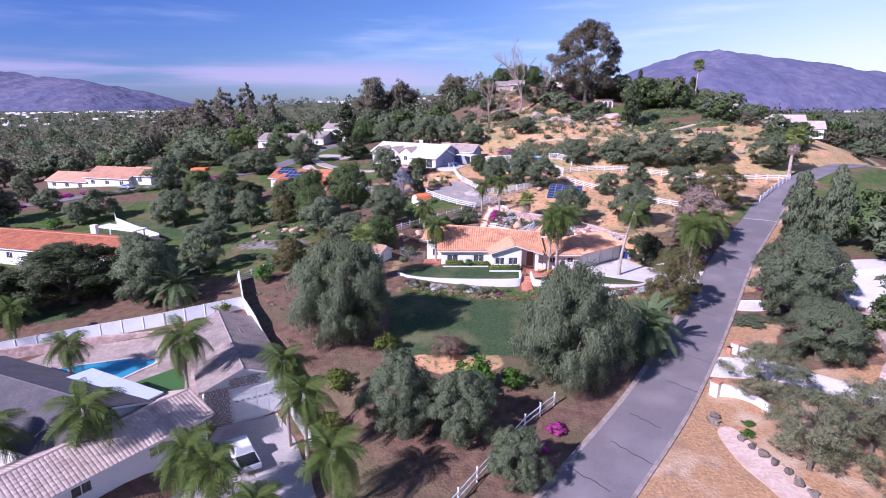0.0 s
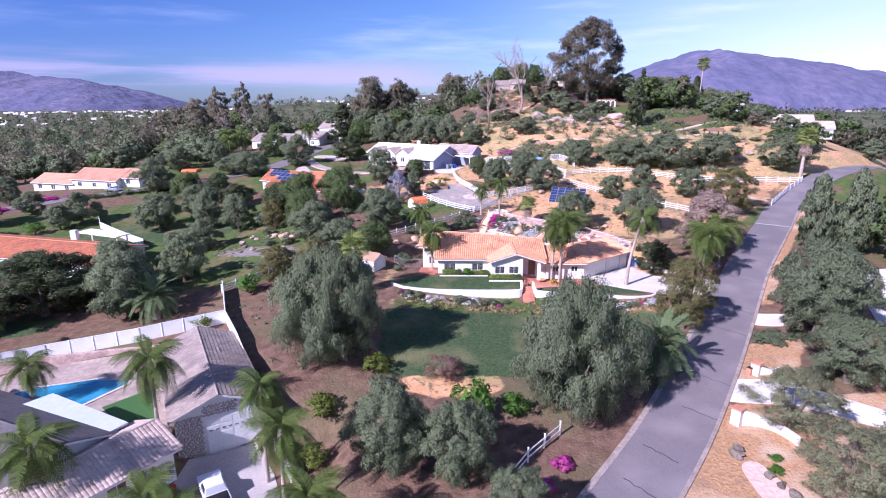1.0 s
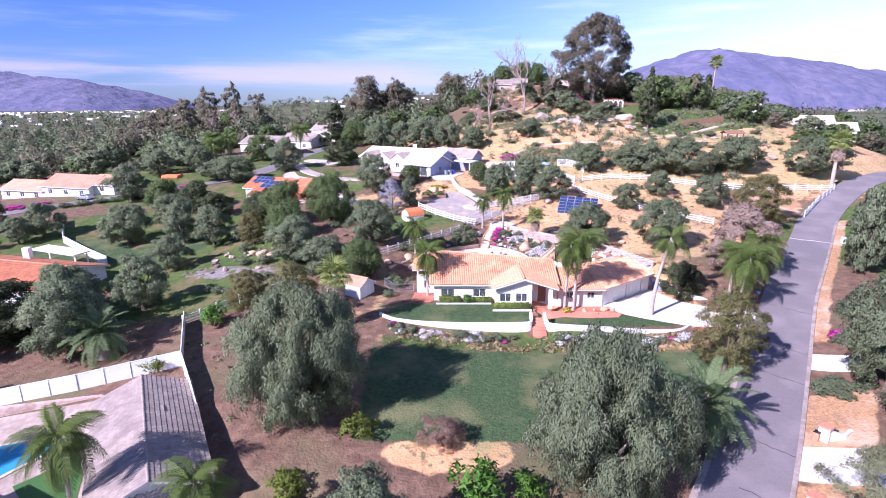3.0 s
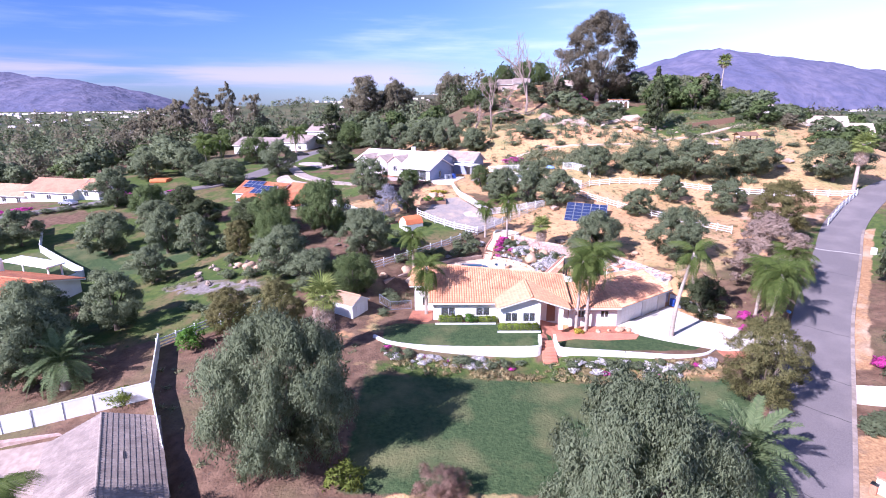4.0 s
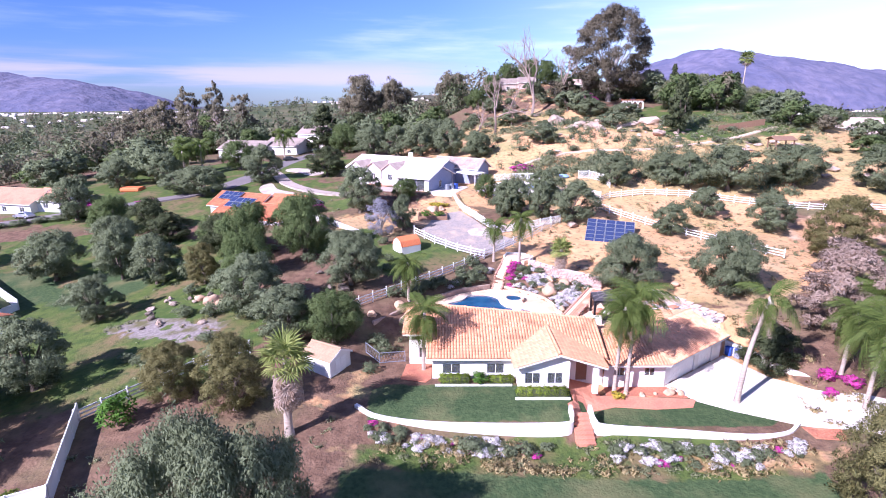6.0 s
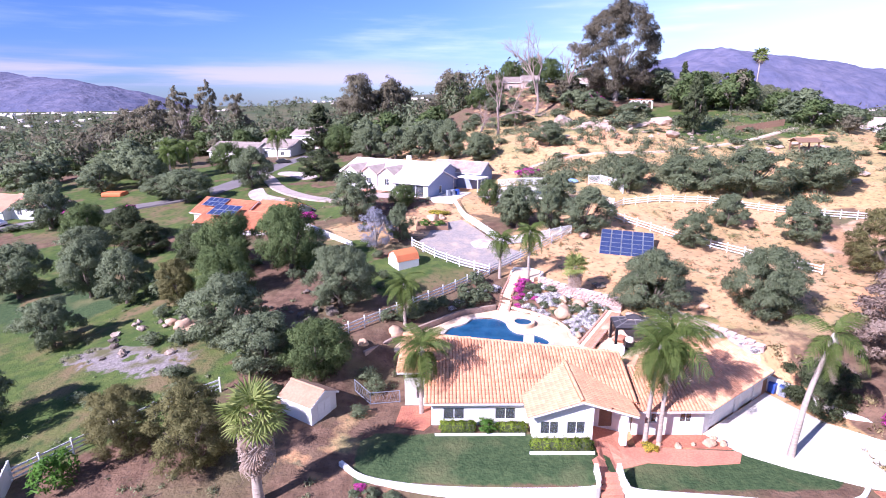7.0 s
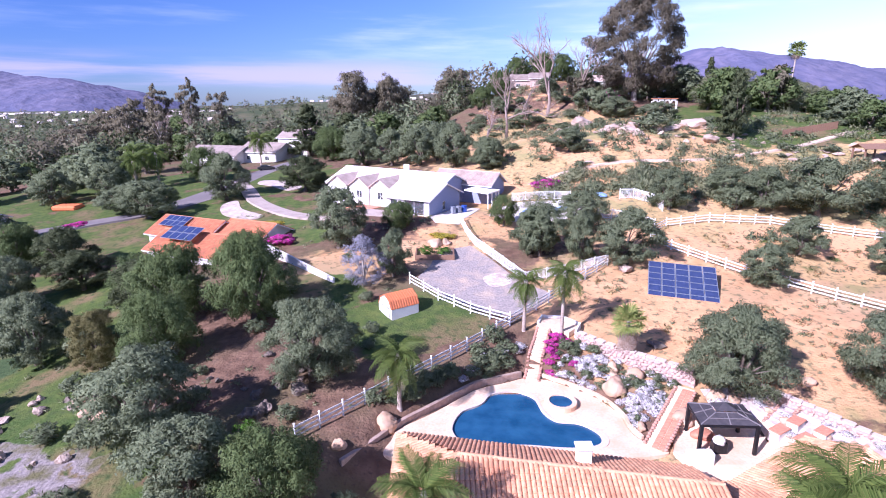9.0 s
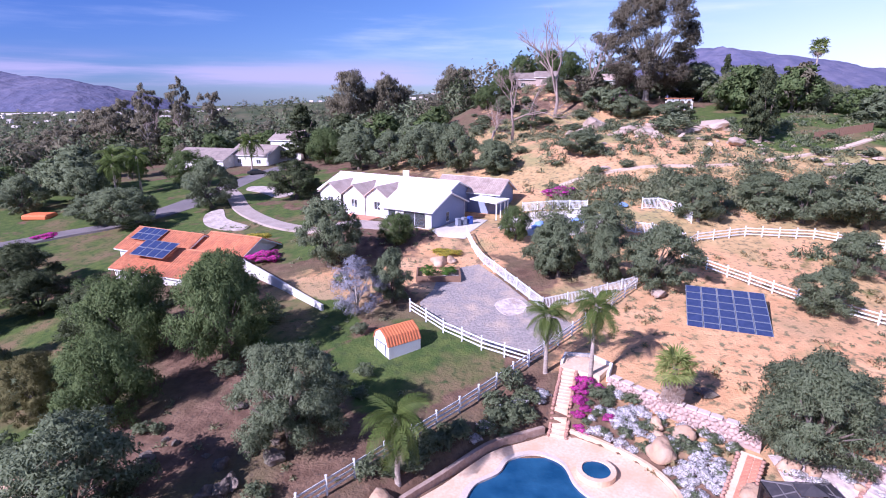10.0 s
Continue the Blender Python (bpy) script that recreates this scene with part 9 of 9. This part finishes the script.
scrub("chaparral", "grey-green chaparral scrub on the hillside", M_SAGE_HAZED, [(130, 18, 36, 154, 163), (90, 42, 56, 150, 158), (80, 56, 76, 148, 160), (220, 14, 92, 150, 200), (120, 8, 60, 205, 240), (150, 16, 60, 236, 262), (60, 88, 120, 140, 190)], 1.5, 60000, 0.42, 301, 0.7)
scrub("chaparral", "dark green chaparral scrub on the hillside", M_OLIVE, [(90, 22, 40, 153, 160), (60, 44, 58, 149, 157), (120, 18, 92, 148, 200), (60, 34, 70, 136, 150)], 1.3, 40000, 0.4, 302, 0.75)
scrub("dry_grass", "tufts of dry yellowish grass on the slopes", M_DRYGRASS, [(170, -6, 31, 73.4, 76.2), (500, 14, 95, 140, 200), (260, 14, 56, 104, 142), (120, 34, 48, 74, 110), (90, 8, 40, 205, 250)], 0.55, 36000, 0.26, 303, 0.5)
scrub("low_weeds", "low green weeds and litter below the trees", M_SAGE_HAZED, [(170, -42, -17, 138, 162), (110, -6, 31, 73.4, 76.4), (220, -40, -4, 84, 142), (60, -30, -6, 50, 80), (120, 14, 56, 104, 140), (80, -30, -2, 140, 150)], 0.45, 26000, 0.2, 304, 0.5)


def far_woods():
    """Woods in the distance: crowns of coarse leaf sprigs, too many to count."""
    g = np.random.default_rng(9)
    cs, rs = [], []
    while len(cs) < 4200:
        a, d = g.uniform(-0.85, 0.85), 265 + 1500 * g.random() ** 1.7
        x, y = d * math.sin(a), d * math.cos(a)
        r = g.uniform(2.4, 4.6 if x > 20 else 6.0) * (1 + d / 2500)
        cs.append((x, y, 0.0))
        rs.append((r, r, r * g.uniform(0.7, 1.3)))
    cs, rs = np.array(cs), np.array(rs)
    cs[:, 2] = land(cs[:, 0], cs[:, 1]) + rs[:, 2] * 0.7
    for nm, mt, sel in (("far_woods", M_OLIVE, 0), ("far_woods", M_DARKLEAF, 1), ("far_woods", M_EUCA, 2)):
        k = np.arange(len(cs)) % 3 == sel
        me = leaves_mesh(nm, mt, cs[k], rs[k], 75000, 2.2, slim=0.6, inner=0.1, single=False, sizes=0.55 + 0.0021 * np.hypot(cs[k][:, 0], cs[k][:, 1]))
        tagged(new(nm, me), "distant belt of mixed woodland crowns", "woodland", kind="stuff")


far_woods()


def town():
    """Pale houses of a distant town on the valley's far side."""
    g = np.random.default_rng(15)
    verts, faces = [], []
    for k in range(420):
        a = g.choice([g.uniform(-0.75, -0.34), g.uniform(-0.75, -0.34), g.uniform(-0.22, 0.05), g.uniform(0.62, 0.78)])
        d = g.uniform(1300, 3000)
        x, y = d * math.sin(a), d * math.cos(a)
        z = float(land(np.array([x]), np.array([y]))[0])
        w, l, h = g.uniform(3, 8), g.uniform(3, 5), g.uniform(2.0, 3.6)
        o = len(verts)
        verts += [(x - w, y - l, z - 2), (x + w, y - l, z - 2), (x + w, y + l, z - 2), (x - w, y + l, z - 2), (x - w, y - l, z + h), (x + w, y - l, z + h), (x + w, y + l, z + h), (x - w, y + l, z + h), (x - w, y, z + h + 1.2), (x + w, y, z + h + 1.2)]
        faces += [(o, o + 1, o + 5, o + 4), (o + 1, o + 2, o + 6, o + 9, o + 5), (o + 2, o + 3, o + 7, o + 6), (o + 3, o, o + 4, o + 8, o + 7), (o + 4, o + 5, o + 9, o + 8), (o + 8, o + 9, o + 6, o + 7)]
    tagged(put("far_town", mesh_of("far_town", verts, faces, M_SHAKE_PALE)), "pale houses of a distant town", "town", kind="stuff")


town()

# chaparral slopes; the blue-purple base colour holds the distance haze
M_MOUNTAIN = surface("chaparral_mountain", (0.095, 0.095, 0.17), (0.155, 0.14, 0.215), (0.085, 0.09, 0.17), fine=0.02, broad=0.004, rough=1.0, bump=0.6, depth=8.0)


def mountain(x0, x1, y, depth, profile, seed, label):
    """A ridge from x0 to x1 whose crest follows the given heights."""
    nx, ny = 150, 34
    us = np.linspace(0, 1, len(profile))
    verts, faces = [], []
    for i in range(nx + 1):
        u = i / nx
        crest = np.interp(u, us, profile)
        for j in range(ny + 1):
            v = j / ny
            x, yy = x0 + (x1 - x0) * u, y + depth * (v - 0.5)
            s = math.sin(math.pi * v) ** 0.8
            nz = noise.fractal(Vector((x / 420, yy / 420, seed)), 0.8, 2.1, 6) * 34 * min(1, crest / 120)
            rid = abs(noise.noise(Vector((x / 130, yy / 240, seed + 5)))) * 78 * s * (1 - s * 0.8)
            verts.append((x, yy, -40 + (crest + 40) * s + nz * s - rid))
    for i in range(nx):
        for j in range(ny):
            a = i * (ny + 1) + j
            faces.append((a, a + ny + 1, a + ny + 2, a + 1))
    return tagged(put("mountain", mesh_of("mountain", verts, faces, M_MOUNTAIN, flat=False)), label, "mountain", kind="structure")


mountain(500, 4200, 3300, 1700, [20, 60, 115, 185, 250, 292, 272, 250, 222, 180, 170, 180, 170, 150, 140, 130, 120, 110, 100], 3, "broad mountain on the horizon, tinted purple-grey by haze")
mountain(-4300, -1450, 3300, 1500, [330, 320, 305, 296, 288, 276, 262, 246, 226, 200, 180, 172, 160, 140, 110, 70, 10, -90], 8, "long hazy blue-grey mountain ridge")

# ---------------------------------------------------------------- roof tiles last
def lay_tiles(most=300):
    for board, spots, me in TILE_SPOTS:
        house = board.parent
        single = spots if (house.name == "ranch_house" and board.name in ("roof", "roof.003", "roof.004")) else []
        single = sorted(single, key=lambda m: m.translation.y)[:most]
        for m in single:
            put("roof_tile", me, board, m)
        rest = [m for m in spots if not any(m is q for q in single)]
        if not rest:
            continue
        base = np.array([v.co[:] for v in me.vertices])
        fcs = [list(p.vertices) for p in me.polygons]
        verts, faces = [], []
        for k, m in enumerate(rest):
            mm = np.array(m)
            verts.append(base @ mm[:3, :3].T + mm[:3, 3])
            o = k * len(base)
            faces += [[o + i for i in f] for f in fcs]
        ob = put("tile_field", mesh_of("tile_field", np.concatenate(verts), faces, me.materials[0]), board)
        ob["kind"] = "stuff"


lay_tiles()
